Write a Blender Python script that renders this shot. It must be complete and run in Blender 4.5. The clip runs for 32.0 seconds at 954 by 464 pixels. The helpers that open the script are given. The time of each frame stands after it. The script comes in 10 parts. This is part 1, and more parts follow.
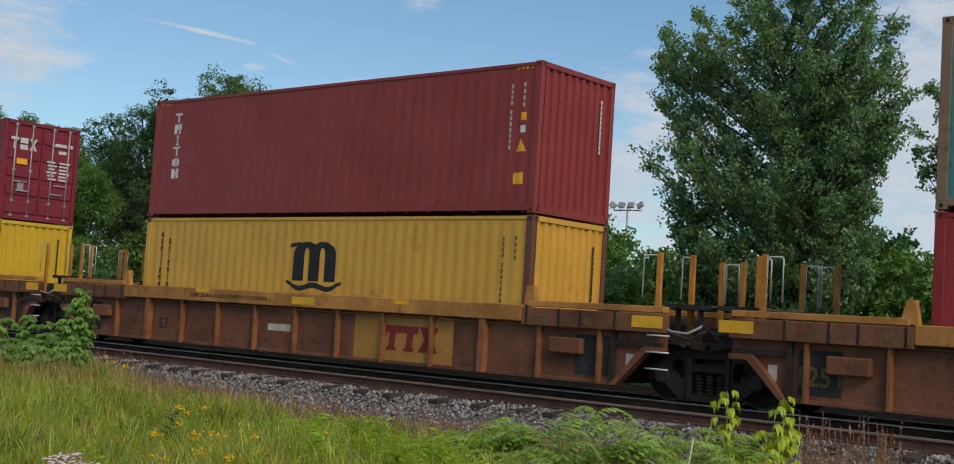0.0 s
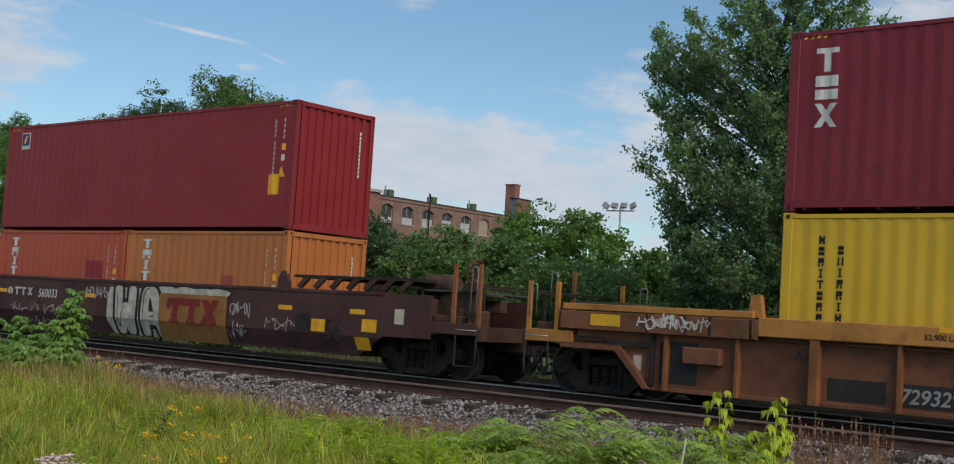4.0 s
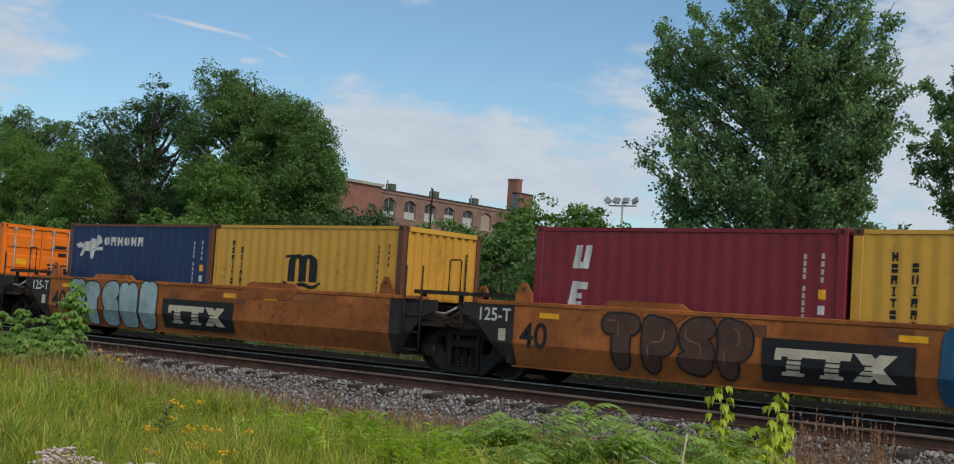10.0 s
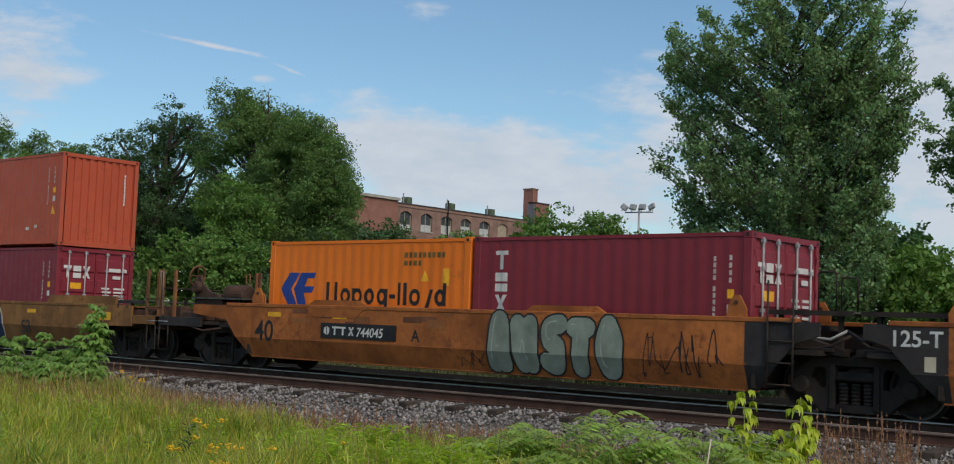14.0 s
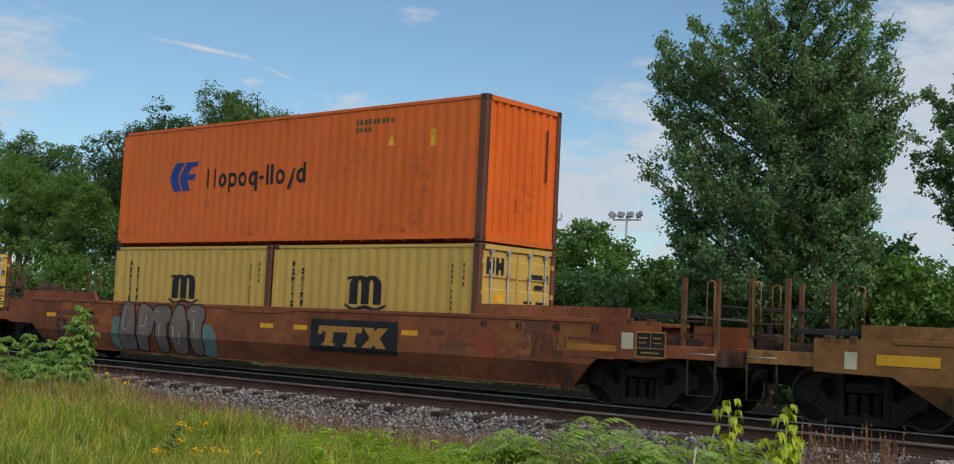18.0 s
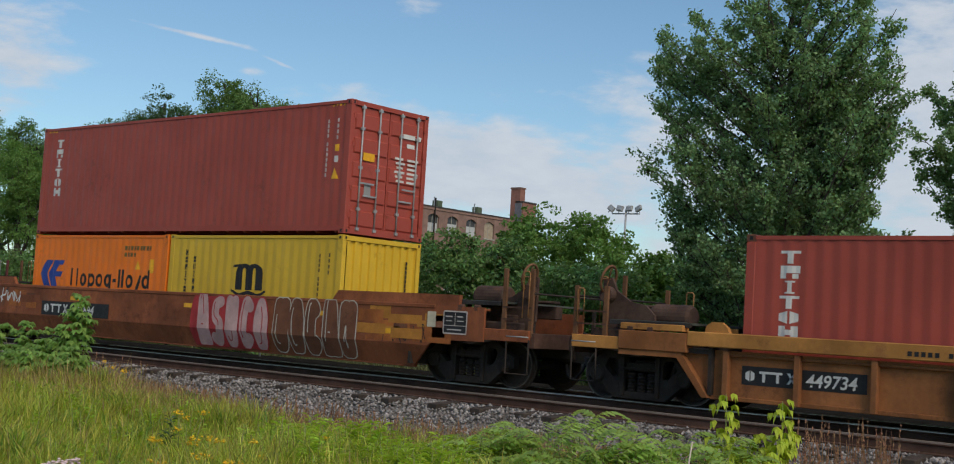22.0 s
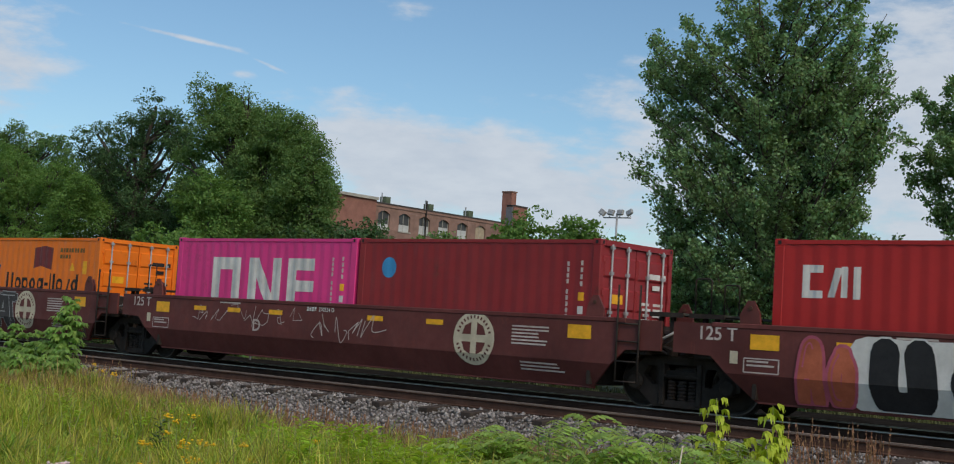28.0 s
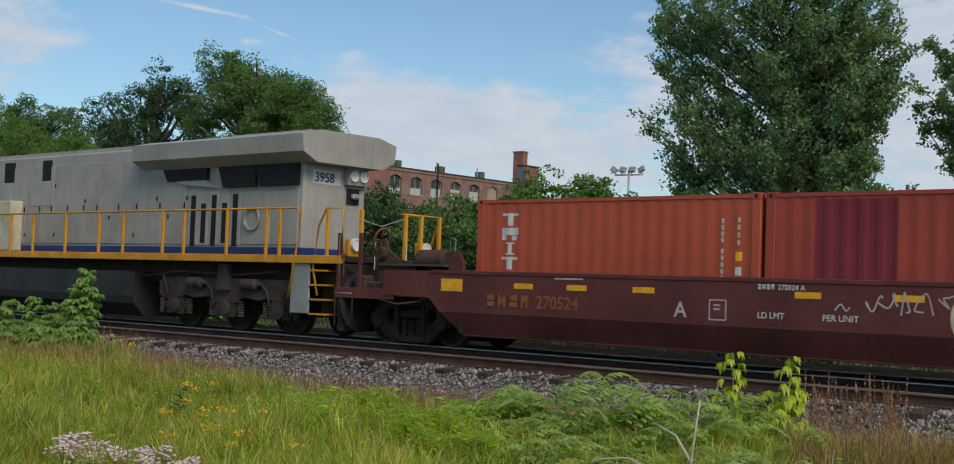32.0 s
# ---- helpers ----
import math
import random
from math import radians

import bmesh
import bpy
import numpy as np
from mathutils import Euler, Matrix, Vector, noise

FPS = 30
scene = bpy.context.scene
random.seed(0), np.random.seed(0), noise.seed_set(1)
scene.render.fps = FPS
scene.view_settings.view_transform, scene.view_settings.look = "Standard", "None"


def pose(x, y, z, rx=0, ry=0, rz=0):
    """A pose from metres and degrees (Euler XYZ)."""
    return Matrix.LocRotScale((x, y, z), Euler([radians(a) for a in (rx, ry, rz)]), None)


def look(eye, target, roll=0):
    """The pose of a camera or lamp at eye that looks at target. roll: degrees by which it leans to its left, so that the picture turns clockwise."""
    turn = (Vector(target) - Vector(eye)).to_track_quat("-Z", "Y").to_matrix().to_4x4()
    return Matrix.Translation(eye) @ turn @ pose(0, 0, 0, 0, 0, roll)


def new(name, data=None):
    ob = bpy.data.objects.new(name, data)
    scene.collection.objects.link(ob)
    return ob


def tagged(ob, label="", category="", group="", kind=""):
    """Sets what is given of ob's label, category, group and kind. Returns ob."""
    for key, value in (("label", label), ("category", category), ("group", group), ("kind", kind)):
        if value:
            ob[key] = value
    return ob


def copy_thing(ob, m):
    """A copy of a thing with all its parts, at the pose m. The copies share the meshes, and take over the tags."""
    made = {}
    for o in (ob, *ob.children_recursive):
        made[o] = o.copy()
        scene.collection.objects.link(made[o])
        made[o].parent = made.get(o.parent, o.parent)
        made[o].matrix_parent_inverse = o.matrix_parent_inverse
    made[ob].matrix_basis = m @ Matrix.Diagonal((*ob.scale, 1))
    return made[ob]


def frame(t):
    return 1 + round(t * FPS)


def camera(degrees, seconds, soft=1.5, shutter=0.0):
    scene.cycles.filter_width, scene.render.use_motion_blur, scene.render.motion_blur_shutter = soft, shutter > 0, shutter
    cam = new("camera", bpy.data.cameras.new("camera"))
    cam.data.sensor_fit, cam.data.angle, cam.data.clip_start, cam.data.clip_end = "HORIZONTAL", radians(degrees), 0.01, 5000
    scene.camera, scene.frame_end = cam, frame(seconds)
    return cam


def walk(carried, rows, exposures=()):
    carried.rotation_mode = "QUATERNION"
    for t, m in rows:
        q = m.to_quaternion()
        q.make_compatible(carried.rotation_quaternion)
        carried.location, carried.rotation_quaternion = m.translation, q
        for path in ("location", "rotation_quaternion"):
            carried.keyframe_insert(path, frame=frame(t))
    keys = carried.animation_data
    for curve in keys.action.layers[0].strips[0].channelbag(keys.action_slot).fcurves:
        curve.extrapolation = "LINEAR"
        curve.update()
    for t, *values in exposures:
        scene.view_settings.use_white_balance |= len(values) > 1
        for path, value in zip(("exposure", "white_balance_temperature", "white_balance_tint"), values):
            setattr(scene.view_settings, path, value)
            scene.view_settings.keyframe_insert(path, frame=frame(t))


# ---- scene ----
import itertools

# ---- camera and its walk ----
EYE_Z = 1.30          # the eye above the rail heads
TC = 19.74            # the track's centre line; the track runs along x
cam = camera(41.32, 32.0, soft=1.05, shutter=0.05)
TURNS = (
    (0, 40.40, 3.95, -3.60), (0.5, 40.31, 3.95, -3.58), (1, 40.28, 3.97, -3.54), (1.5, 40.16, 3.97, -3.53), (2, 40.19, 3.98, -3.47),
    (2.5, 40.20, 3.92, -3.58), (3, 40.25, 3.93, -3.60), (3.5, 40.15, 3.95, -3.59), (4, 40.08, 3.99, -3.58), (4.5, 40.25, 3.99, -3.54),
    (6.5, 40.17, 3.93, -3.71), (7, 40.22, 3.91, -3.73), (7.5, 40.31, 3.91, -3.84), (8, 40.33, 3.90, -3.82), (8.5, 40.25, 3.89, -3.85),
    (9, 40.29, 3.82, -3.81), (9.5, 40.21, 3.77, -3.73), (10, 40.16, 3.74, -3.78), (10.5, 40.25, 3.91, -3.72), (11, 40.58, 3.74, -3.17),
    (11.5, 40.56, 3.26, -2.19), (12, 40.53, 3.23, -2.00), (12.5, 40.51, 3.33, -2.06), (13, 40.79, 3.58, -2.24), (13.5, 41.04, 3.86, -2.18),
    (14, 41.04, 4.19, -2.17), (14.5, 40.89, 4.19, -2.26), (16.5, 40.56, 4.46, -2.88), (17, 40.44, 4.44, -2.80), (17.5, 40.48, 4.44, -2.81),
    (18, 40.44, 4.48, -2.77), (18.5, 40.53, 4.50, -2.71), (19, 40.47, 4.55, -2.69), (19.5, 40.45, 4.60, -2.75), (20, 40.45, 4.60, -2.91),
    (20.5, 40.52, 4.65, -2.81), (21, 40.42, 4.37, -2.82), (21.5, 40.44, 4.21, -3.11), (22, 40.34, 4.13, -3.42), (22.5, 40.41, 4.18, -3.31),
    (23, 40.50, 4.13, -3.34), (23.5, 40.55, 4.07, -3.27), (24, 40.45, 4.11, -3.27), (24.5, 40.38, 4.12, -3.23), (25, 40.35, 4.15, -3.23),
    (25.5, 40.25, 4.16, -3.19), (27.5, 39.98, 4.36, -3.44), (28, 39.93, 4.32, -3.51), (28.5, 39.89, 4.36, -3.54), (29, 40.06, 4.27, -3.67),
    (29.5, 40.23, 3.83, -3.49), (30, 40.62, 3.06, -3.48), (30.5, 40.68, 2.30, -2.24), (31, 40.69, 2.32, -2.17), (31.5, 40.67, 2.43, -2.03),
    (32, 40.59, 2.53, -2.00),
)
walk(cam, [(t, pose(0, 0, EYE_Z, 90 + p, r, y)) for t, y, p, r in TURNS])


def gone(t):
    """Metres that the train has rolled along +x by t seconds."""
    return 9.10656 * t + 0.0301676 * t * t - 0.000348604 * t ** 3


# ---- world, sun ----
SUN_AZ, SUN_EL = 114.0, 38.0     # degrees from +y towards +x, and above the horizon
world = bpy.data.worlds.new("sky")
scene.world = world
world.use_nodes = True
wt = world.node_tree
wt.nodes.clear()


def wn(kind, **kw):
    n = wt.nodes.new(kind)
    for k, v in kw.items():
        n.inputs[k].default_value = v
    return n


def wmath(op, a, b=None, c=None, clamp=False):
    n = wt.nodes.new("ShaderNodeMath")
    n.operation, n.use_clamp = op, clamp
    for i, v in enumerate((a, b, c)):
        if v is None:
            continue
        if isinstance(v, (int, float)):
            n.inputs[i].default_value = v
        else:
            wt.links.new(v, n.inputs[i])
    return n.outputs[0]


sky = wt.nodes.new("ShaderNodeTexSky")
sky.sky_type, sky.sun_disc = "NISHITA", False
sky.sun_elevation, sky.sun_rotation = radians(SUN_EL), radians(SUN_AZ)
sky.air_density, sky.dust_density, sky.ozone_density = 1.0, 0.6, 2.2
tc = wt.nodes.new("ShaderNodeTexCoord")
sep = wt.nodes.new("ShaderNodeSeparateXYZ")
wt.links.new(tc.outputs["Generated"], sep.inputs[0])
dx, dy, dz = sep.outputs
azim = wmath("MULTIPLY", wmath("ARCTAN2", dx, dy), 57.2958)
elev = wmath("MULTIPLY", wmath("ARCSINE", dz), 57.2958)
comb = wt.nodes.new("ShaderNodeCombineXYZ")
wt.links.new(wmath("MULTIPLY", azim, 0.10), comb.inputs[0])
wt.links.new(wmath("MULTIPLY", elev, 0.26), comb.inputs[1])


def wnoise(scale, detail, rough, shift):
    n = wn("ShaderNodeTexNoise", Scale=scale, Detail=detail, Roughness=rough)
    add = wt.nodes.new("ShaderNodeVectorMath")
    add.inputs[1].default_value = (shift, shift * 0.7, shift * 0.3)
    wt.links.new(comb.outputs[0], add.inputs[0])
    wt.links.new(add.outputs[0], n.inputs["Vector"])
    return n.outputs[0]


def bank(a, e, wa, we, slope=0.0):
    """A soft elliptical swelling of the cloud cover round azimuth a and elevation e."""
    u = wmath("DIVIDE", wmath("SUBTRACT", azim, a), wa)
    v = wmath("DIVIDE", wmath("SUBTRACT", wmath("SUBTRACT", elev, e), wmath("MULTIPLY", wmath("SUBTRACT", azim, a), slope)), we)
    d = wmath("ADD", wmath("MULTIPLY", u, u), wmath("MULTIPLY", v, v))
    return wmath("POWER", 2.718, wmath("MULTIPLY", d, -1.0))


big = wnoise(2.4, 9.0, 0.58, 3.1)
fine = wnoise(7.0, 8.0, 0.62, 8.4)
cover = wmath("ADD", wmath("MULTIPLY", wmath("SUBTRACT", big, 0.5), 1.5), wmath("MULTIPLY", wmath("SUBTRACT", fine, 0.5), 0.45))
shapes = [(-61.5, 10.2, 3.0, 3.4, 0.0, 0.82), (-44.0, 7.6, 6.0, 2.2, -0.10, 0.75), (-37.0, 6.2, 9.0, 3.2, -0.05, 0.62),
          (-33.2, 12.2, 2.4, 1.6, 0.35, 0.50), (-20.0, 11.0, 7.0, 8.0, 0.0, 0.85), (-31.0, 9.5, 4.0, 2.6, 0.2, 0.45), (-43.4, 14.2, 1.6, 0.55, 0.0, 0.72),
          (-54.3, 11.95, 3.2, 0.16, -0.12, 0.75), (-50.0, 11.05, 1.1, 0.13, -0.32, 0.6), (-51.2, 10.6, 0.8, 0.25, 0.0, 0.45)]
total = None
for a, e, wa, we, sl, k in shapes:
    g = wmath("MULTIPLY", bank(a, e, wa, we, sl), k)
    total = g if total is None else wmath("ADD", total, g)
# beyond the view the same broken cover goes on
haze = wmath("MULTIPLY", wmath("POWER", 2.718, wmath("MULTIPLY", wmath("ABSOLUTE", elev), -0.10)), 0.42)
high = wt.nodes.new("ShaderNodeMapRange")
high.interpolation_type = "SMOOTHSTEP"
high.inputs["From Min"].default_value, high.inputs["From Max"].default_value = 21.0, 50.0
wt.links.new(elev, high.inputs["Value"])
cl = wmath("ADD", wmath("ADD", total, wmath("MULTIPLY", cover, 0.95)), wmath("SUBTRACT", wmath("ADD", haze, wmath("MULTIPLY", high.outputs[0], 0.55)), 0.30))
ramp = wt.nodes.new("ShaderNodeMapRange")
ramp.interpolation_type = "SMOOTHSTEP"
ramp.inputs["From Min"].default_value, ramp.inputs["From Max"].default_value = 0.16, 0.66
wt.links.new(cl, ramp.inputs["Value"])
mask = wmath("MULTIPLY", ramp.outputs[0], 0.93)
SKY = 0.1
scaled = wt.nodes.new("ShaderNodeVectorMath")
scaled.operation = "MULTIPLY"
scaled.inputs[1].default_value = (SKY * 0.94, SKY * 1.08, SKY * 1.10)
wt.links.new(sky.outputs[0], scaled.inputs[0])
cloudc = wt.nodes.new("ShaderNodeMix")
cloudc.data_type = "RGBA"
cloudc.inputs[6].default_value, cloudc.inputs[7].default_value = (0.39, 0.46, 0.57, 1), (0.585, 0.635, 0.705, 1)
wt.links.new(wmath("MULTIPLY", wmath("ADD", fine, big), 0.85, clamp=True), cloudc.inputs[0])
# thin bright cloud stands overhead
bright = wt.nodes.new("ShaderNodeVectorMath")
bright.operation = "MULTIPLY_ADD"
tops = wt.nodes.new("ShaderNodeVectorMath")
tops.operation = "SCALE"
tops.inputs[0].default_value = (1.14, 1.0, 0.80)
wt.links.new(wmath("MULTIPLY", high.outputs[0], 1.25), tops.inputs[3])
bright.inputs[1].default_value = (1, 1, 1)
wt.links.new(cloudc.outputs[2], bright.inputs[0])
wt.links.new(tops.outputs[0], bright.inputs[2])
mixed = wt.nodes.new("ShaderNodeMix")
mixed.data_type = "RGBA"
wt.links.new(mask, mixed.inputs[0])
wt.links.new(scaled.outputs[0], mixed.inputs[6])
wt.links.new(bright.outputs[0], mixed.inputs[7])
bg = wt.nodes.new("ShaderNodeBackground")
wt.links.new(mixed.outputs[2], bg.inputs[0])
wo = wt.nodes.new("ShaderNodeOutputWorld")
wt.links.new(bg.outputs[0], wo.inputs[0])

sun_data = bpy.data.lights.new("sun", "SUN")
sun_data.energy, sun_data.angle, sun_data.color = 1.90, radians(24.0), (1.0, 0.825, 0.625)
sun = new("sun", sun_data)
a, e = radians(SUN_AZ), radians(SUN_EL)
sun.matrix_world = look((math.sin(a) * math.cos(e) * 100, math.cos(a) * math.cos(e) * 100, math.sin(e) * 100), (0, 0, 0))
scene.view_settings.exposure = 0.0


# ---- materials ----
MATS = {}


def material(name, rgb, rough=0.6, metal=0.0, dark=0.25, scale=1.5, streak=0.0, rust=0.0, rustc=(0.12, 0.045, 0.02), bump=0.15, bscale=40.0,
             island=0.0, leaf=0.0, spec=0.32, streak_axis=2, blotch=0.0):
    """A surface with variation at two scales, streaks along one axis, and patches of rust or dirt."""
    if name in MATS:
        return MATS[name]
    m = bpy.data.materials.new(name)
    m.use_nodes = True
    nt = m.node_tree
    nt.nodes.clear()

    def nd(kind, **kw):
        n = nt.nodes.new(kind)
        for k, v in kw.items():
            n.inputs[k].default_value = v
        return n

    def mix(f, a, b, blend="MIX"):
        n = nt.nodes.new("ShaderNodeMix")
        n.data_type, n.blend_type = "RGBA", blend
        for i, v in ((0, f), (6, a), (7, b)):
            if isinstance(v, (tuple, float, int)):
                n.inputs[i].default_value = v
            else:
                nt.links.new(v, n.inputs[i])
        return n.outputs[2]

    def rng(v, a, b, c, d):
        n = nt.nodes.new("ShaderNodeMapRange")
        for k, x in zip(("From Min", "From Max", "To Min", "To Max"), (a, b, c, d)):
            n.inputs[k].default_value = x
        nt.links.new(v, n.inputs["Value"])
        return n.outputs[0]

    co = nt.nodes.new("ShaderNodeTexCoord")
    vec = co.outputs["Object"]
    oi = nt.nodes.new("ShaderNodeObjectInfo")
    off = nt.nodes.new("ShaderNodeVectorMath")
    off.operation = "MULTIPLY_ADD"
    off.inputs[1].default_value = (37.0, 11.0, 19.0)
    nt.links.new(oi.outputs["Random"], off.inputs[0])
    nt.links.new(vec, off.inputs[2])
    vec = off.outputs[0]

    def noise_at(scale, detail=5.0, rough_=0.6, stretch=None):
        v = vec
        if stretch:
            mp = nt.nodes.new("ShaderNodeMapping")
            mp.inputs["Scale"].default_value = stretch
            nt.links.new(vec, mp.inputs[0])
            v = mp.outputs[0]
        n = nd("ShaderNodeTexNoise", Scale=scale, Detail=detail, Roughness=rough_)
        nt.links.new(v, n.inputs["Vector"])
        return n.outputs[0]

    base = (*rgb, 1.0)
    lo = (*[c * (1 - dark) for c in rgb], 1.0)
    hi = (*[min(1, c * (1 + dark * 0.45) + 0.006) for c in rgb], 1.0)
    col = mix(rng(noise_at(scale), 0.32, 0.68, 0, 1), lo, hi)
    col = mix(rng(noise_at(scale * 14), 0.35, 0.75, 0, 0.35), col, lo)
    if streak:
        st = [7.0, 7.0, 7.0]
        st[streak_axis] = 0.35
        col = mix(rng(noise_at(1.0, 4.0, 0.7, st), 0.52, 0.78, 0, streak), col, (*[c * 0.55 + 0.012 for c in rgb], 1.0))
    if rust:
        f = rng(noise_at(2.3, 8.0, 0.72), 0.66 - 0.25 * rust, 0.80 - 0.15 * rust, 0, 0.85)
        f2 = rng(noise_at(0.8, 6.0, 0.75, (5.0, 5.0, 0.5)), 0.68 - 0.2 * rust, 0.88, 0, 0.7)
        col = mix(f, col, (*rustc, 1.0))
        col = mix(f2, col, (*[c * 1.3 for c in rustc], 1.0))
    if blotch:
        # sharp-edged spots of bare rust, gathered in places
        def times(a_, b_):
            n = nt.nodes.new("ShaderNodeMath")
            n.operation = "MULTIPLY"
            nt.links.new(a_, n.inputs[0])
            nt.links.new(b_, n.inputs[1])
            return n.outputs[0]

        spots = rng(noise_at(5.0, 8.0, 0.75), 0.50, 0.66, 0, 0.8)
        place = rng(noise_at(0.75, 3.0, 0.5), 0.60 - 0.25 * blotch, 0.72 - 0.25 * blotch, 0, 0.92)
        col = mix(times(spots, place), col, (*[c * 0.55 for c in rustc], 1.0))
        runs = rng(noise_at(1.0, 5.0, 0.7, (9.0, 9.0, 0.45)), 0.60, 0.72, 0, 0.75)
        col = mix(times(runs, place), col, (*[c * 0.8 for c in rustc], 1.0))
    if island:
        gi = nt.nodes.new("ShaderNodeNewGeometry")
        r = gi.outputs["Random Per Island"]
        hsv = nd("ShaderNodeHueSaturation", Saturation=1.0, Value=1.0, Fac=1.0)
        nt.links.new(rng(r, 0, 1, 1 - island, 1 + island), hsv.inputs["Value"])
        w = nt.nodes.new("ShaderNodeTexWhiteNoise")
        w.noise_dimensions = "1D"
        nt.links.new(r, w.inputs["W"])
        nt.links.new(rng(w.outputs[0], 0, 1, 0.5 - island * 0.06, 0.5 + island * 0.05), hsv.inputs["Hue"])
        nt.links.new(col, hsv.inputs["Color"])
        col = hsv.outputs[0]
    bs = nd("ShaderNodeBsdfPrincipled", Roughness=rough, Metallic=metal)
    bs.inputs["Specular IOR Level"].default_value = spec
    nt.links.new(col, bs.inputs["Base Color"])
    nt.links.new(rng(noise_at(scale * 5), 0.3, 0.7, max(0.05, rough - 0.12), min(1, rough + 0.12)), bs.inputs["Roughness"])
    if bump:
        bp = nd("ShaderNodeBump", Strength=bump, Distance=0.01)
        nt.links.new(noise_at(bscale, 4.0), bp.inputs["Height"])
        nt.links.new(bp.outputs[0], bs.inputs["Normal"])
    out = nt.nodes.new("ShaderNodeOutputMaterial")
    shader = bs.outputs[0]
    if leaf:
        tl = nt.nodes.new("ShaderNodeBsdfTranslucent")
        warm = mix(0.5, col, (*[min(1, c * k) for c, k in zip(rgb, (1.9, 1.7, 0.6))], 1.0))
        nt.links.new(warm, tl.inputs[0])
        ms = nt.nodes.new("ShaderNodeMixShader")
        ms.inputs[0].default_value = leaf
        nt.links.new(bs.outputs[0], ms.inputs[1])
        nt.links.new(tl.outputs[0], ms.inputs[2])
        shader = ms.outputs[0]
    nt.links.new(shader, out.inputs[0])
    MATS[name] = m
    return m


def glass(name, rgb):
    m = material(name, rgb, rough=0.12, bump=0.0, dark=0.1)
    return m


STEEL = material("dark_steel", (0.032, 0.024, 0.020), 0.8, 0.0, 0.5, 2.5, rust=0.40, rustc=(0.065, 0.032, 0.020), bump=0.3)
RUSTY = material("rusty_steel", (0.088, 0.044, 0.030), 0.85, 0.0, 0.45, 2.2, rust=0.5, rustc=(0.07, 0.030, 0.018), bump=0.4)
RUSTDK = material("grimy_brown_gear", (0.080, 0.046, 0.034), 0.85, 0.0, 0.5, 3.0, rust=0.5, rustc=(0.12, 0.05, 0.026), bump=0.4)
BRIGHT = material("polished_rail_head", (0.58, 0.55, 0.52), 0.42, 0.85, 0.15, 1.0, bump=0.02)
WORN = material("worn_brown_rail_head", (0.26, 0.20, 0.165), 0.5, 0.4, 0.3, 2.0, bump=0.1)
WHEELM = material("wheel_steel", (0.034, 0.025, 0.020), 0.75, 0.0, 0.4, 3.0, rust=0.2)
RIMM = material("worn_wheel_tread", (0.13, 0.11, 0.10), 0.4, 0.7, 0.2, 3.0)
GALV = material("galvanised_steel", (0.42, 0.43, 0.44), 0.5, 0.35, 0.25, 4.0, streak=0.3)
WHITE = material("white_paint", (0.66, 0.66, 0.64), 0.6, 0.0, 0.2, 3.0, streak=0.25)
CREAM = material("cream_paint", (0.62, 0.56, 0.42), 0.6, 0.0, 0.3, 3.0, streak=0.25)
BLACK = material("black_paint", (0.018, 0.018, 0.02), 0.6, 0.0, 0.3, 3.0)
NAVY = material("navy_blue_paint", (0.018, 0.045, 0.16), 0.55, 0.0, 0.25, 3.0)
YELLOWM = material("signal_yellow_paint", (0.78, 0.42, 0.025), 0.55, 0.0, 0.2, 3.0, streak=0.15)
REFL = material("amber_reflector", (0.90, 0.45, 0.02), 0.4, 0.0, 0.25, 6.0)
GREYP = material("grey_paint", (0.30, 0.31, 0.31), 0.6, 0.0, 0.2, 2.0, streak=0.25)
GRATE = material("green_grey_walkway", (0.075, 0.085, 0.075), 0.8, 0.0, 0.4, 4.0, rust=0.25)
SKYBLUE = material("sky_blue_paint", (0.05, 0.30, 0.62), 0.5, 0.0, 0.15, 3.0)


# ---- mesh helpers ----
def part(name, bm, mat, parent, label="", at=None):
    """Links a bmesh (or a finished mesh) as one mesh object under a thing or under a part."""
    if isinstance(bm, bmesh.types.BMesh):
        me = bpy.data.meshes.new(name)
        bm.normal_update()
        bm.to_mesh(me)
        bm.free()
        me.materials.append(mat)
    else:
        me = bm
        if mat is not None and not me.materials:
            me.materials.append(mat)
    ob = new(name, me)
    if parent is not None:
        ob.parent = parent
    if at is not None:
        ob.matrix_basis = at if isinstance(at, Matrix) else Matrix.Translation(at)
    if label:
        ob["label"] = label
    return ob


def box(bm, x0, x1, y0, y1, z0, z1, bevel=0.0):
    v = [bm.verts.new(p) for p in ((x0, y0, z0), (x1, y0, z0), (x1, y1, z0), (x0, y1, z0), (x0, y0, z1), (x1, y0, z1), (x1, y1, z1), (x0, y1, z1))]
    fs = [bm.faces.new([v[i] for i in f]) for f in ((3, 2, 1, 0), (4, 5, 6, 7), (0, 1, 5, 4), (1, 2, 6, 5), (2, 3, 7, 6), (3, 0, 4, 7))]
    if bevel:
        es = list({e for f in fs for e in f.edges})
        bmesh.ops.bevel(bm, geom=es, offset=bevel, segments=1, affect="EDGES")
    return bm


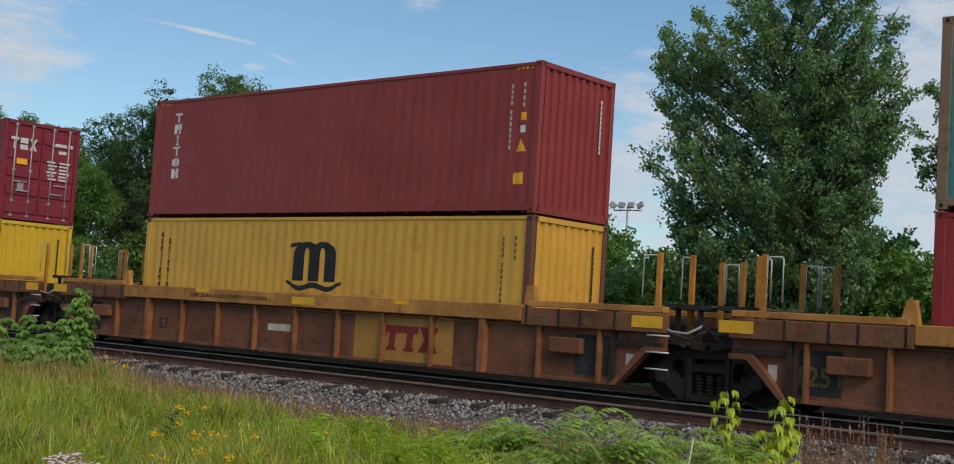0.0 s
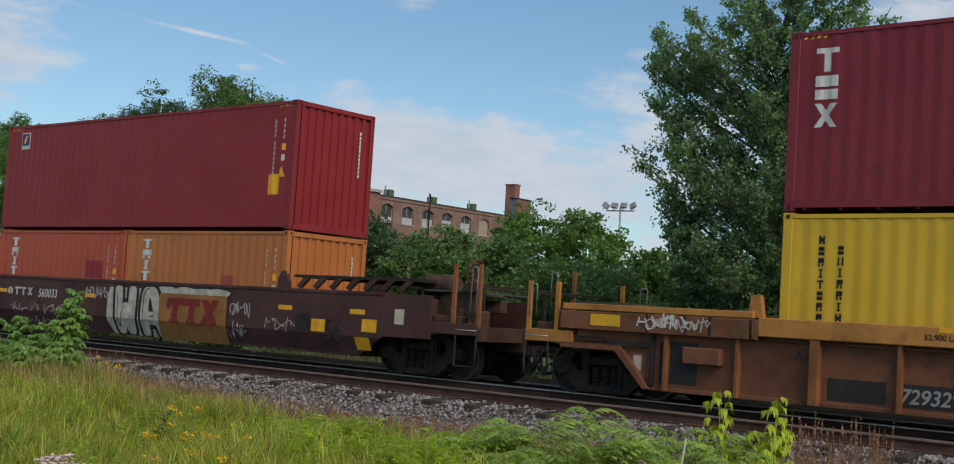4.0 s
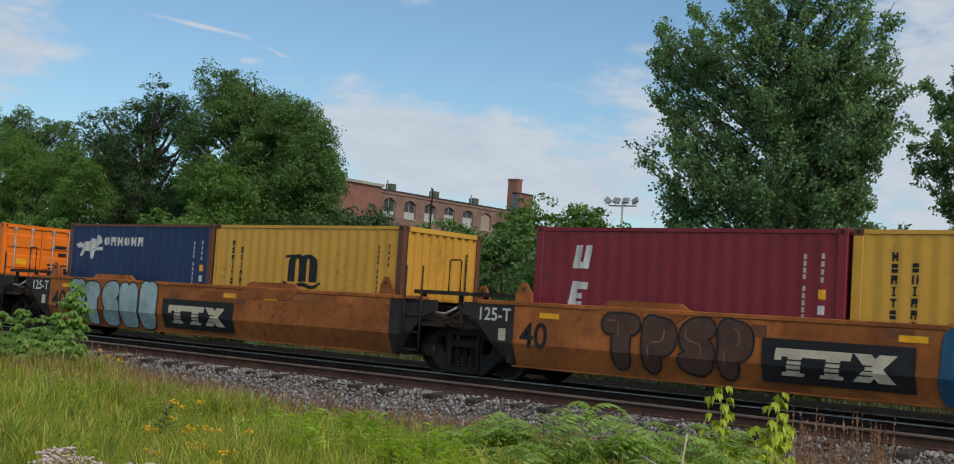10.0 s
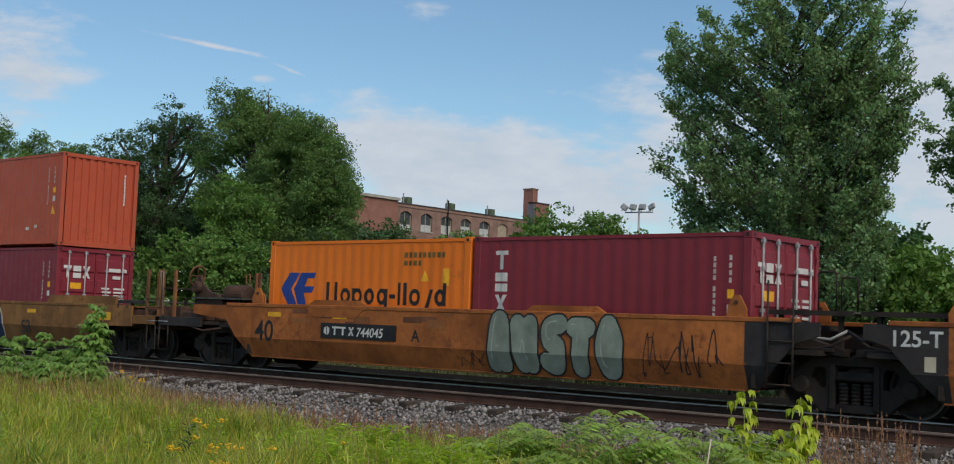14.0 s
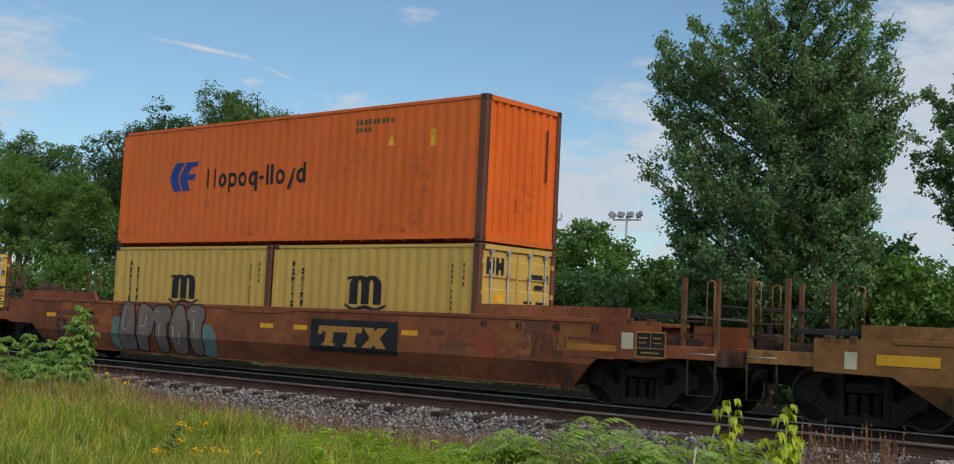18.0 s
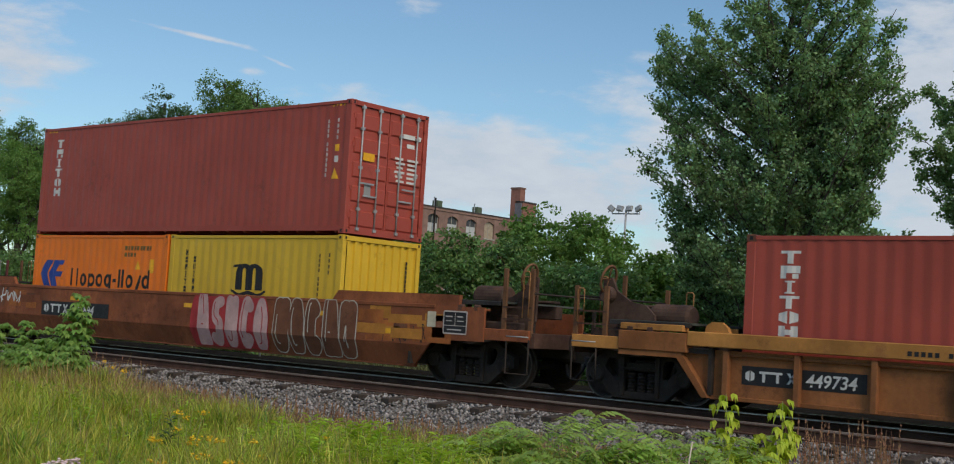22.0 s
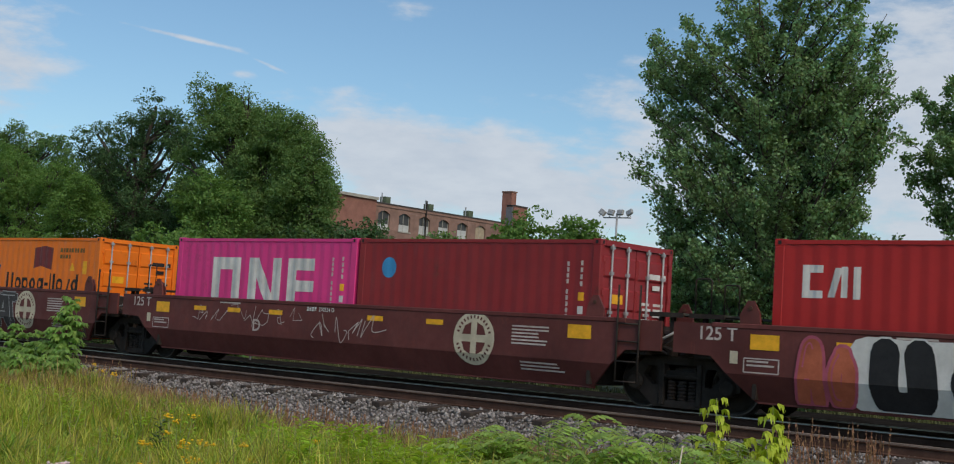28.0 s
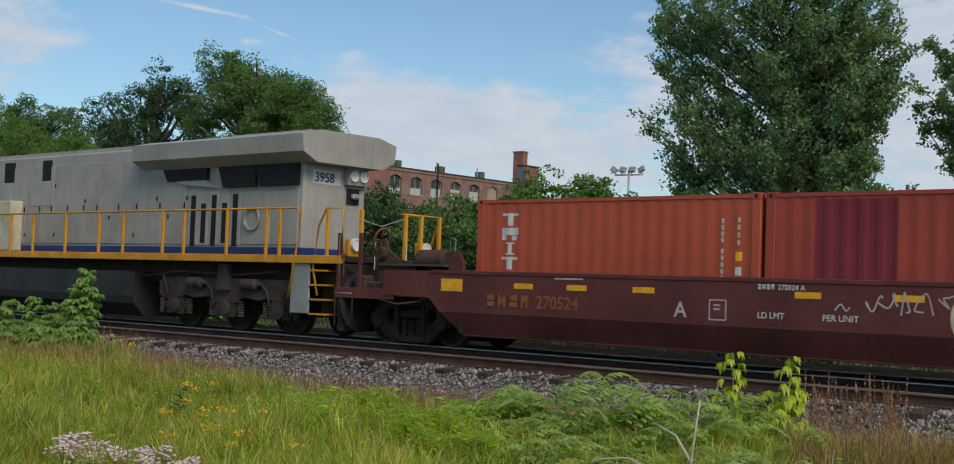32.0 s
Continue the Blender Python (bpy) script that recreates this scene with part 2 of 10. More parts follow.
def prism(bm, pts, y0, y1):
    """A plate: the outline pts in x and z, from y0 to y1."""
    a = [bm.verts.new((x, y0, z)) for x, z in pts]
    b = [bm.verts.new((x, y1, z)) for x, z in pts]
    n = len(pts)
    f1 = bm.faces.new(a)
    f2 = bm.faces.new(b[::-1])
    fs = [f1, f2] + [bm.faces.new((a[i], b[i], b[(i + 1) % n], a[(i + 1) % n])) for i in range(n)]
    bmesh.ops.recalc_face_normals(bm, faces=fs)
    return bm


def tube(bm, pts, r, n=8, r1=None, cap=True):
    """A round bar along the points pts, tapering from r to r1."""
    pts = [Vector(p) for p in pts]
    rings = []
    for i, p in enumerate(pts):
        d = (pts[min(i + 1, len(pts) - 1)] - pts[max(i - 1, 0)]).normalized()
        q = d.to_track_quat("Z", "Y")
        rad = r if r1 is None else r + (r1 - r) * i / (len(pts) - 1)
        rings.append([bm.verts.new(p + q @ Vector((rad * math.cos(2 * math.pi * k / n), rad * math.sin(2 * math.pi * k / n), 0))) for k in range(n)])
    for a_, b_ in zip(rings, rings[1:]):
        for k in range(n):
            f = bm.faces.new((a_[k], a_[(k + 1) % n], b_[(k + 1) % n], b_[k]))
            f.smooth = True
    if cap:
        bm.faces.new(rings[0][::-1])
        bm.faces.new(rings[-1])
    return bm


def lathe(bm, prof, n=24, axis="y", centre=(0, 0, 0)):
    """A turned body: prof is a list of (along, radius)."""
    rings = []
    for h, r in prof:
        ring = []
        for k in range(n):
            c, s = r * math.cos(2 * math.pi * k / n), r * math.sin(2 * math.pi * k / n)
            p = {"y": (c, h, s), "x": (h, c, s), "z": (c, s, h)}[axis]
            ring.append(bm.verts.new([p[i] + centre[i] for i in range(3)]))
        rings.append(ring)
    fs = []
    for a_, b_ in zip(rings, rings[1:]):
        for k in range(n):
            fs.append(bm.faces.new((a_[k], b_[k], b_[(k + 1) % n], a_[(k + 1) % n])))
    fs.append(bm.faces.new(rings[0]))
    fs.append(bm.faces.new(rings[-1][::-1]))
    bmesh.ops.recalc_face_normals(bm, faces=fs)
    return bm


def fast_mesh(name, verts, faces, mat):
    """A mesh from arrays: verts n x 3, faces m x 3 or m x 4."""
    verts, faces = np.asarray(verts, np.float32), np.asarray(faces, np.int32)
    k = faces.shape[1]
    me = bpy.data.meshes.new(name)
    me.vertices.add(len(verts))
    me.vertices.foreach_set("co", verts.ravel())
    me.loops.add(faces.size)
    me.loops.foreach_set("vertex_index", faces.ravel())
    me.polygons.add(len(faces))
    me.polygons.foreach_set("loop_start", np.arange(0, faces.size, k, dtype=np.int32))
    me.polygons.foreach_set("loop_total", np.full(len(faces), k, np.int32))
    me.update(calc_edges=True)
    me.materials.append(mat)
    return me


TEXTS = {}


def words(s, size, mat, parent, x, z, y, name="lettering", facing="y", width=None, slant=0.0):
    """Flat writing on a side that faces -y (or +x), its lower left corner at x, z."""
    key = (s, size, mat.name, width, slant)
    if key not in TEXTS:
        cu = bpy.data.curves.new("text", "FONT")
        cu.body, cu.size, cu.shear, cu.offset = s, size * 1.38, slant, size * 0.022
        tmp = new("text_tmp", cu)
        bpy.context.view_layer.update()
        me = bpy.data.meshes.new_from_object(tmp.evaluated_get(bpy.context.evaluated_depsgraph_get()))
        bpy.data.objects.remove(tmp)
        bpy.data.curves.remove(cu)
        xs = [v.co.x for v in me.vertices]
        lo, hi = min(xs), max(xs)
        k = (width / (hi - lo)) if width else 1.0
        for v in me.vertices:
            v.co.x = (v.co.x - lo) * k
        me.materials.clear()
        me.materials.append(mat)
        TEXTS[key] = me
    turn = pose(x, y, z, 90, 0, 0) if facing == "y" else pose(x, y, z, 90, 0, 90)
    return part(name, TEXTS[key], None, parent, at=turn)


# ---- ground and track ----
RIDERS = []      # (thing, its place along the train, its offset from the track's centre, its height)
RAIL_Z = 0.10    # the running rails stand this much above the datum
SPINNERS = []    # (wheelset, its truck's place along the train, its pose in the truck, its radius)


def ground_z(x, y):
    return -0.58 + 0.05 * math.sin(x * 0.35 + y * 0.2) + 0.03 * math.sin(x * 1.1 - y * 0.7)


def build_ground():
    soil = material("grassy_soil", (0.095, 0.105, 0.040), 0.95, 0.0, 0.5, 0.8, bump=0.6, bscale=8.0)
    ys = [-3000, -400, -60, -10, 0, 3, 6, 8, 10, 11, 12, 13, 14, 15, 16, 18, 20, 22, 24, 26, 28, 28.6, 32, 38, 46, 60, 90, 140, 260, 600, 3000]
    xs = [-3000, -900, -300, -160, -110] + list(range(-80, 21, 2)) + [40, 90, 300, 900, 3000]
    bm = bmesh.new()
    g = []
    for y in ys:
        row = []
        for x in xs:
            near = 1.0 if abs(x) < 120 and -12 < y < 60 else 0.0
            z = -0.58 + (ground_z(x, y) + 0.58) * near
            if 14.2 < y < 28.2:
                z = -0.85
            row.append(bm.verts.new((x, y, z)))
        g.append(row)
    for j in range(len(ys) - 1):
        for i in range(len(xs) - 1):
            f = bm.faces.new((g[j][i], g[j][i + 1], g[j + 1][i + 1], g[j + 1][i]))
            f.smooth = True
    tagged(part("ground", bm, soil, None), "rough grassy ground beside the railway", "ground", kind="structure")


def bed_z(y):
    """Height of the ballast bed across the track."""
    # past the track the flat top is lengthened to carry the painted under-train shade
    pts = [(13.6, -0.80), (14.6, -0.63), (15.6, -0.42), (16.5, -0.15), (17.4, -0.09), (26.6, -0.09), (27.2, -0.20), (28.4, -0.58), (29.0, -0.82)]
    for (a0, z0), (a1, z1) in zip(pts, pts[1:]):
        if a0 <= y <= a1:
            return z0 + (z1 - z0) * (y - a0) / (a1 - a0)
    return -0.82


STONE = material("ballast_stone", (0.265, 0.248, 0.238), 0.9, 0.0, 0.45, 6.0, island=0.6, bump=0.3)
BEDM = material("ballast_bed", (0.185, 0.166, 0.150), 0.95, 0.0, 0.55, 3.0, bump=1.0, bscale=18.0, spec=0.1)


# near-black, matt ballast: the shade under the train put into the colour
BED_SHADE = material("shade_darkened_ballast", (0.022, 0.020, 0.018), 1.0, 0.0, 0.5, 3.0, bump=1.0, bscale=18.0, spec=0.0)


def build_bed():
    bm = bmesh.new()
    ys = [13.6, 14.6, 15.2, 15.6, 16.1, 16.6, 17.4, 18.4, 19.74, 21.0, 23.0, 26.6, 27.2, 28.4, 29.0]
    xs = [-400, -200, -100] + [-70 + 0.8 * i for i in range(100)] + [40, 120, 300]
    rnd = random.Random(4)
    g = [[bm.verts.new((x, y + rnd.uniform(-0.1, 0.1), bed_z(y) + rnd.uniform(-0.02, 0.02) - 0.02)) for x in xs] for y in ys]
    for j in range(len(ys) - 1):
        for i in range(len(xs) - 1):
            # from the near rail outwards the faces take the painted shade colour
            bm.faces.new((g[j][i], g[j][i + 1], g[j + 1][i + 1], g[j + 1][i])).material_index = int(ys[j] > 17.3)
    bed = tagged(part("ballast_bed", bm, BEDM, None), "grey crushed stone railway ballast bed", "ballast", kind="structure")
    bed.data.materials.append(BED_SHADE)
    # loose stones
    r = np.random.RandomState(7)
    n = 44000
    x = r.uniform(-42, -3, n)
    y = r.uniform(14.2, 17.9, n)
    keep = (x > -2.1 * y) & (x < -0.25 * y)
    x, y = x[keep], y[keep]
    n = len(x)
    z = np.array([bed_z(v) for v in y])
    s = r.uniform(0.018, 0.040, n) * np.where(r.rand(n) < 0.08, 1.4, 1.0)
    octa = np.array([(1, 0, 0), (0, 1, 0), (-1, 0, 0), (0, -1, 0), (0, 0, 1), (0, 0, -1)], float)
    v = octa[None] * r.uniform(0.65, 1.3, (n, 6, 1)) + r.uniform(-0.3, 0.3, (n, 6, 3))
    ang = r.uniform(0, 6.28, n)
    c, sn = np.cos(ang), np.sin(ang)
    vx = v[:, :, 0] * c[:, None] - v[:, :, 1] * sn[:, None]
    vy = v[:, :, 0] * sn[:, None] + v[:, :, 1] * c[:, None]
    v = np.stack([vx, vy, v[:, :, 2] * 0.8], 2) * s[:, None, None]
    v += np.stack([x, y, z + s * 0.45], 1)[:, None]
    tri = np.array([(0, 1, 4), (1, 2, 4), (2, 3, 4), (3, 0, 4), (1, 0, 5), (2, 1, 5), (3, 2, 5), (0, 3, 5)])
    f = (tri[None] + 6 * np.arange(n)[:, None, None]).reshape(-1, 3)
    stones = part("ballast_stones", fast_mesh("ballast_stones", v.reshape(-1, 3), f, STONE), None, None)
    tagged(stones, "loose angular grey ballast stones on the bed", "ballast", kind="stuff")
    return bed


RAILP = [(-0.076, -0.18), (0.076, -0.18), (0.076, -0.168), (0.014, -0.150), (0.010, -0.055), (0.036, -0.040), (0.036, -0.004), (0.030, 0.0),
         (-0.030, 0.0), (-0.036, -0.004), (-0.036, -0.040), (-0.010, -0.055), (-0.014, -0.150), (-0.076, -0.168)]


def rail_mesh(top):
    bm = bmesh.new()
    prof = [(a_, b_) for a_, b_ in RAILP]
    ends = []
    for x in (-400.0, 300.0):
        ends.append([bm.verts.new((x, a_, b_)) for a_, b_ in prof])
    n = len(prof)
    fs = [bm.faces.new((ends[0][i], ends[1][i], ends[1][(i + 1) % n], ends[0][(i + 1) % n])) for i in range(n)]
    bmesh.ops.recalc_face_normals(bm, faces=fs)
    return bm


def build_track():
    track = tagged(new("railway_track"), "steel railway track on timber sleepers", "railway track", kind="structure")
    for y in (TC - 0.7555, TC + 0.7555):
        ob = part("rail", rail_mesh(0), RUSTY, track, "running rail with a polished head", at=(0, y, RAIL_Z))
        bm = bmesh.new()
        prof = [(-0.0375, -0.020), (-0.0365, -0.006), (-0.030, 0.002), (0.030, 0.002), (0.0365, -0.006), (0.0375, -0.020)]
        ra, rb = [[bm.verts.new((x, a_, b_)) for a_, b_ in prof] for x in (-400.0, 300.0)]
        for i in range(5):
            bm.faces.new((ra[i], rb[i], rb[i + 1], ra[i + 1]))
        part("rail_head", bm, BRIGHT, ob)
    wood = material("tarred_timber", (0.060, 0.046, 0.038), 0.9, 0.0, 0.5, 5.0, streak=0.5, streak_axis=1, bump=0.6, bscale=25.0)
    bm = bmesh.new()
    box(bm, -0.115, 0.115, -1.30, 1.30, -0.36, -0.178, 0.012)
    me = bpy.data.meshes.new("sleeper")
    bm.to_mesh(me)
    bm.free()
    me.materials.append(wood)
    rnd = random.Random(2)
    for i in range(96):
        part("sleeper", me, None, track, at=pose(-50.5 + 0.53 * i, TC + rnd.uniform(-0.06, 0.06), RAIL_Z + rnd.uniform(-0.008, 0.004), 0, 0, rnd.uniform(-1.2, 1.2)))
    # a spare rail laid out along the shoulder of the bed
    spare = part("spare_rail", rail_mesh(0), RUSTY, None, at=(0, 16.98, 0.09))
    tagged(spare, "rusty spare rail laid along the ballast shoulder", "rail")
    bm = bmesh.new()
    prof = [(-0.0375, -0.024), (-0.0368, -0.006), (-0.030, 0.002), (0.030, 0.002)]
    ra, rb = [[bm.verts.new((x, a_, b_)) for a_, b_ in prof] for x in (-400.0, 300.0)]
    for i in range(3):
        bm.faces.new((ra[i], rb[i], rb[i + 1], ra[i + 1]))
    part("rail_head", bm, WORN, spare)
    bm = bmesh.new()
    box(bm, -400, 300, -0.078, -0.060, -0.172, -0.163)
    part("rail_foot", bm, RUSTY, spare)
    bm = bmesh.new()
    box(bm, -0.11, 0.11, -0.42, 0.42, -0.10, 0.05, 0.012)
    me = bpy.data.meshes.new("timber_block")
    bm.to_mesh(me)
    bm.free()
    me.materials.append(wood)
    for i in range(38):
        x = -36 + 0.92 * i + rnd.uniform(-0.25, 0.25)
        tagged(part("timber_block", me, None, None, at=pose(x, 16.72 + rnd.uniform(-0.1, 0.08), -0.145, 3, 0, rnd.uniform(-6, 6))),
               "weathered timber block under the spare rail", "timber block", "timber blocks under the spare rail")


build_ground()
build_bed()
build_track()


# ---- shipping containers ----
CW = 2.438
PITCH = 0.278


def side_profile(L):
    """Break points along x and the depth of the corrugated side at each."""
    x0, x1 = -L / 2 + 0.17, L / 2 - 0.17
    n = int((x1 - x0) / PITCH)
    p = (x1 - x0) / n
    out = []
    for i in range(n):
        b = x0 + i * p
        out += [(b, 0.009), (b + p * 0.27, 0.009), (b + p * 0.5, 0.024), (b + p * 0.77, 0.024)]
    return out + [(x1, 0.009)]


CM = {}


def cmesh(key, mat, build):
    k = (key, mat.name)
    if k not in CM:
        bm = bmesh.new()
        build(bm)
        bm.normal_update()
        me = bpy.data.meshes.new(key[0])
        bm.to_mesh(me)
        bm.free()
        me.materials.append(mat)
        CM[k] = me
    return CM[k]


def sheet(bm, rows):
    """A sheet through rows of points."""
    vs = [[bm.verts.new(p) for p in row] for row in rows]
    for a_, b_ in zip(vs, vs[1:]):
        for i in range(len(a_) - 1):
            bm.faces.new((a_[i], a_[i + 1], b_[i + 1], b_[i]))


def decal(ob, L, mat, polys, name="marking", label="", lift=0.0):
    """Paint on the corrugated near side: convex outlines, x from the left end, z from the container's foot."""
    prof = side_profile(L)
    xs, ds = [p[0] for p in prof], [p[1] for p in prof]
    bm = bmesh.new()
    for k, poly in enumerate(polys):
        pts = [(x - L / 2, z) for x, z in poly]
        lo, hi = min(p[0] for p in pts), max(p[0] for p in pts)
        cuts = sorted({lo, hi, *[x for x in xs if lo < x < hi], *[p[0] for p in pts]})
        rows = []
        for x in cuts:
            zs = []
            for (ax, az), (bx, bz) in zip(pts, pts[1:] + pts[:1]):
                if min(ax, bx) - 1e-9 <= x <= max(ax, bx) + 1e-9:
                    if abs(ax - bx) < 1e-9:
                        zs += [az, bz]
                    else:
                        zs.append(az + (bz - az) * (x - ax) / (bx - ax))
            d = float(np.interp(x, xs, ds))
            rows.append((x, -CW / 2 + d - 0.003 - lift - 0.0005 * (k % 6), min(zs), max(zs)))
        for (xa, ya, a0, a1), (xb, yb, b0, b1) in zip(rows, rows[1:]):
            if xb - xa < 1e-6:
                continue
            v = [bm.verts.new(p) for p in ((xa, ya, a0), (xb, yb, b0), (xb, yb, b1), (xa, ya, a1))]
            bm.faces.new(v)
    bmesh.ops.remove_doubles(bm, verts=bm.verts, dist=1e-5)
    made = part(name, bm, mat, ob, label)
    if len(polys) > 1:
        made["kind"] = "stuff"
    return made


def rect(x, z, w, h, lean=0.0):
    return [(x, z), (x + w, z), (x + w + lean, z + h), (x + lean, z + h)]


def stack(x, ztop, n, w, h, pitch):
    return [rect(x, ztop - h - i * pitch, w, h) for i in range(n)]


def blob(x, z, w, h, n=10):
    return [(x + w / 2 + w / 2 * math.cos(2 * math.pi * k / n), z + h / 2 + h / 2 * math.sin(2 * math.pi * k / n)) for k in range(n)]


def container(label, L, H, mat, left, z0, doors=False, marks=(), trim=None, castm=None, group="containers on the train"):
    """left: the place of its left end along the train; z0: its foot above the rails."""
    u = left + L / 2
    ob = tagged(new("shipping_container"), label, "shipping container", group)
    RIDERS.append((ob, u, 0.0, z0))
    trim = trim or mat
    castm = castm or trim
    W = CW / 2
    t = 1 if L > 10 else 0

    def side(bm, s):
        pr = side_profile(L)
        sheet(bm, [[(x, s * (W - d), z) for x, d in pr] for z in (0.15, H - 0.09)])
        for f in bm.faces:
            f.smooth = True
        if s < 0:
            return
        bmesh.ops.reverse_faces(bm, faces=bm.faces)

    part("side_panel", cmesh(("side_panel", L, H, 0), mat, lambda bm: side(bm, -1)), None, ob)
    part("side_panel", cmesh(("side_panel", L, H, 1), mat, lambda bm: side(bm, 1)), None, ob)
    part("roof_panel", cmesh(("roof_panel", L, H), mat, lambda bm: sheet(
        bm, [[(x, y, H - 0.03 - 0.02 * (i % 2)) for i, x in enumerate(np.linspace(-L / 2 + 0.1, L / 2 - 0.1, int(L / 0.1)))] for y in (W - 0.05, -W + 0.05)])), None, ob)
    part("floor_frame", cmesh(("floor_frame", L), trim, lambda bm: [box(bm, -L / 2 + 0.1, L / 2 - 0.1, -W + 0.06, W - 0.06, 0.10, 0.15)]
                              + [box(bm, x, x + 0.05, -W + 0.06, W - 0.06, 0.02, 0.10) for x in np.linspace(-L / 2 + 0.3, L / 2 - 0.35, int(L / 0.6))]), None, ob)

    def bottom_rail(bm, s):
        box(bm, -L / 2 + 0.16, L / 2 - 0.16, min(s * W, s * (W - 0.05)), max(s * W, s * (W - 0.05)), 0.055, 0.17)

    def top_rail(bm, s):
        box(bm, -L / 2 + 0.16, L / 2 - 0.16, min(s * W, s * (W - 0.06)), max(s * W, s * (W - 0.06)), H - 0.085, H - 0.02)

    for s in (-1, 1):
        part("bottom_side_rail", cmesh(("bottom_side_rail", L, s), trim, lambda bm: bottom_rail(bm, s)), None, ob)
        part("top_side_rail", cmesh(("top_side_rail", L, H, s), trim, lambda bm: top_rail(bm, s)), None, ob)
    post = cmesh(("corner_post", H), trim, lambda bm: box(bm, -0.085, 0.085, -0.06, 0.06, 0.11, H - 0.11, 0.012))

    rusty_post = cmesh(("corner_post", H), castm, lambda bm: box(bm, -0.085, 0.085, -0.06, 0.06, 0.11, H - 0.11, 0.012))

    def cast(bm):
        box(bm, -0.089, 0.089, -0.081, 0.081, 0, 0.118, 0.008)

    casting = cmesh(("corner_casting",), castm, cast)
    hole = cmesh(("casting_hole",), BLACK, lambda bm: box(bm, -0.028, 0.028, -0.0865, -0.084, 0.03, 0.09))
    end_hole = cmesh(("end_casting_hole",), BLACK, lambda bm: box(bm, 0.0905, 0.0925, -0.025, 0.025, 0.03, 0.09))
    for sx in (-1, 1):
        for sy in (-1, 1):
            x, y = sx * (L / 2 - 0.089), sy * (W - 0.081)
            part("corner_post", rusty_post if sx > 0 and castm is not trim else post, None, ob, at=(sx * (L / 2 - 0.087), sy * (W - 0.061), 0))
            for z in (0, H - 0.118):
                c = part("corner_casting", casting, None, ob, at=(x, y, z))
                if sy < 0:
                    part("casting_hole", hole, None, c, at=(0, 0, 0))
                if sx > 0:
                    part("casting_hole", end_hole, None, c, at=(0, 0, 0))
    # ends
    e0 = L / 2

    for s in (-1, 1):
        xa, xb = sorted((s * e0, s * (e0 - 0.08)))
        part("end_header", cmesh(("end_header", L, H, s), trim, lambda bm: box(bm, xa, xb, -W + 0.16, W - 0.16, H - 0.11, H - 0.01)), None, ob)
        part("end_sill", cmesh(("end_sill", L, s), trim, lambda bm: box(bm, xa, xb, -W + 0.16, W - 0.16, 0.01, 0.16)), None, ob)

    def wall(bm, s):
        ys, n = [], 9
        p = (CW - 0.30) / n
        for i in range(n):
            b = -W + 0.15 + i * p
            ys += [(b, 0.02), (b + p * 0.40, 0.02), (b + p * 0.47, 0.068), (b + p * 0.93, 0.068)]
        ys.append((W - 0.15, 0.02))
        sheet(bm, [[(s * (e0 - d), y, z) for y, d in ys] for z in (0.14, H - 0.10)])
        if s < 0:
            bmesh.ops.reverse_faces(bm, faces=bm.faces)

    part("end_wall", cmesh(("end_wall", L, H, -1), mat, lambda bm: wall(bm, -1)), None, ob)
    if not doors:
        part("end_wall", cmesh(("end_wall", L, H, 1), mat, lambda bm: wall(bm, 1)), None, ob)
        part("number_column", cmesh(("number_column", L, H), MARKW.get(mat.name, WHITE), lambda bm: [
            box(bm, e0 - 0.018, e0 - 0.0165, W - 0.46, W - 0.41, H - 0.52 - i * 0.10, H - 0.44 - i * 0.10) for i in range(11 if H > 2.7 else 9)]), None, ob)["kind"] = "stuff"
    else:
        def leaf(bm, s):
            ya, yb = (-W + 0.13, -0.012) if s < 0 else (0.012, W - 0.13)
            box(bm, e0 - 0.075, e0 - 0.045, ya, yb, 0.15, H - 0.12)
            nb = 5 if H > 2.7 else 4
            hh = (H - 0.27) / nb
            for i in range(nb):
                z = 0.15 + i * hh
                a_ = [bm.verts.new((e0 - 0.045, y, zz)) for y, zz in ((ya + 0.03, z + 0.02), (yb - 0.03, z + 0.02), (yb - 0.03, z + hh * 0.72), (ya + 0.03, z + hh * 0.72))]
                b_ = [bm.verts.new((e0 - 0.012, y, zz)) for y, zz in ((ya + 0.05, z + 0.06), (yb - 0.05, z + 0.06), (yb - 0.05, z + hh * 0.66), (ya + 0.05, z + hh * 0.66))]
                bm.faces.new(b_)
                for k in range(4):
                    bm.faces.new((a_[k], a_[(k + 1) % 4], b_[(k + 1) % 4], b_[k]))

        def bars(bm, s, j):
            y = (-0.86, -0.34, 0.34, 0.86)[j]
            tube(bm, [(e0 + 0.012, y, 0.10), (e0 + 0.012, y, H - 0.08)], 0.020, 7)
            for z in (0.12, 0.55, H * 0.5, H - 0.6, H - 0.14):
                box(bm, e0 - 0.012, e0 + 0.036, y - 0.045, y + 0.045, z - 0.03, z + 0.03)
            hz = 0.85 if j in (1, 2) else 1.12
            d = 0.42 if j in (0, 2) else -0.42
            box(bm, e0 + 0.02, e0 + 0.04, min(y, y + d), max(y, y + d), hz - 0.018, hz + 0.018)

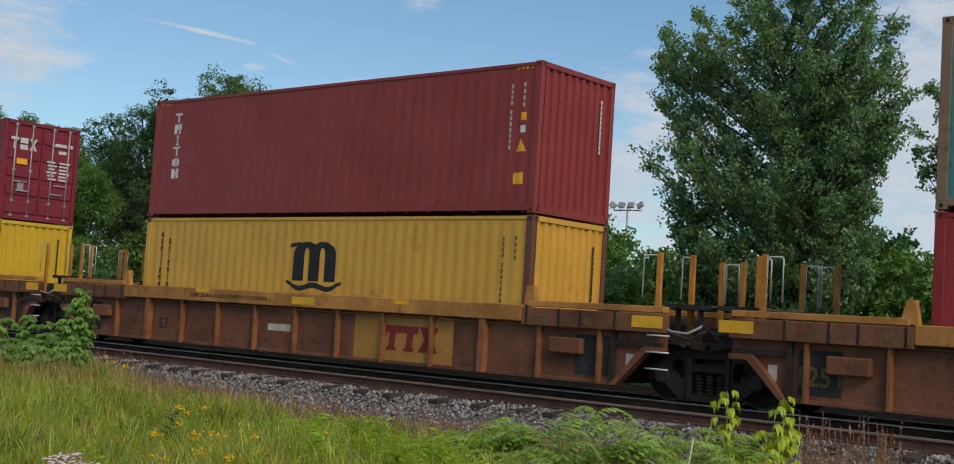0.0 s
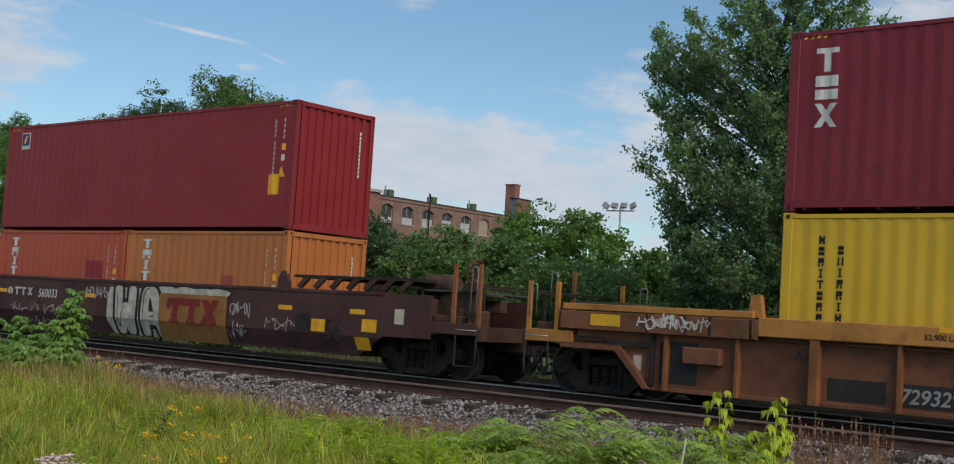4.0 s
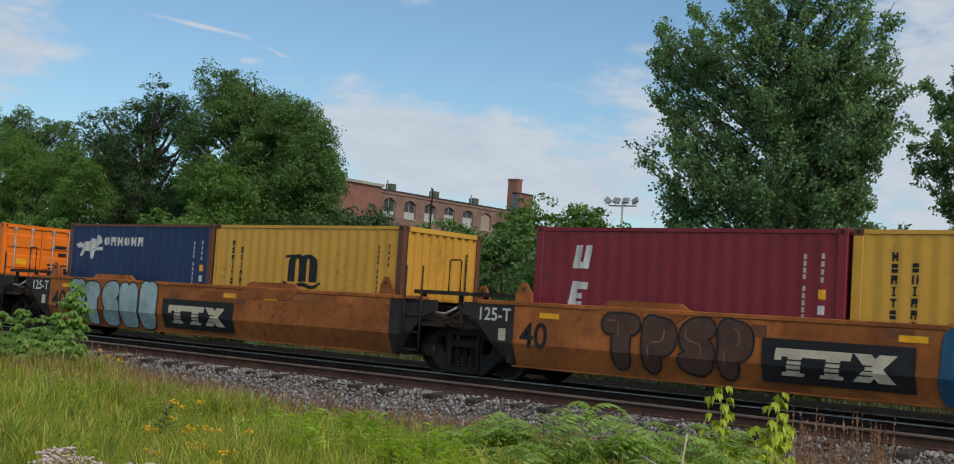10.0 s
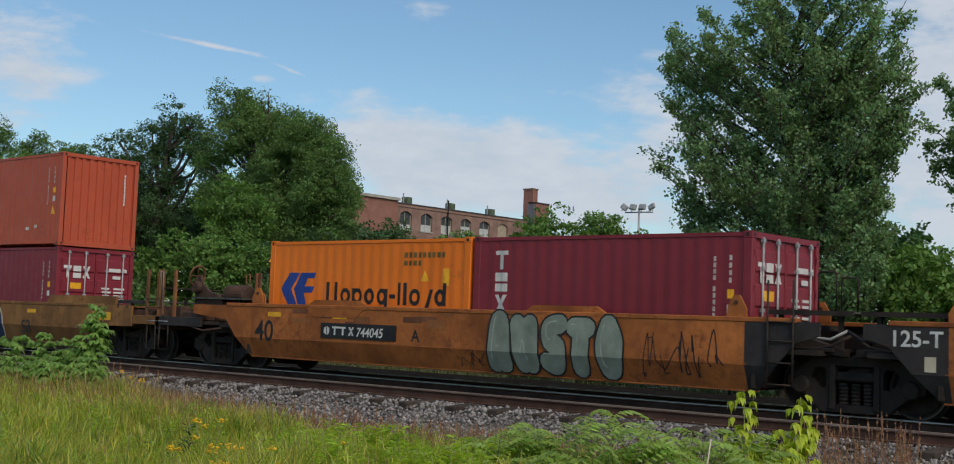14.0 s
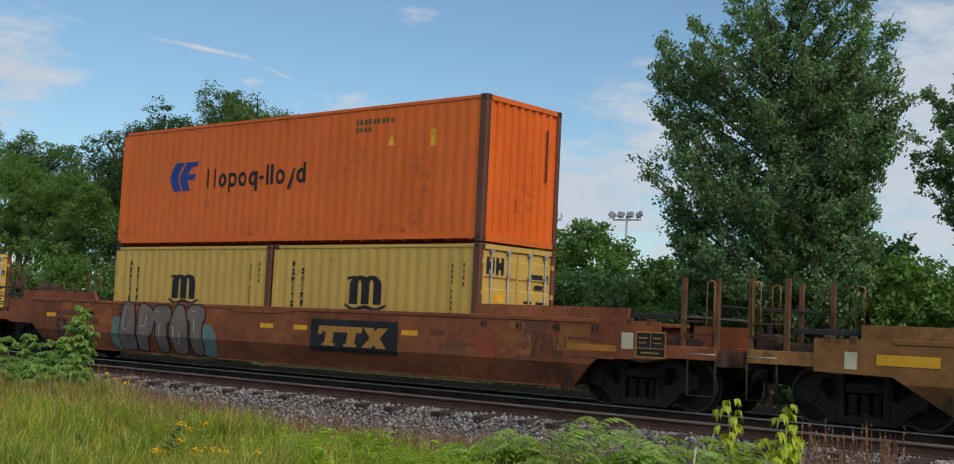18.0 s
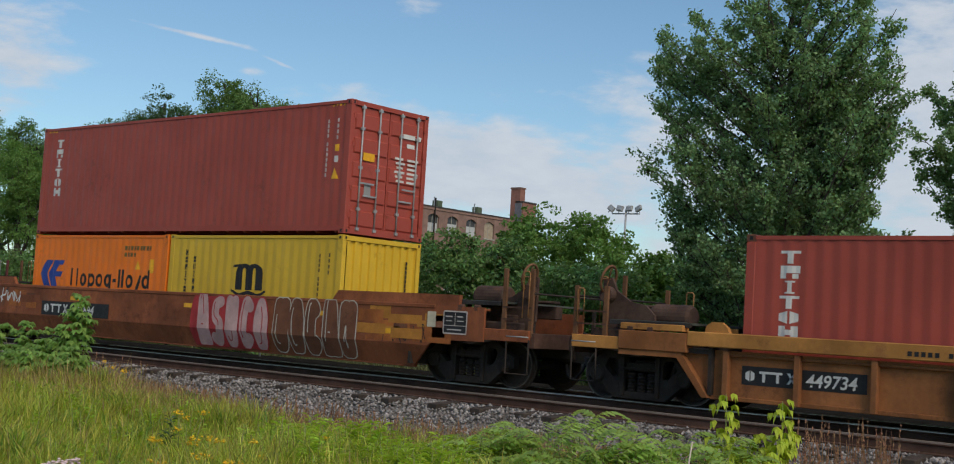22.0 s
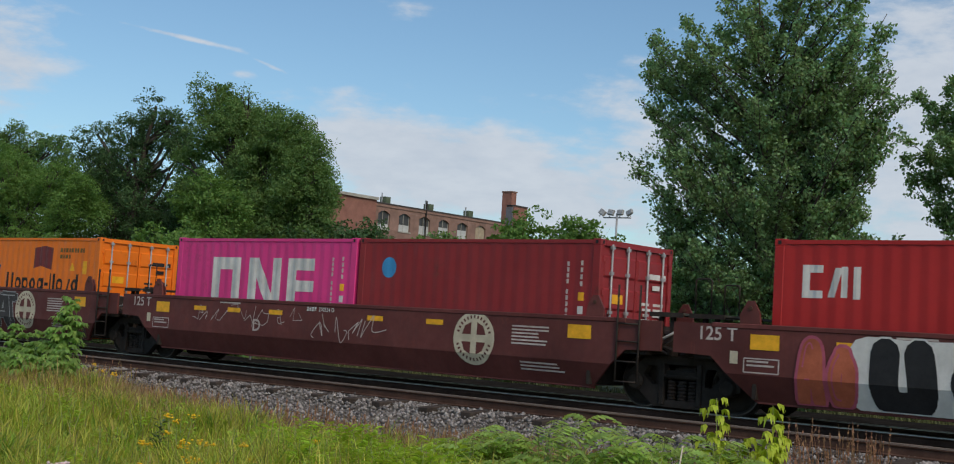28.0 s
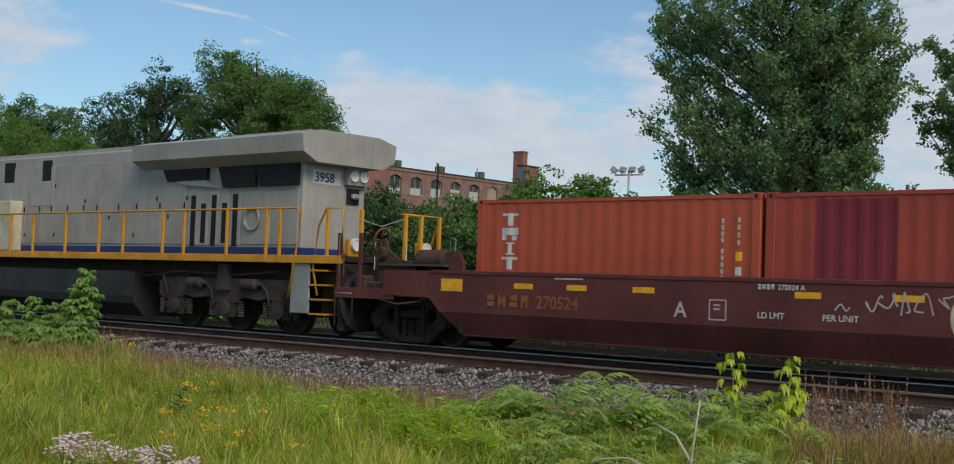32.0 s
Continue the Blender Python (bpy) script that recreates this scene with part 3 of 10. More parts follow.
        for s in (-1, 1):
            dr = part("door", cmesh(("door", L, H, s), mat, lambda bm: leaf(bm, s)), None, ob)
            for j in ((0, 1) if s < 0 else (2, 3)):
                part("locking_bar", cmesh(("locking_bar", L, H, j), GALV, lambda bm: bars(bm, s, j)), None, dr)
            y = s * (W - 0.11)
            for z in (0.35, 0.95, H - 1.0, H - 0.4):
                part("hinge", cmesh(("hinge", L, H, s, round(z, 2)), trim, lambda bm: box(bm, e0 - 0.03, e0 + 0.012, y - 0.03, y + 0.03, z, z + 0.10)), None, dr)
        part("door_notice", cmesh(("door_notice", L, H), REFL, lambda bm: box(bm, e0 - 0.0095, e0 - 0.006, -0.78, -0.44, H * 0.56, H * 0.56 + 0.17)), None, ob, "yellow caution notice")
        part("door_plate", cmesh(("door_plate", L, H), GREYP, lambda bm: box(bm, e0 - 0.0095, e0 - 0.006, -0.70, -0.50, H * 0.30, H * 0.30 + 0.26)), None, ob, "small grey data plate")
        if mat.name in DOORS:
            kinds, ink, zt_, hh = DOORS[mat.name]

            def emblem(bm):
                for i, kind in enumerate(kinds):
                    for poly in block_shape(kind, -1.0 + i * hh * 0.86, H - zt_, hh * 0.72, hh):
                        bm.faces.new([bm.verts.new((e0 - 0.0075 - 0.0003 * i, y_, z_)) for y_, z_ in poly])

            part("door_emblem", cmesh(("door_emblem", L, H), ink, emblem), None, ob, "plain letter-sized blocks on the door")["kind"] = "stuff"
        # small notices on the right-hand door
        part("door_lettering", cmesh(("door_lettering", L, H), MARKW.get(mat.name, WHITE), lambda bm: [
            box(bm, e0 - 0.0095, e0 - 0.008, 0.42, 0.80, H - 0.62, H - 0.52), box(bm, e0 - 0.0095, e0 - 0.008, 0.90, 1.0, H - 0.62, H - 0.52),
            box(bm, e0 - 0.0095, e0 - 0.008, 0.55, 0.80, H - 0.82, H - 0.73)] + [
            box(bm, e0 - 0.0095, e0 - 0.008, 0.20 + (i % 3) * 0.03, 0.46 + (i % 2) * 0.06, H - 1.12 - 0.10 * i, H - 1.07 - 0.10 * i) for i in range(6)] + [
            box(bm, e0 - 0.0095, e0 - 0.008, 0.60, 0.95 - (i % 3) * 0.04, H - 1.12 - 0.10 * i, H - 1.07 - 0.10 * i) for i in range(6)]), None, ob)["kind"] = "stuff"
    for m, polys, *lab in marks:
        if lab and "letter-sized" in lab[0] and isinstance(polys[0][0], list):
            for letter in polys:
                decal(ob, L, m, letter, "letter_block")
        else:
            decal(ob, L, m, polys, "marking", lab[0] if lab else "")
    return ob


MARKW, DOORS = {}, {}


def cpaint(name, rgb, rust=0.15, streak=0.25, **kw):
    return material(name, rgb, 0.5, 0.0, 0.13, 0.7, streak=streak * 0.5, rust=rust * 0.6, bump=0.10, blotch=0.02 + 0.7 * max(0.0, rust - 0.1), rustc=(0.13, 0.045, 0.022), spec=0.38, **kw)


P_TRI = cpaint("oxide_red_paint", (0.275, 0.040, 0.036))
P_TRI2 = cpaint("faded_brick_red_paint", (0.37, 0.066, 0.044), 0.2)
P_TEX = cpaint("maroon_paint", (0.225, 0.022, 0.036))
P_FLO = cpaint("dark_red_paint", (0.275, 0.022, 0.026))
P_ORB = cpaint("orange_brown_paint", (0.50, 0.17, 0.045), 0.2)
P_ORR = cpaint("orange_red_paint", (0.48, 0.088, 0.040), 0.2)
P_BRK = cpaint("brick_red_paint", (0.37, 0.060, 0.038), 0.2)
P_RED = cpaint("bright_red_paint", (0.44, 0.020, 0.020), 0.1)
P_YEL = cpaint("ochre_yellow_paint", (0.66, 0.362, 0.052), 0.12, 0.35)
P_YEL2 = cpaint("pale_yellow_paint", (0.65, 0.412, 0.092), 0.24, 0.35)
P_YEL3 = cpaint("clean_yellow_paint", (0.67, 0.430, 0.030), 0.05, 0.2)
P_ORG = cpaint("strong_orange_paint", (0.86, 0.195, 0.008), 0.08, 0.2)
P_ORG2 = cpaint("weathered_orange_paint", (0.80, 0.150, 0.014), 0.34, 0.30)
P_BLU = cpaint("mid_blue_paint", (0.020, 0.055, 0.17), 0.12)
P_BLU2 = cpaint("navy_container_paint", (0.014, 0.036, 0.115), 0.15)
P_MAG = cpaint("magenta_paint", (0.74, 0.045, 0.25), 0.05, 0.15)
P_TEAL = cpaint("faded_teal_paint", (0.055, 0.20, 0.18), 0.35, 0.4)
P_GOL = cpaint("dark_maroon_paint", (0.17, 0.026, 0.026), 0.2)
TANT = cpaint("rust_stained_tan_trim", (0.24, 0.155, 0.10), 0.6)
RUSTT = cpaint("rust_brown_trim", (0.15, 0.055, 0.030), 0.6)
GREYT = cpaint("grey_blue_door_paint", (0.22, 0.25, 0.30), 0.15)
MARKW.update({P_YEL.name: BLACK, P_YEL2.name: BLACK, P_YEL3.name: BLACK, P_ORG.name: BLACK, P_ORG2.name: BLACK})
DOORS.update({P_TEX.name: ("tex", WHITE, 0.84, 0.34), P_YEL.name: ("nn", BLACK, 0.60, 0.34), P_YEL2.name: ("nn", BLACK, 0.60, 0.34)})
DIMK = material("faded_black_paint", (0.16, 0.11, 0.035), 0.7, 0.0, 0.3, 4.0)
DIMW = material("faded_white_paint", (0.55, 0.48, 0.45), 0.7, 0.0, 0.3, 4.0)
FLAP = material("deep_blue_paint", (0.018, 0.055, 0.30), 0.5, 0.0, 0.2, 3.0)


def ids(L, H, m, warn=True):
    """The code columns and notices near the right end of a side."""
    x = L - 0.72
    n = 11 if H > 2.7 else 9
    out = [(m, stack(x, H - 0.42, 4, 0.050, 0.080, 0.105) + stack(x, H - 0.92, n - 4, 0.050, 0.082, 0.112), "column of small painted code marks"),
           (m, stack(x + 0.30, H - 0.40, 4, 0.050, 0.085, 0.125))]
    out.append((REFL, [rect(x + 0.27, H - 1.12, 0.12, 0.15)], "yellow notice"))
    out.append((WHITE, [rect(x + 0.27, H - 1.36, 0.11, 0.14)], "white notice"))
    if warn:
        out.append((REFL, [[(x + 0.18, H - 1.72), (x + 0.42, H - 1.72), (x + 0.30, H - 1.48)]], "yellow warning triangle"))
    return out


def lift_stripes(L, H):
    """Black and yellow stripes at the upper corners."""
    a_ = [rect(0.22 + 0.11 * i, H - 0.135, 0.05, 0.045, 0.03) for i in range(4)] + [rect(L - 0.62 + 0.11 * i, H - 0.135, 0.05, 0.045, 0.03) for i in range(4)]
    return [(REFL, a_, "slanted yellow stripes")]


def block_shape(kind, x, z, w, h):
    """A plain letter-sized shape in the box x, z, w, h: slabs, posts and solid bowls."""
    a, b = w * 0.30, h * 0.22
    if kind == "t":
        return [rect(x, z + h - b, w, b), rect(x + w / 2 - a / 2, z, a, h - b)]
    if kind == "i":
        return [rect(x + w / 2 - a / 2, z, a, h), rect(x + w * 0.15, z, w * 0.7, b * 0.6), rect(x + w * 0.15, z + h - b * 0.6, w * 0.7, b * 0.6)]
    if kind == "p":
        return [rect(x, z, a, h), rect(x + a, z + h * 0.42, w - a, h * 0.58), rect(x + w * 0.62, z, a, h * 0.36)]
    if kind == "o":
        return [[(x, z + h * 0.22), (x + w * 0.45, z), (x + w * 0.45, z + h), (x, z + h * 0.78)], [(x + w * 0.57, z), (x + w, z + h * 0.22), (x + w, z + h * 0.78), (x + w * 0.57, z + h)]]
    if kind == "n":
        return [rect(x, z, w * 0.36, h), rect(x + w * 0.36, z + h * 0.30, w * 0.28, h * 0.42), rect(x + w * 0.64, z, w * 0.36, h)]
    if kind == "e":
        return [rect(x, z, w, h * 0.42), rect(x, z + h * 0.54, w, h * 0.46)]
    if kind == "x":
        return [[(x, z), (x + a, z), (x + w, z + h), (x + w - a, z + h)], [(x, z + h), (x + a, z + h), (x + w, z), (x + w - a, z)]]
    if kind == "h":
        return [rect(x, z, a, h), rect(x + w - a, z, a, h)]
    return [rect(x, z, w, h)]


def col_blocks(m, x, ztop, hs, w):
    """A column of plain letter-sized blocks."""
    kinds = {3: "tex", 4: "tpit", 6: "tpiton"}[len(hs)]
    out, z = [], ztop
    for kind, h in zip(kinds, hs):
        q = w * (0.72 if kind == "i" and len(hs) > 3 else 1.0)
        out.append(block_shape(kind, x + (w - q) / 2, z - h, q, h))
        z -= h * 1.17
    return [(m, out, "white vertical row of plain letter-sized blocks")]


def small_column(x, ztop, kinds, w, h, pitch):
    return [p for i, k_ in enumerate(kinds) for p in block_shape(k_, x, ztop - h - i * pitch, w, h)]


def m_logo(x, z, w, m=BLACK):
    """A wide black three-legged emblem with round shoulders over a wavy foot, with two rounded tops below."""
    h = w * 0.56
    lw, pitch = w * 0.20, w * 0.285
    x0 = x + w * 0.115
    polys = [rect(x0 + pitch * i, z + h * 0.12, lw, h * 0.58) for i in range(3)]
    for i in range(2):
        cx, cz = x0 + pitch * i + (pitch + lw) / 2, z + h * 0.70
        ro, ri = (pitch + lw) / 2, (pitch - lw) / 2
        for k in range(8):
            a0, a1 = math.pi * k / 8, math.pi * (k + 1) / 8
            polys.append([(cx + ro * math.cos(a0), cz + h * 0.30 * math.sin(a0)), (cx + ro * math.cos(a1), cz + h * 0.30 * math.sin(a1)),
                          (cx + ri * math.cos(a1), cz + h * 0.16 * math.sin(a1)), (cx + ri * math.cos(a0), cz + h * 0.16 * math.sin(a0))])
    polys.append([(x0 - w * 0.09, z + h * 0.86), (x0 + lw * 0.6, z + h * 0.90), (x0 + lw * 0.6, z + h * 0.99), (x0 - w * 0.07, z + h * 0.95)])
    wave = lambda t: z + h * 0.06 + h * 0.07 * math.cos(4 * math.pi * t) * (0.5 + abs(t - 0.5))
    for k in range(16):
        t0, t1 = k / 16, (k + 1) / 16
        d0, d1 = [h * (0.12 - 0.05 * (2 * abs(t - 0.5)) ** 3) for t in (t0, t1)]
        polys.append([(x + w * t0, wave(t0) - d0), (x + w * t1, wave(t1) - d1), (x + w * t1, wave(t1)), (x + w * t0, wave(t0))])
    return [(m, polys + [blob(x + w * 0.16, z - h * 0.46, w * 0.32, h * 0.32, 14), blob(x + w * 0.54, z - h * 0.46, w * 0.34, h * 0.32, 14)], "black three-legged emblem over a wavy foot")]


def yellow_marks(L, H, x, w, z, m=BLACK):
    n1 = 10 if L > 10 else 8
    return m_logo(x, z, w) + [(m, small_column(0.62, H - 0.36, "nepitepponen"[:n1 + 2], 0.105, 0.135, 0.175) + small_column(0.94, H - 0.52, "ehippino"[:n1], 0.105, 0.135, 0.175), "two columns of small black blocks")] \
        + [(DIMK, p) for _, p, *_ in ids(L, H, DIMK, False)[:2]]


def orange_marks(L, H, x, z, s=1.0, words_x=None):
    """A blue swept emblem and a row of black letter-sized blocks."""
    b = [[(x + u * s, z + v * s) for u, v in poly] for poly in (
        [(0.0, 0.34), (0.22, 0.0), (0.52, 0.0), (0.34, 0.34)], [(0.0, 0.34), (0.34, 0.34), (0.60, 0.70), (0.26, 0.70)],
        [(0.42, 0.34), (0.56, 0.0), (0.84, 0.0), (0.72, 0.34)], [(0.42, 0.34), (0.72, 0.34), (0.96, 0.70), (0.66, 0.70)],
        [(0.70, 0.26), (1.02, 0.26), (1.09, 0.40), (0.74, 0.40)], [(0.86, 0.58), (1.08, 0.58), (1.14, 0.70), (0.92, 0.70)])]
    wx = words_x if words_x is not None else x + 1.50 * s
    z1 = z + 0.04 * s
    k = []
    t = 0.085 * s

    def bowl(cx, cz, rx, rz):
        ring = [(math.cos(0.6283 * j), math.sin(0.6283 * j)) for j in range(11)]
        return [[(cx + c0 * rx, cz + s0 * rz), (cx + c1 * rx, cz + s1 * rz), (cx + c1 * (rx - t), cz + s1 * (rz - t)), (cx + c0 * (rx - t), cz + s0 * (rz - t))] for (c0, s0), (c1, s1) in zip(ring, ring[1:])]

    q = wx
    for kind in "uopoq-lloyd":
        step = {"u": 0.44, "-": 0.24, "l": 0.17, "y": 0.33}.get(kind, 0.37) * s
        mid_x, mid_z = q + 0.15 * s, z1 + 0.165 * s
        if kind == "-":
            k.append(rect(q, z1 + 0.13 * s, 0.17 * s, t))
        elif kind == "u":
            k += [rect(q, z1, t, 0.46 * s), rect(q + 0.26 * s, z1, t, 0.46 * s)]
        elif kind == "l":
            k.append(rect(q, z1, t, 0.46 * s))
        elif kind == "y":
            k.append([(q + 0.20 * s, z1 + 0.33 * s), (q + 0.30 * s, z1 + 0.33 * s), (q + 0.13 * s, z1 - 0.13 * s), (q + 0.03 * s, z1 - 0.13 * s)])
        else:
            k += bowl(mid_x, mid_z, 0.155 * s, 0.175 * s)
            if kind != "o":
                k.append(rect(q if kind == "p" else q + 0.225 * s, z1 - (0.13 * s if kind in "pq" else 0), t, 0.46 * s))
        q += step
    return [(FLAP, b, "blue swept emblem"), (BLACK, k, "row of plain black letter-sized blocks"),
            (DIMK, [rect(L * 0.70 + i * 0.13, H - 0.40, 0.09, 0.11) for i in range(9)] + [rect(L * 0.70 + i * 0.13, H - 0.56, 0.09, 0.10) for i in range(4)]),
            (REFL, [[(L * 0.78, H - 0.88), (L * 0.78 + 0.22, H - 0.88), (L * 0.78 + 0.11, H - 0.66)], rect(L * 0.88, H - 0.96, 0.17, 0.34)], "yellow warning triangle and notice")]


def flag_mark(x, z):
    return [(WHITE, [rect(x, z, 0.42, 0.46)], "white-edged square emblem"), ]


def flag_fill(ob, L, x, z):
    decal(ob, L, NAVY, [rect(x + 0.03, z + 0.10, 0.36, 0.33)], "emblem", "navy blue square", 0.003)
    decal(ob, L, REFL, [[(x + 0.10, z + 0.16), (x + 0.17, z + 0.16), (x + 0.34, z + 0.38), (x + 0.16, z + 0.38)]], "emblem", "yellow swept shape", 0.006)


HC, STD = 2.896, 2.591
L40, L20 = 12.192, 6.058
Z1 = 0.42                       # floor of the wells above the rails
ZHC, ZSTD = Z1 + HC + 0.03, Z1 + STD + 0.03


def pair(c):
    """Left ends of two short containers round the centre c of a well."""
    return c - L20 - 0.04, c + 0.04


C0, C1, C2, C3 = -0.85, -20.63, -40.12, -64.13
U1, U2, U3, U4, U5 = -86.18, -101.95, -117.52, -133.08, -148.76
CF, CG, CH, CI = -169.99, -193.56, -215.2, -236.92
CB, CC, CD, CE, CA = -258.9, -274.28, -289.83, -305.3, -320.7


def forty(c):
    return c - L40 / 2


# three-unit car: tall pairs
container("faded teal forty-foot high container, rusty at the corners", L40, HC, P_TEAL, forty(C0) - 0.07, ZHC, trim=TANT, marks=ids(L40, HC, DIMW))
container("red forty-foot high container in the well", L40, HC, P_FLO, forty(C0) - 0.07, Z1, marks=ids(L40, HC, DIMW))
container("oxide red forty-foot high container stacked on a yellow one", L40, HC, P_TRI, forty(C1) , ZHC,
          marks=col_blocks(WHITE, 0.82, HC - 0.36, [0.235] * 6, 0.28) + ids(L40, HC, DIMW) + [(REFL, [rect(11.62, 0.55, 0.24, 0.22)], "yellow notice")] + lift_stripes(L40, HC))
container("ochre yellow forty-foot high container in the well", L40, HC, P_YEL, forty(C1), Z1, marks=yellow_marks(L40, HC, 5.35, 1.75, 1.36), trim=P_YEL, castm=RUSTT)
container("maroon forty-foot high container with doors, stacked on a yellow one", L40, HC, P_TEX, forty(C2), ZHC, True,
          marks=col_blocks(WHITE, 0.45, HC - 0.30, [0.38, 0.38, 0.38], 0.38) + ids(L40, HC, DIMW) + [(REFL, [rect(11.0, 0.95, 0.42, 0.26)], "yellow caution notice")] + lift_stripes(L40, HC))
container("ochre yellow forty-foot high container with striped corners", L40, HC, P_YEL3, forty(C2), Z1, marks=yellow_marks(L40, HC, 5.18, 1.72, 1.36) + lift_stripes(L40, HC), trim=P_YEL3)
# dark brown single car
k = container("dark red forty-foot high container stacked on two short ones", L40, HC, P_FLO, forty(C3), ZSTD,
              marks=flag_mark(0.72, 2.22) + ids(L40, HC, DIMW) + [(REFL, [rect(11.35, 0.78, 0.38, 0.46)], "yellow notice")] + lift_stripes(L40, HC))
flag_fill(k, L40, 0.72, 2.22)
a_, b_ = pair(C3)
container("orange red twenty-foot container in the well", L20, STD, P_ORR, a_, Z1, marks=col_blocks(WHITE, 0.66, STD - 0.22, [0.225] * 4, 0.40) + ids(L20, STD, DIMW, False) + [(P_FLO, [rect(4.35, 1.35, 0.8, 0.45)])])
container("orange brown twenty-foot container in the well", L20, STD, P_ORB, b_, Z1, marks=col_blocks(WHITE, 0.66, STD - 0.22, [0.225] * 4, 0.40) + ids(L20, STD, DIMW, False) + [(P_TRI2, [rect(3.8, 1.0, 0.45, 0.55)])])
# five-unit orange car


def ue(x, H):
    t = 0.16
    return [(WHITE, [rect(x + 0.06, H - 0.70, 0.15, 0.36, 0.06), rect(x + 0.28, H - 0.70, 0.13, 0.36, 0.06), rect(x + 0.06, H - 0.76, 0.34, 0.12, 0.02),
                     rect(x, H - 1.45, 0.14, 0.46, 0.08), rect(x + 0.12, H - 1.13, 0.28, 0.13, 0.02), rect(x + 0.08, H - 1.30, 0.22, 0.10), rect(x, H - 1.47, 0.30, 0.12)], "white slanted letter-sized blocks")]


a_, b_ = pair(U1)
container("faded red short container on the orange car", L20, STD, P_TRI2, a_, Z1, marks=ue(0.80, STD) + ids(L20, STD, DIMW, False))
container("blue twenty-foot container with grey doors", L20, STD, P_BLU, b_, Z1, True, trim=GREYT, castm=RUSTT,
          marks=[(P_RED, block_shape("o", 0.50, 2.06, 0.17, 0.15) + block_shape("e", 0.70, 2.06, 0.15, 0.15), "red letter-sized blocks"),
                 (WHITE, [p for i, k_ in enumerate("eonoo") for p in block_shape(k_, 0.90 + 0.19 * i, 2.06, 0.15, 0.15)], "white letter-sized blocks"),
                 (WHITE, [rect(4.75 + 0.09 * i, 2.02, 0.06, 0.09) for i in range(8)] + [rect(4.75, 1.85, 0.22, 0.09), rect(4.78, 1.66, 0.12, 0.14)]), (REFL, [rect(5.3, 1.2, 0.12, 0.13)])])
a_, b_ = pair(U2)
container("maroon twenty-foot container with white slanted marks", L20, STD, P_TEX, a_, Z1, marks=ue(0.80, STD) + ids(L20, STD, DIMW, False))
container("ochre yellow twenty-foot container with doors", L20, STD, P_YEL, b_, Z1, True, marks=yellow_marks(L20, STD, 2.40, 1.20, 1.26), castm=RUSTT)
a_, b_ = pair(U3)
horse = [[(0.30, 2.02), (0.55, 2.10), (0.62, 1.98), (0.48, 1.94)], blob(0.55, 1.86, 0.62, 0.26), blob(0.92, 1.92, 0.34, 0.28), [(1.12, 2.0), (1.30, 2.30), (1.44, 2.24), (1.52, 2.10), (1.42, 2.06), (1.24, 1.92)],
         [(1.16, 1.96), (1.52, 1.98), (1.56, 1.90), (1.2, 1.88)], [(0.96, 1.92), (1.20, 1.90), (1.14, 1.68), (1.06, 1.66)], [(0.62, 1.94), (0.80, 1.90), (0.62, 1.72), (0.54, 1.74)]]
container("navy blue twenty-foot container with a white leaping emblem", L20, STD, P_BLU2, a_, Z1, castm=RUSTT, trim=RUSTT,
          marks=[(WHITE, horse, "white leaping animal emblem"), (WHITE, [p for i, k_ in enumerate("opnonp") for p in block_shape(k_, 1.62 + i * 0.29, 2.02, 0.21, 0.22)],
                 "row of white letter-sized blocks")] + ids(L20, STD, DIMW, False))
container("ochre yellow twenty-foot container with a plain end wall", L20, STD, P_YEL, b_, Z1, marks=yellow_marks(L20, STD, 2.45, 1.22, 1.26), castm=RUSTT)
a_, b_ = pair(U4)
container("maroon short container with white letter-sized blocks", L20, STD, P_TEX, a_, Z1, marks=col_blocks(WHITE, 0.56, STD - 0.28, [0.36, 0.36, 0.36], 0.30) + ids(L20, STD, DIMW, False))
container("bright orange twenty-foot container with doors", L20, STD, P_ORG, b_, Z1, True, marks=orange_marks(L20, STD, 0.36, 1.18))
a_, b_ = pair(U5)
container("bright orange twenty-foot container with a plain end", L20, STD, P_ORG, a_, Z1, marks=orange_marks(L20, STD, 0.42, 1.18))
container("maroon twenty-foot container with doors", L20, STD, P_TEX, b_, Z1, True, marks=col_blocks(WHITE, 0.56, STD - 0.28, [0.36, 0.36, 0.36], 0.30) + ids(L20, STD, DIMW, False))
# single cars
container("orange red forty-foot container stacked on two short ones", L40, STD, P_ORR, forty(CF), ZSTD, marks=ids(L40, STD, DIMW) + [(WHITE, [rect(10.4, 0.45, 0.16, 0.08), rect(10.85, 0.50, 0.14, 0.09)])])
a_, b_ = pair(CF)
container("bright orange twenty-foot container in the well", L20, STD, P_ORG, a_, Z1, marks=orange_marks(L20, STD, 0.22, 1.12))
container("dusty maroon twenty-foot container with doors in the well", L20, STD, P_TEX, b_, Z1, True, marks=col_blocks(WHITE, 0.66, STD - 0.32, [0.36, 0.36, 0.36], 0.30) + ids(L20, STD, DIMW, False) + [(P_RED, [rect(1.35, 0.8, 0.95, 0.6)])])
container("rust-streaked orange forty-foot high container stacked on two yellow ones", L40, HC, P_ORG2, forty(CG), ZSTD, trim=P_ORG2, castm=RUSTT, marks=orange_marks(L40, HC, 2.02, 1.30, 1.0))
a_, b_ = pair(CG)
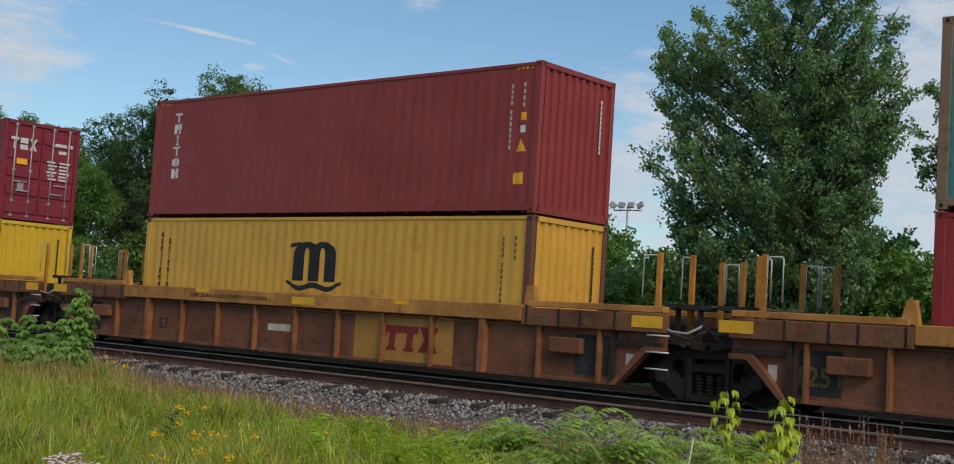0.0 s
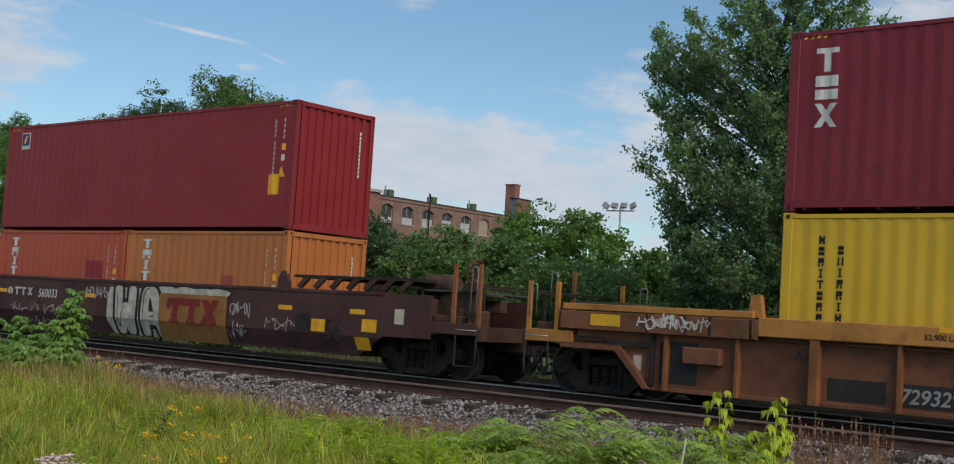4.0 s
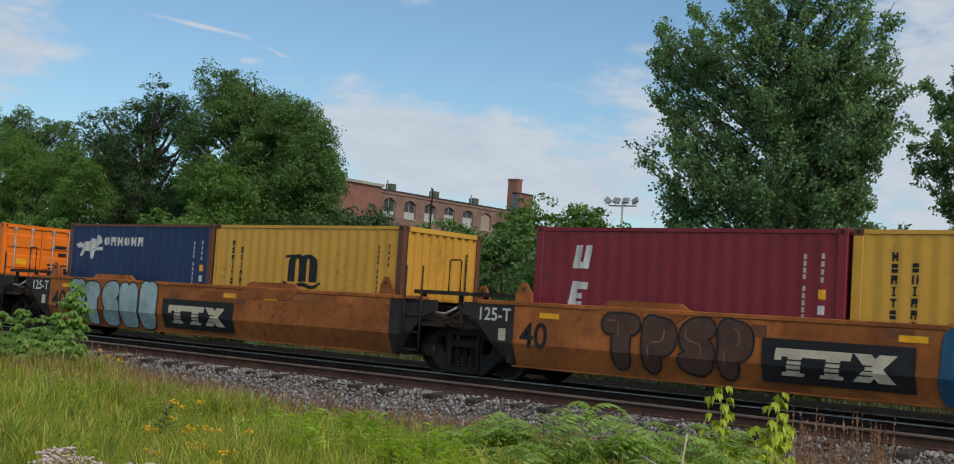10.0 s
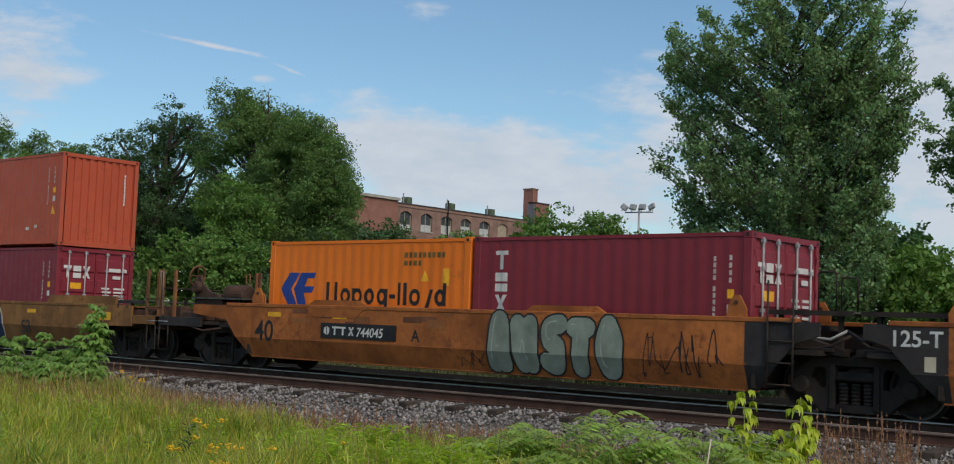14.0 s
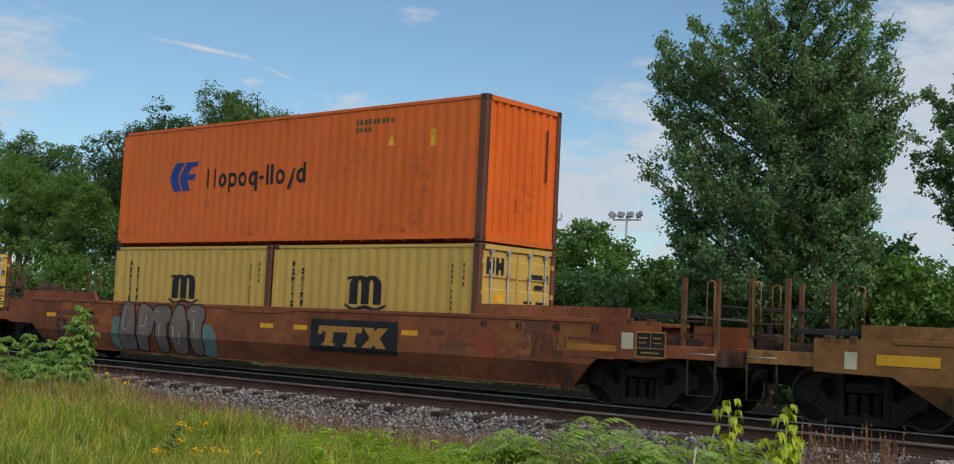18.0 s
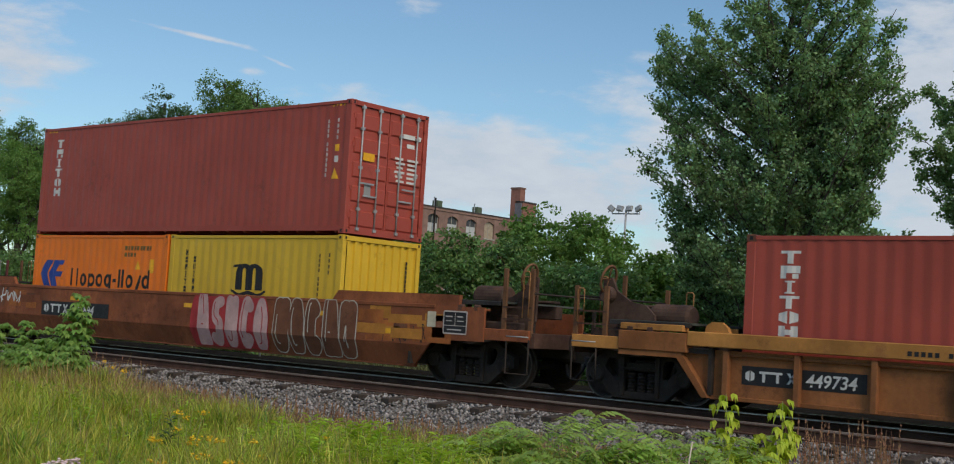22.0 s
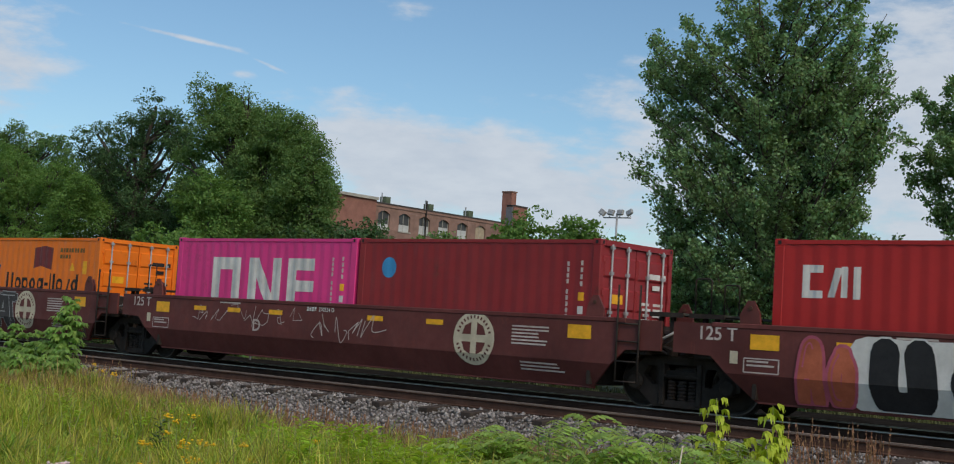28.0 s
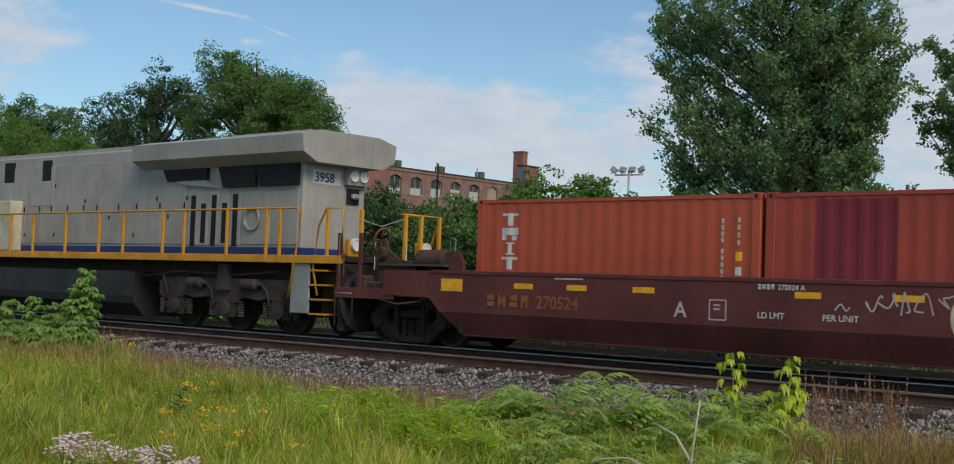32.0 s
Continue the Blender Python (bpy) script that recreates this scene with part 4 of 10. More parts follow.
container("pale yellow twenty-foot container in the well", L20, STD, P_YEL2, a_, Z1, marks=yellow_marks(L20, STD, 2.30, 1.18, 1.24), castm=RUSTT)
container("pale yellow twenty-foot container with doors in the well", L20, STD, P_YEL2, b_, Z1, True, marks=yellow_marks(L20, STD, 2.35, 1.22, 1.24), castm=RUSTT)
a_, b_ = pair(CH)
container("faded brick red twenty-foot container", L20, STD, P_TRI2, a_, Z1, marks=col_blocks(WHITE, 0.62, STD - 0.26, [0.205] * 6, 0.34) + ids(L20, STD, DIMW, False), castm=RUSTT)
container("pale yellow twenty-foot container with doors", L20, STD, P_YEL2, b_, Z1, True, marks=yellow_marks(L20, STD, 2.20, 1.25, 1.24), castm=RUSTT)
container("brick red forty-foot high container with doors, stacked on two short ones", L40, HC, P_TRI2, forty(CI), ZSTD, True,
          marks=col_blocks(WHITE, 0.66, HC - 0.34, [0.225] * 6, 0.34) + ids(L40, HC, DIMW) + lift_stripes(L40, HC))
a_, b_ = pair(CI)
container("bright orange twenty-foot container in the well", L20, STD, P_ORG, a_, Z1, marks=orange_marks(L20, STD, 0.36, 1.20))
container("clean yellow twenty-foot container in the well", L20, STD, P_YEL3, b_, Z1, marks=yellow_marks(L20, STD, 2.42, 1.22, 1.24), trim=P_YEL3)
# five-unit dark brown car
a_, b_ = pair(CB)
container("dull red short container on the brown car", L20, STD, P_FLO, a_, Z1, marks=col_blocks(WHITE, 0.56, STD - 0.30, [0.36, 0.36, 0.36], 0.30) + ids(L20, STD, DIMW, False))
container("brick red twenty-foot container with a plain end wall", L20, STD, P_TRI2, b_, Z1, marks=ids(L20, STD, DIMW, False))
a_, b_ = pair(CC)
container("bright red short container on the brown car", L20, STD, P_RED, a_, Z1, marks=[(WHITE, [rect(0.50, 1.68, 0.12, 0.48), rect(0.50, 2.06, 0.34, 0.12), rect(0.50, 1.66, 0.34, 0.12), rect(0.92, 1.68, 0.12, 0.46, 0.12), rect(1.14, 1.68, 0.10, 0.48), rect(1.34, 1.66, 0.11, 0.50)],
                                                                              "white letter-sized blocks")] + ids(L20, STD, DIMW, False))
container("dark maroon twenty-foot container with doors", L20, STD, P_GOL, b_, Z1, True, marks=[(CREAM, [rect(0.76, STD - 0.56 - 0.44 * i, 0.36, 0.10) for i in range(3)] + [rect(0.76, STD - 0.56 - 0.44 * i, 0.12, 0.34) for i in range(3)]
                                                                                               + [rect(0.76, STD - 0.30 - 0.44 * i, 0.36, 0.09) for i in range(2)], "cream column of plain blocks")] + ids(L20, STD, DIMW, False))
a_, b_ = pair(CD)
container("magenta pink twenty-foot container", L20, STD, P_MAG, a_, Z1, marks=[(WHITE, [rect(1.35, 0.9, 0.28, 1.24), rect(1.35, 1.86, 0.98, 0.28), rect(2.05, 0.9, 0.28, 1.24),
                                                                                      rect(2.62, 0.9, 0.28, 1.24), [(2.62, 2.14), (2.95, 2.14), (3.72, 0.9), (3.39, 0.9)], rect(3.44, 0.9, 0.28, 1.24),
                                                                                      rect(3.95, 0.9, 0.28, 1.24), rect(3.95, 1.88, 0.85, 0.26), rect(3.95, 1.42, 0.85, 0.24)], "three big white block shapes")] + ids(L20, STD, DIMW, False))
container("dull red twenty-foot container with doors and a blue disc", L20, STD, P_FLO, b_, Z1, True, marks=[(SKYBLUE, [blob(0.66, 1.78, 0.42, 0.42, 16)], "round sky blue sticker")] + ids(L20, STD, DIMW, False))
a_, b_ = pair(CE)
k = container("red short container with a square emblem", L20, STD, P_FLO, a_, Z1, marks=flag_mark(0.42, 1.78) + ids(L20, STD, DIMW, False))
flag_fill(k, L20, 0.42, 1.78)
container("bright orange twenty-foot container with doors and a dark patch", L20, STD, P_ORG, b_, Z1, True, marks=orange_marks(L20, STD, 0.14, 1.12) + [(P_GOL, [[(2.95, 1.74), (3.3, 1.82), (3.85, 1.72), (3.9, 2.30), (3.5, 2.36), (2.98, 2.30)]], "rough dark painted patch")])
a_, b_ = pair(CA)
container("orange red short container with white blocks", L20, STD, P_ORR, a_, Z1, marks=col_blocks(WHITE, 0.62, STD - 0.28, [0.235] * 4, 0.40) + ids(L20, STD, DIMW, False))
container("brick red twenty-foot container with a purple patch", L20, STD, P_BRK, b_, Z1, marks=[(P_TEX, [rect(0.85, 0.2, 1.35, 2.26)], "broad purple repainted patch")] + ids(L20, STD, DIMW, False))


# ---- railway cars ----
HWID = 1.60       # half the width of a well car
R_OX = material("weathered_orange_car_paint", (0.45, 0.144, 0.033), 0.75, 0.0, 0.55, 0.8, streak=0.65, rust=0.58, rustc=(0.20, 0.058, 0.026), bump=0.25, blotch=0.62)
R_YEL = material("weathered_yellow_car_paint", (0.50, 0.226, 0.055), 0.75, 0.0, 0.45, 0.9, streak=0.5, rust=0.40, rustc=(0.24, 0.095, 0.038), bump=0.25, blotch=0.5)
R_WEB = material("rust_brown_web_plate", (0.215, 0.084, 0.044), 0.8, 0.0, 0.5, 0.9, streak=0.6, rust=0.45, rustc=(0.13, 0.048, 0.026), bump=0.25, blotch=0.6)
R_DK = material("dark_brown_car_paint", (0.085, 0.036, 0.034), 0.7, 0.0, 0.4, 0.7, streak=0.45, rust=0.25, rustc=(0.14, 0.05, 0.022), bump=0.2)
R_BN = material("mineral_brown_car_paint", (0.140, 0.037, 0.033), 0.6, 0.0, 0.45, 0.6, streak=0.5, rust=0.28, rustc=(0.19, 0.050, 0.036), bump=0.15, blotch=0.4)
R_FE = material("mustard_brown_car_paint", (0.30, 0.145, 0.045), 0.75, 0.0, 0.55, 0.8, streak=0.6, rust=0.5, rustc=(0.14, 0.055, 0.026), bump=0.25, blotch=0.6)
R_GT = material("rust_red_car_paint", (0.315, 0.098, 0.038), 0.75, 0.0, 0.55, 0.8, streak=0.7, rust=0.55, rustc=(0.17, 0.048, 0.022), bump=0.25, blotch=0.6)
R_BK = material("sooty_black_car_paint", (0.034, 0.030, 0.030), 0.75, 0.0, 0.4, 1.5, rust=0.2)
R_YW = material("brown_ochre_web_plate", (0.33, 0.125, 0.040), 0.8, 0.0, 0.5, 0.9, streak=0.6, rust=0.45, rustc=(0.17, 0.065, 0.03), bump=0.25, blotch=0.55)
POSTW = material("rusty_orange_post", (0.285, 0.112, 0.040), 0.75, 0.0, 0.45, 1.5, streak=0.4, rust=0.45, rustc=(0.17, 0.06, 0.028))
POSTD = material("dark_rusty_post", (0.17, 0.080, 0.036), 0.8, 0.0, 0.5, 2.0, rust=0.45, rustc=(0.08, 0.036, 0.022))
TANRAIL = material("tan_handrail_paint", (0.42, 0.21, 0.08), 0.7, 0.0, 0.4, 3.0, rust=0.35)
POSTY = material("yellow_handrail_post", (0.50, 0.21, 0.035), 0.7, 0.0, 0.35, 2.0, rust=0.3)
TAN = material("tan_paint", (0.45, 0.22, 0.05), 0.65, 0.0, 0.25, 2.0, streak=0.4)
DULLTAN = material("dull_tan_paint", (0.33, 0.155, 0.045), 0.7, 0.0, 0.3, 2.0, streak=0.5)
REDL = material("dull_red_paint", (0.22, 0.022, 0.018), 0.6, 0.0, 0.2, 3.0)
GREEN_W = material("worn_off_white", (0.55, 0.52, 0.44), 0.7, 0.0, 0.4, 5.0, rust=0.3)


def flat(bm, poly, y):
    bm.faces.new([bm.verts.new((x, y, z)) for x, z in poly])


BEND_Z = 0.82     # below this the smooth sides lean inwards


def lean_in(bm):
    """Bends the part of a near or far side that lies below BEND_Z towards the car's middle."""
    bmesh.ops.bisect_plane(bm, geom=bm.verts[:] + bm.edges[:] + bm.faces[:], plane_co=(0, 0, BEND_Z), plane_no=(0, 0, 1))
    for v in bm.verts:
        if v.co.z < BEND_Z - 1e-5:
            v.co.y -= math.copysign((BEND_Z - v.co.z) * 0.42, v.co.y)
    return bm


def side_mark(car, mat, polys, y=-HWID - 0.004, name="marking", label="", step=0.0006):
    bm = bmesh.new()
    for k, p in enumerate(polys):
        flat(bm, p, y - step * (k % (64 if step < 0.0001 else 8)))
    bmesh.ops.recalc_face_normals(bm, faces=bm.faces)
    for f in bm.faces:
        if f.normal.y > 0:
            f.normal_flip()
    if y <= -HWID:
        lean_in(bm)
    ob = part(name, bm, mat, car, label)
    if len(polys) > 1:
        ob["kind"] = "stuff"
    return ob


def lumpy(x, z, w, h, rnd, n=22, amp=0.10, p=2.6):
    out = []
    ph = [rnd.uniform(0, 6.28) for _ in range(3)]
    for k in range(n):
        a = 2 * math.pi * k / n
        c, s = math.cos(a), math.sin(a)
        r = 1 + amp * math.sin(2 * a + ph[0]) + amp * 0.7 * math.sin(3 * a + ph[1]) + amp * 0.5 * math.sin(5 * a + ph[2])
        out.append((x + w / 2 + w / 2 * r * math.copysign(abs(c) ** (2 / p), c), z + h / 2 + h / 2 * r * math.copysign(abs(s) ** (2 / p), s)))
    return out


def stroke(pts, w):
    """A thin painted line as quads."""
    out = []
    for (ax, az), (bx, bz) in zip(pts, pts[1:]):
        l = math.hypot(bx - ax, bz - az) or 1
        nx, nz = -(bz - az) / l * w / 2, (bx - ax) / l * w / 2
        out.append([(ax + nx, az + nz), (bx + nx, bz + nz), (bx - nx, bz - nz), (ax - nx, az - nz)])
    return out


def slab_marks(x0, z0, w, h):
    """A long bar on two stems beside a pair of crossed slabs."""
    u = w / 3.05
    out = [rect(x0, z0 + h * 0.70, u * 1.94, h * 0.30, u * 0.04), rect(x0, z0 + h * 0.56, u * 0.18, h * 0.14, u * 0.02)]
    for i in range(2):
        a = x0 + u * i * 0.98
        out += [rect(a + u * 0.30, z0 + h * 0.12, u * 0.36, h * 0.58, u * 0.06), rect(a + u * 0.18, z0, u * 0.58, h * 0.13, u * 0.02)]
    a = x0 + u * 1.98
    out += [[(a, z0), (a + u * 0.42, z0), (a + u * 1.08, z0 + h), (a + u * 0.66, z0 + h)], [(a + u * 0.04, z0 + h), (a + u * 0.46, z0 + h), (a + u * 1.04, z0), (a + u * 0.62, z0)]]
    return out


def paint_of(name, rgb):
    return material(name, rgb, 0.65, 0.0, 0.35, 2.0, streak=0.35, rust=0.05)


def fat(pts, w, rnd):
    """A thick sprayed line with rounded corners."""
    out = stroke(pts, w)
    for x, z in pts:
        out.append([(x + w * 0.5 * math.cos(2 * math.pi * j / 10), z + w * 0.5 * math.sin(2 * math.pi * j / 10)) for j in range(10)])
    return out


FORMS = (
    ([(0.22, 0.0), (0.22, 1.0)], [(0.22, 0.95), (0.78, 0.88), (0.74, 0.52), (0.22, 0.48)]),
    ([(0.86, 0.88), (0.40, 0.98), (0.14, 0.55), (0.35, 0.04), (0.88, 0.14)],),
    ([(0.14, 1.0), (0.26, 0.04), (0.52, 0.55), (0.76, 0.04), (0.88, 1.0)],),
    ([(0.86, 0.94), (0.28, 0.86), (0.26, 0.58), (0.80, 0.42), (0.68, 0.06), (0.14, 0.10)],),
    ([(0.50, 0.98), (0.16, 0.60), (0.30, 0.06), (0.74, 0.08), (0.84, 0.62), (0.50, 0.98)],),
    ([(0.08, 0.92), (0.94, 0.92)], [(0.52, 0.90), (0.46, 0.02)]),
    ([(0.18, 0.98), (0.20, 0.20), (0.50, 0.02), (0.80, 0.24), (0.82, 0.98)],),
    ([(0.16, 0.0), (0.30, 0.95), (0.62, 0.95), (0.86, 0.0)], [(0.26, 0.36), (0.76, 0.36)]),
)


def smooth(pts, n=5):
    """Points along a soft curve through pts."""
    q = [pts[0]] + list(pts) + [pts[-1]]
    out = []
    for a, b, c, d in zip(q, q[1:], q[2:], q[3:]):
        for i in range(n):
            t = i / n
            out.append(tuple(0.5 * (2 * b[k] + (c[k] - a[k]) * t + (2 * a[k] - 5 * b[k] + 4 * c[k] - d[k]) * t * t + (3 * b[k] - a[k] - 3 * c[k] + d[k]) * t ** 3) for k in (0, 1)))
    return out + [pts[-1]]


def graffiti(car, x0, x1, z0, z1, n, fill, line, seed, label, shine=None, back=None, angular=False, weight=0.42, edge=0.05, cloud=None, wild=False, puff=1.0):
    """A row of sprayed shapes, each a heavy outlined stroke, none of them a true letter."""
    rnd = random.Random(seed)
    y = -HWID - 0.018
    lim = lambda poly, lo, hi: [(px, min(max(pz, lo), hi)) for px, pz in poly]
    first = ["graffiti", label]

    def lay(mat, polys, name):
        nonlocal y
        y -= 0.0028
        side_mark(car, mat, polys, y, first[0] if first[1] else name, first[1], step=0.00004)
        first[1] = ""

    w = (x1 - x0) / n
    if back is not None:
        for i in range(4):
            pts = lumpy(x0 - 0.22 + (x1 - x0) * i / 4.0, z0 - 0.05, (x1 - x0) / 2.9, z1 - z0 + 0.10, rnd, 26, 0.07, 3.2)
            lay(back, [lim(pts, 0.42, 1.56)], "graffiti_cloud")
            y += 0.0022
    if cloud is not None:
        for xc in (x0 - 0.12, x1 - 0.30):
            lay(cloud, [lim(lumpy(xc - 0.2, z0 - 0.04, 0.85, (z1 - z0) * puff + 0.06, rnd, 26, 0.10 + 0.1 * (1 - puff), 2.6), 0.42, 1.60)], "graffiti_cloud")
            y += 0.0022
    outl, fills, shines = [], [], []
    pick = [rnd.randrange(len(FORMS)) for _ in range(n)]
    for i in range(n):
        if i and pick[i] == pick[i - 1]:
            pick[i] = (pick[i] + 3) % len(FORMS)
        h = (z1 - z0) * rnd.uniform(0.92, 1.0)
        fw = w * weight
        inset = fw * 0.5
        lean = rnd.uniform(-0.10, 0.10) * w * (5 if wild else 1)
        wide = w * rnd.uniform(1.0, 1.14) * (1.5 if wild else 1)
        for form in FORMS[pick[i]]:
            pts = [(x0 + i * w + inset + u * (wide - 2 * inset) + lean * v + rnd.uniform(-0.03, 0.03) * w, z0 + inset * 0.8 + v * (h - 1.6 * inset)) for u, v in form]
            pts = pts if angular else smooth(pts)
            caps = (lambda p, q: stroke(p, q) + [[(a + q * 0.5 * math.cos(0.785 + 1.5708 * j), b + q * 0.5 * math.sin(0.785 + 1.5708 * j)) for j in range(4)] for a, b in p]) if angular else (lambda p, q: fat(p, q, rnd))
            outl += [lim(p, 0.42, 1.62) for p in caps(pts, fw + 2 * edge)]
            fills += [lim(p, 0.44, 1.60) for p in caps(pts, fw)]
            hl = [(a - fw * 0.20, b + fw * 0.16) for a, b in pts]
            k0 = rnd.randrange(max(1, len(hl) // 2))
            shines += [lim(p, 0.45, 1.59) for p in stroke(hl[k0:k0 + max(2, len(hl) // 2)], 0.026)]
    lay(line, outl, "graffiti_outline")
    lay(fill, fills, "graffiti_fill")
    lay(shine or line, shines, "graffiti_stroke")


def scribble(car, x0, x1, z0, z1, mat, seed, n=9, w=0.018, y=-HWID - 0.005):
    """Quick slanting spray strokes and loops."""
    rnd = random.Random(seed)
    out = []
    d = (x1 - x0) / n
    H = z1 - z0
    i = 0
    while i < n:
        run = rnd.uniform(1.2, 2.4)
        x = x0 + i * d
        lo = z0 + H * rnd.uniform(-0.05, 0.15)
        pts = [(x + d * run * (0.72 * j / 5 + rnd.uniform(-0.22, 0.30)), lo + H * rnd.uniform(0.0, 0.9)) for j in range(rnd.randint(4, 7))]
        out += stroke(smooth(pts, 4) if rnd.random() < 0.75 else pts, w * rnd.uniform(0.8, 1.2))
        if rnd.random() < 0.3:
            q = x + d * rnd.random()
            out += stroke([(q, lo - 0.05 * H), (q + 0.3 * d, lo + H)], w)
        i += run * 0.68
    side_mark(car, mat, out, y, "scribble", "thin sprayed scribble", step=0.00004)


def letter_row(car, mat, x0, z, kinds, w, h, gap):
    side_mark(car, mat, [p for i, k_ in enumerate(kinds) for p in block_shape(k_, x0 + i * (w + gap), z, w, h)], -HWID - 0.0195, "lettering", "row of plain letter-sized blocks", step=0.0)


def patches(car, mats, seed, n, x0, x1, z0, z1, big=1.0):
    """Small oblongs where old markings were painted over, each a little off the car's colour."""
    rnd = random.Random(seed)
    for m in mats:
        side_mark(car, m, [rect(rnd.uniform(x0, x1), rnd.uniform(z0, z1), rnd.uniform(0.25, 0.8) * big, rnd.uniform(0.09, 0.26) * big) for _ in range(n)], -HWID - 0.0035, "paint_patch", "overpainted oblong patches", step=0.0002)


def plate_row(car, mat, x0, z, n, w, h, gap, y=-HWID - 0.0195):
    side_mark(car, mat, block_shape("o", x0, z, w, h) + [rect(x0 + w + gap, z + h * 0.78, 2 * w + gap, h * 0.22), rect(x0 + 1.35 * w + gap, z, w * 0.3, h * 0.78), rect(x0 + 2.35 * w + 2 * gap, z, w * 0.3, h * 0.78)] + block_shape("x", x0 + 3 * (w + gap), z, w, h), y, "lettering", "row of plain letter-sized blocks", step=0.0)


def notices(car, mat, x, z, rows, w, seed=1):
    rnd = random.Random(seed)
    side_mark(car, mat, [rect(x, z - 0.062 * i, w * rnd.uniform(0.7, 1.0), 0.03) for i in range(rows)], -HWID - 0.005, "notice", "small lines of faded lettering as bars")


def amber(car, xs, z):
    for x in xs:
        side_mark(car, REFL, [rect(x - 0.22, z - 0.05, 0.44, 0.10)], -HWID - 0.007, "reflector", "amber reflector strip")


def mirror(pts):
    return [(-x, z) for x, z in pts][::-1]


def handrail(car, mat, x, y, z0, z1, w, name="handrail", r=0.017):
    bm = bmesh.new()
    tube(bm, [(x, y, z0), (x, y, z1 - 0.03), (x + 0.03 * (1 if w > 0 else -1), y, z1), (x + w - 0.03 * (1 if w > 0 else -1), y, z1), (x + w, y, z1 - 0.03), (x + w, y, z0)], r, 6)
    return part(name, bm, mat, car)


def post_bar(car, mat, x, y, z0, z1, s=0.045, name="stanchion"):
    bm = bmesh.new()
    box(bm, x - s, x + s, y - s * 0.6, y + s * 0.6, z0, z1, 0.006)
    return part(name, bm, mat, car)


def coupler(car, sx, x0, x1):
    """The draft gear, knuckle and hose at a free end."""
    bm = bmesh.new()
    a, b = sorted((sx * x0, sx * x1))
    box(bm, a, b, -0.22, 0.22, 0.66, 1.02, 0.02)
    part("draft_sill", bm, STEEL, car)
    bm = bmesh.new()
    a, b = sorted((sx * x1, sx * (x1 + 0.52)))
    box(bm, a, b, -0.10, 0.10, 0.76, 0.96, 0.02)
    part("coupler_shank", bm, STEEL, car)
    bm = bmesh.new()
    a, b = sorted((sx * (x1 + 0.50), sx * (x1 + 0.80)))
    prism(bm, [(a, 0.70), (b, 0.70), (b, 0.90), (b - 0.06, 1.02), (a, 1.02)], -0.19, 0.16)
    part("coupler_head", bm, STEEL, car)
    bm = bmesh.new()
    tube(bm, [(sx * (x1 + 0.1), -0.4, 0.80), (sx * (x1 + 0.2), -0.42, 0.55), (sx * (x1 + 0.4), -0.38, 0.36), (sx * (x1 + 0.62), -0.3, 0.42), (sx * (x1 + 0.70), -0.25, 0.62)], 0.032, 7)
    part("air_hose", bm, BLACK, car)


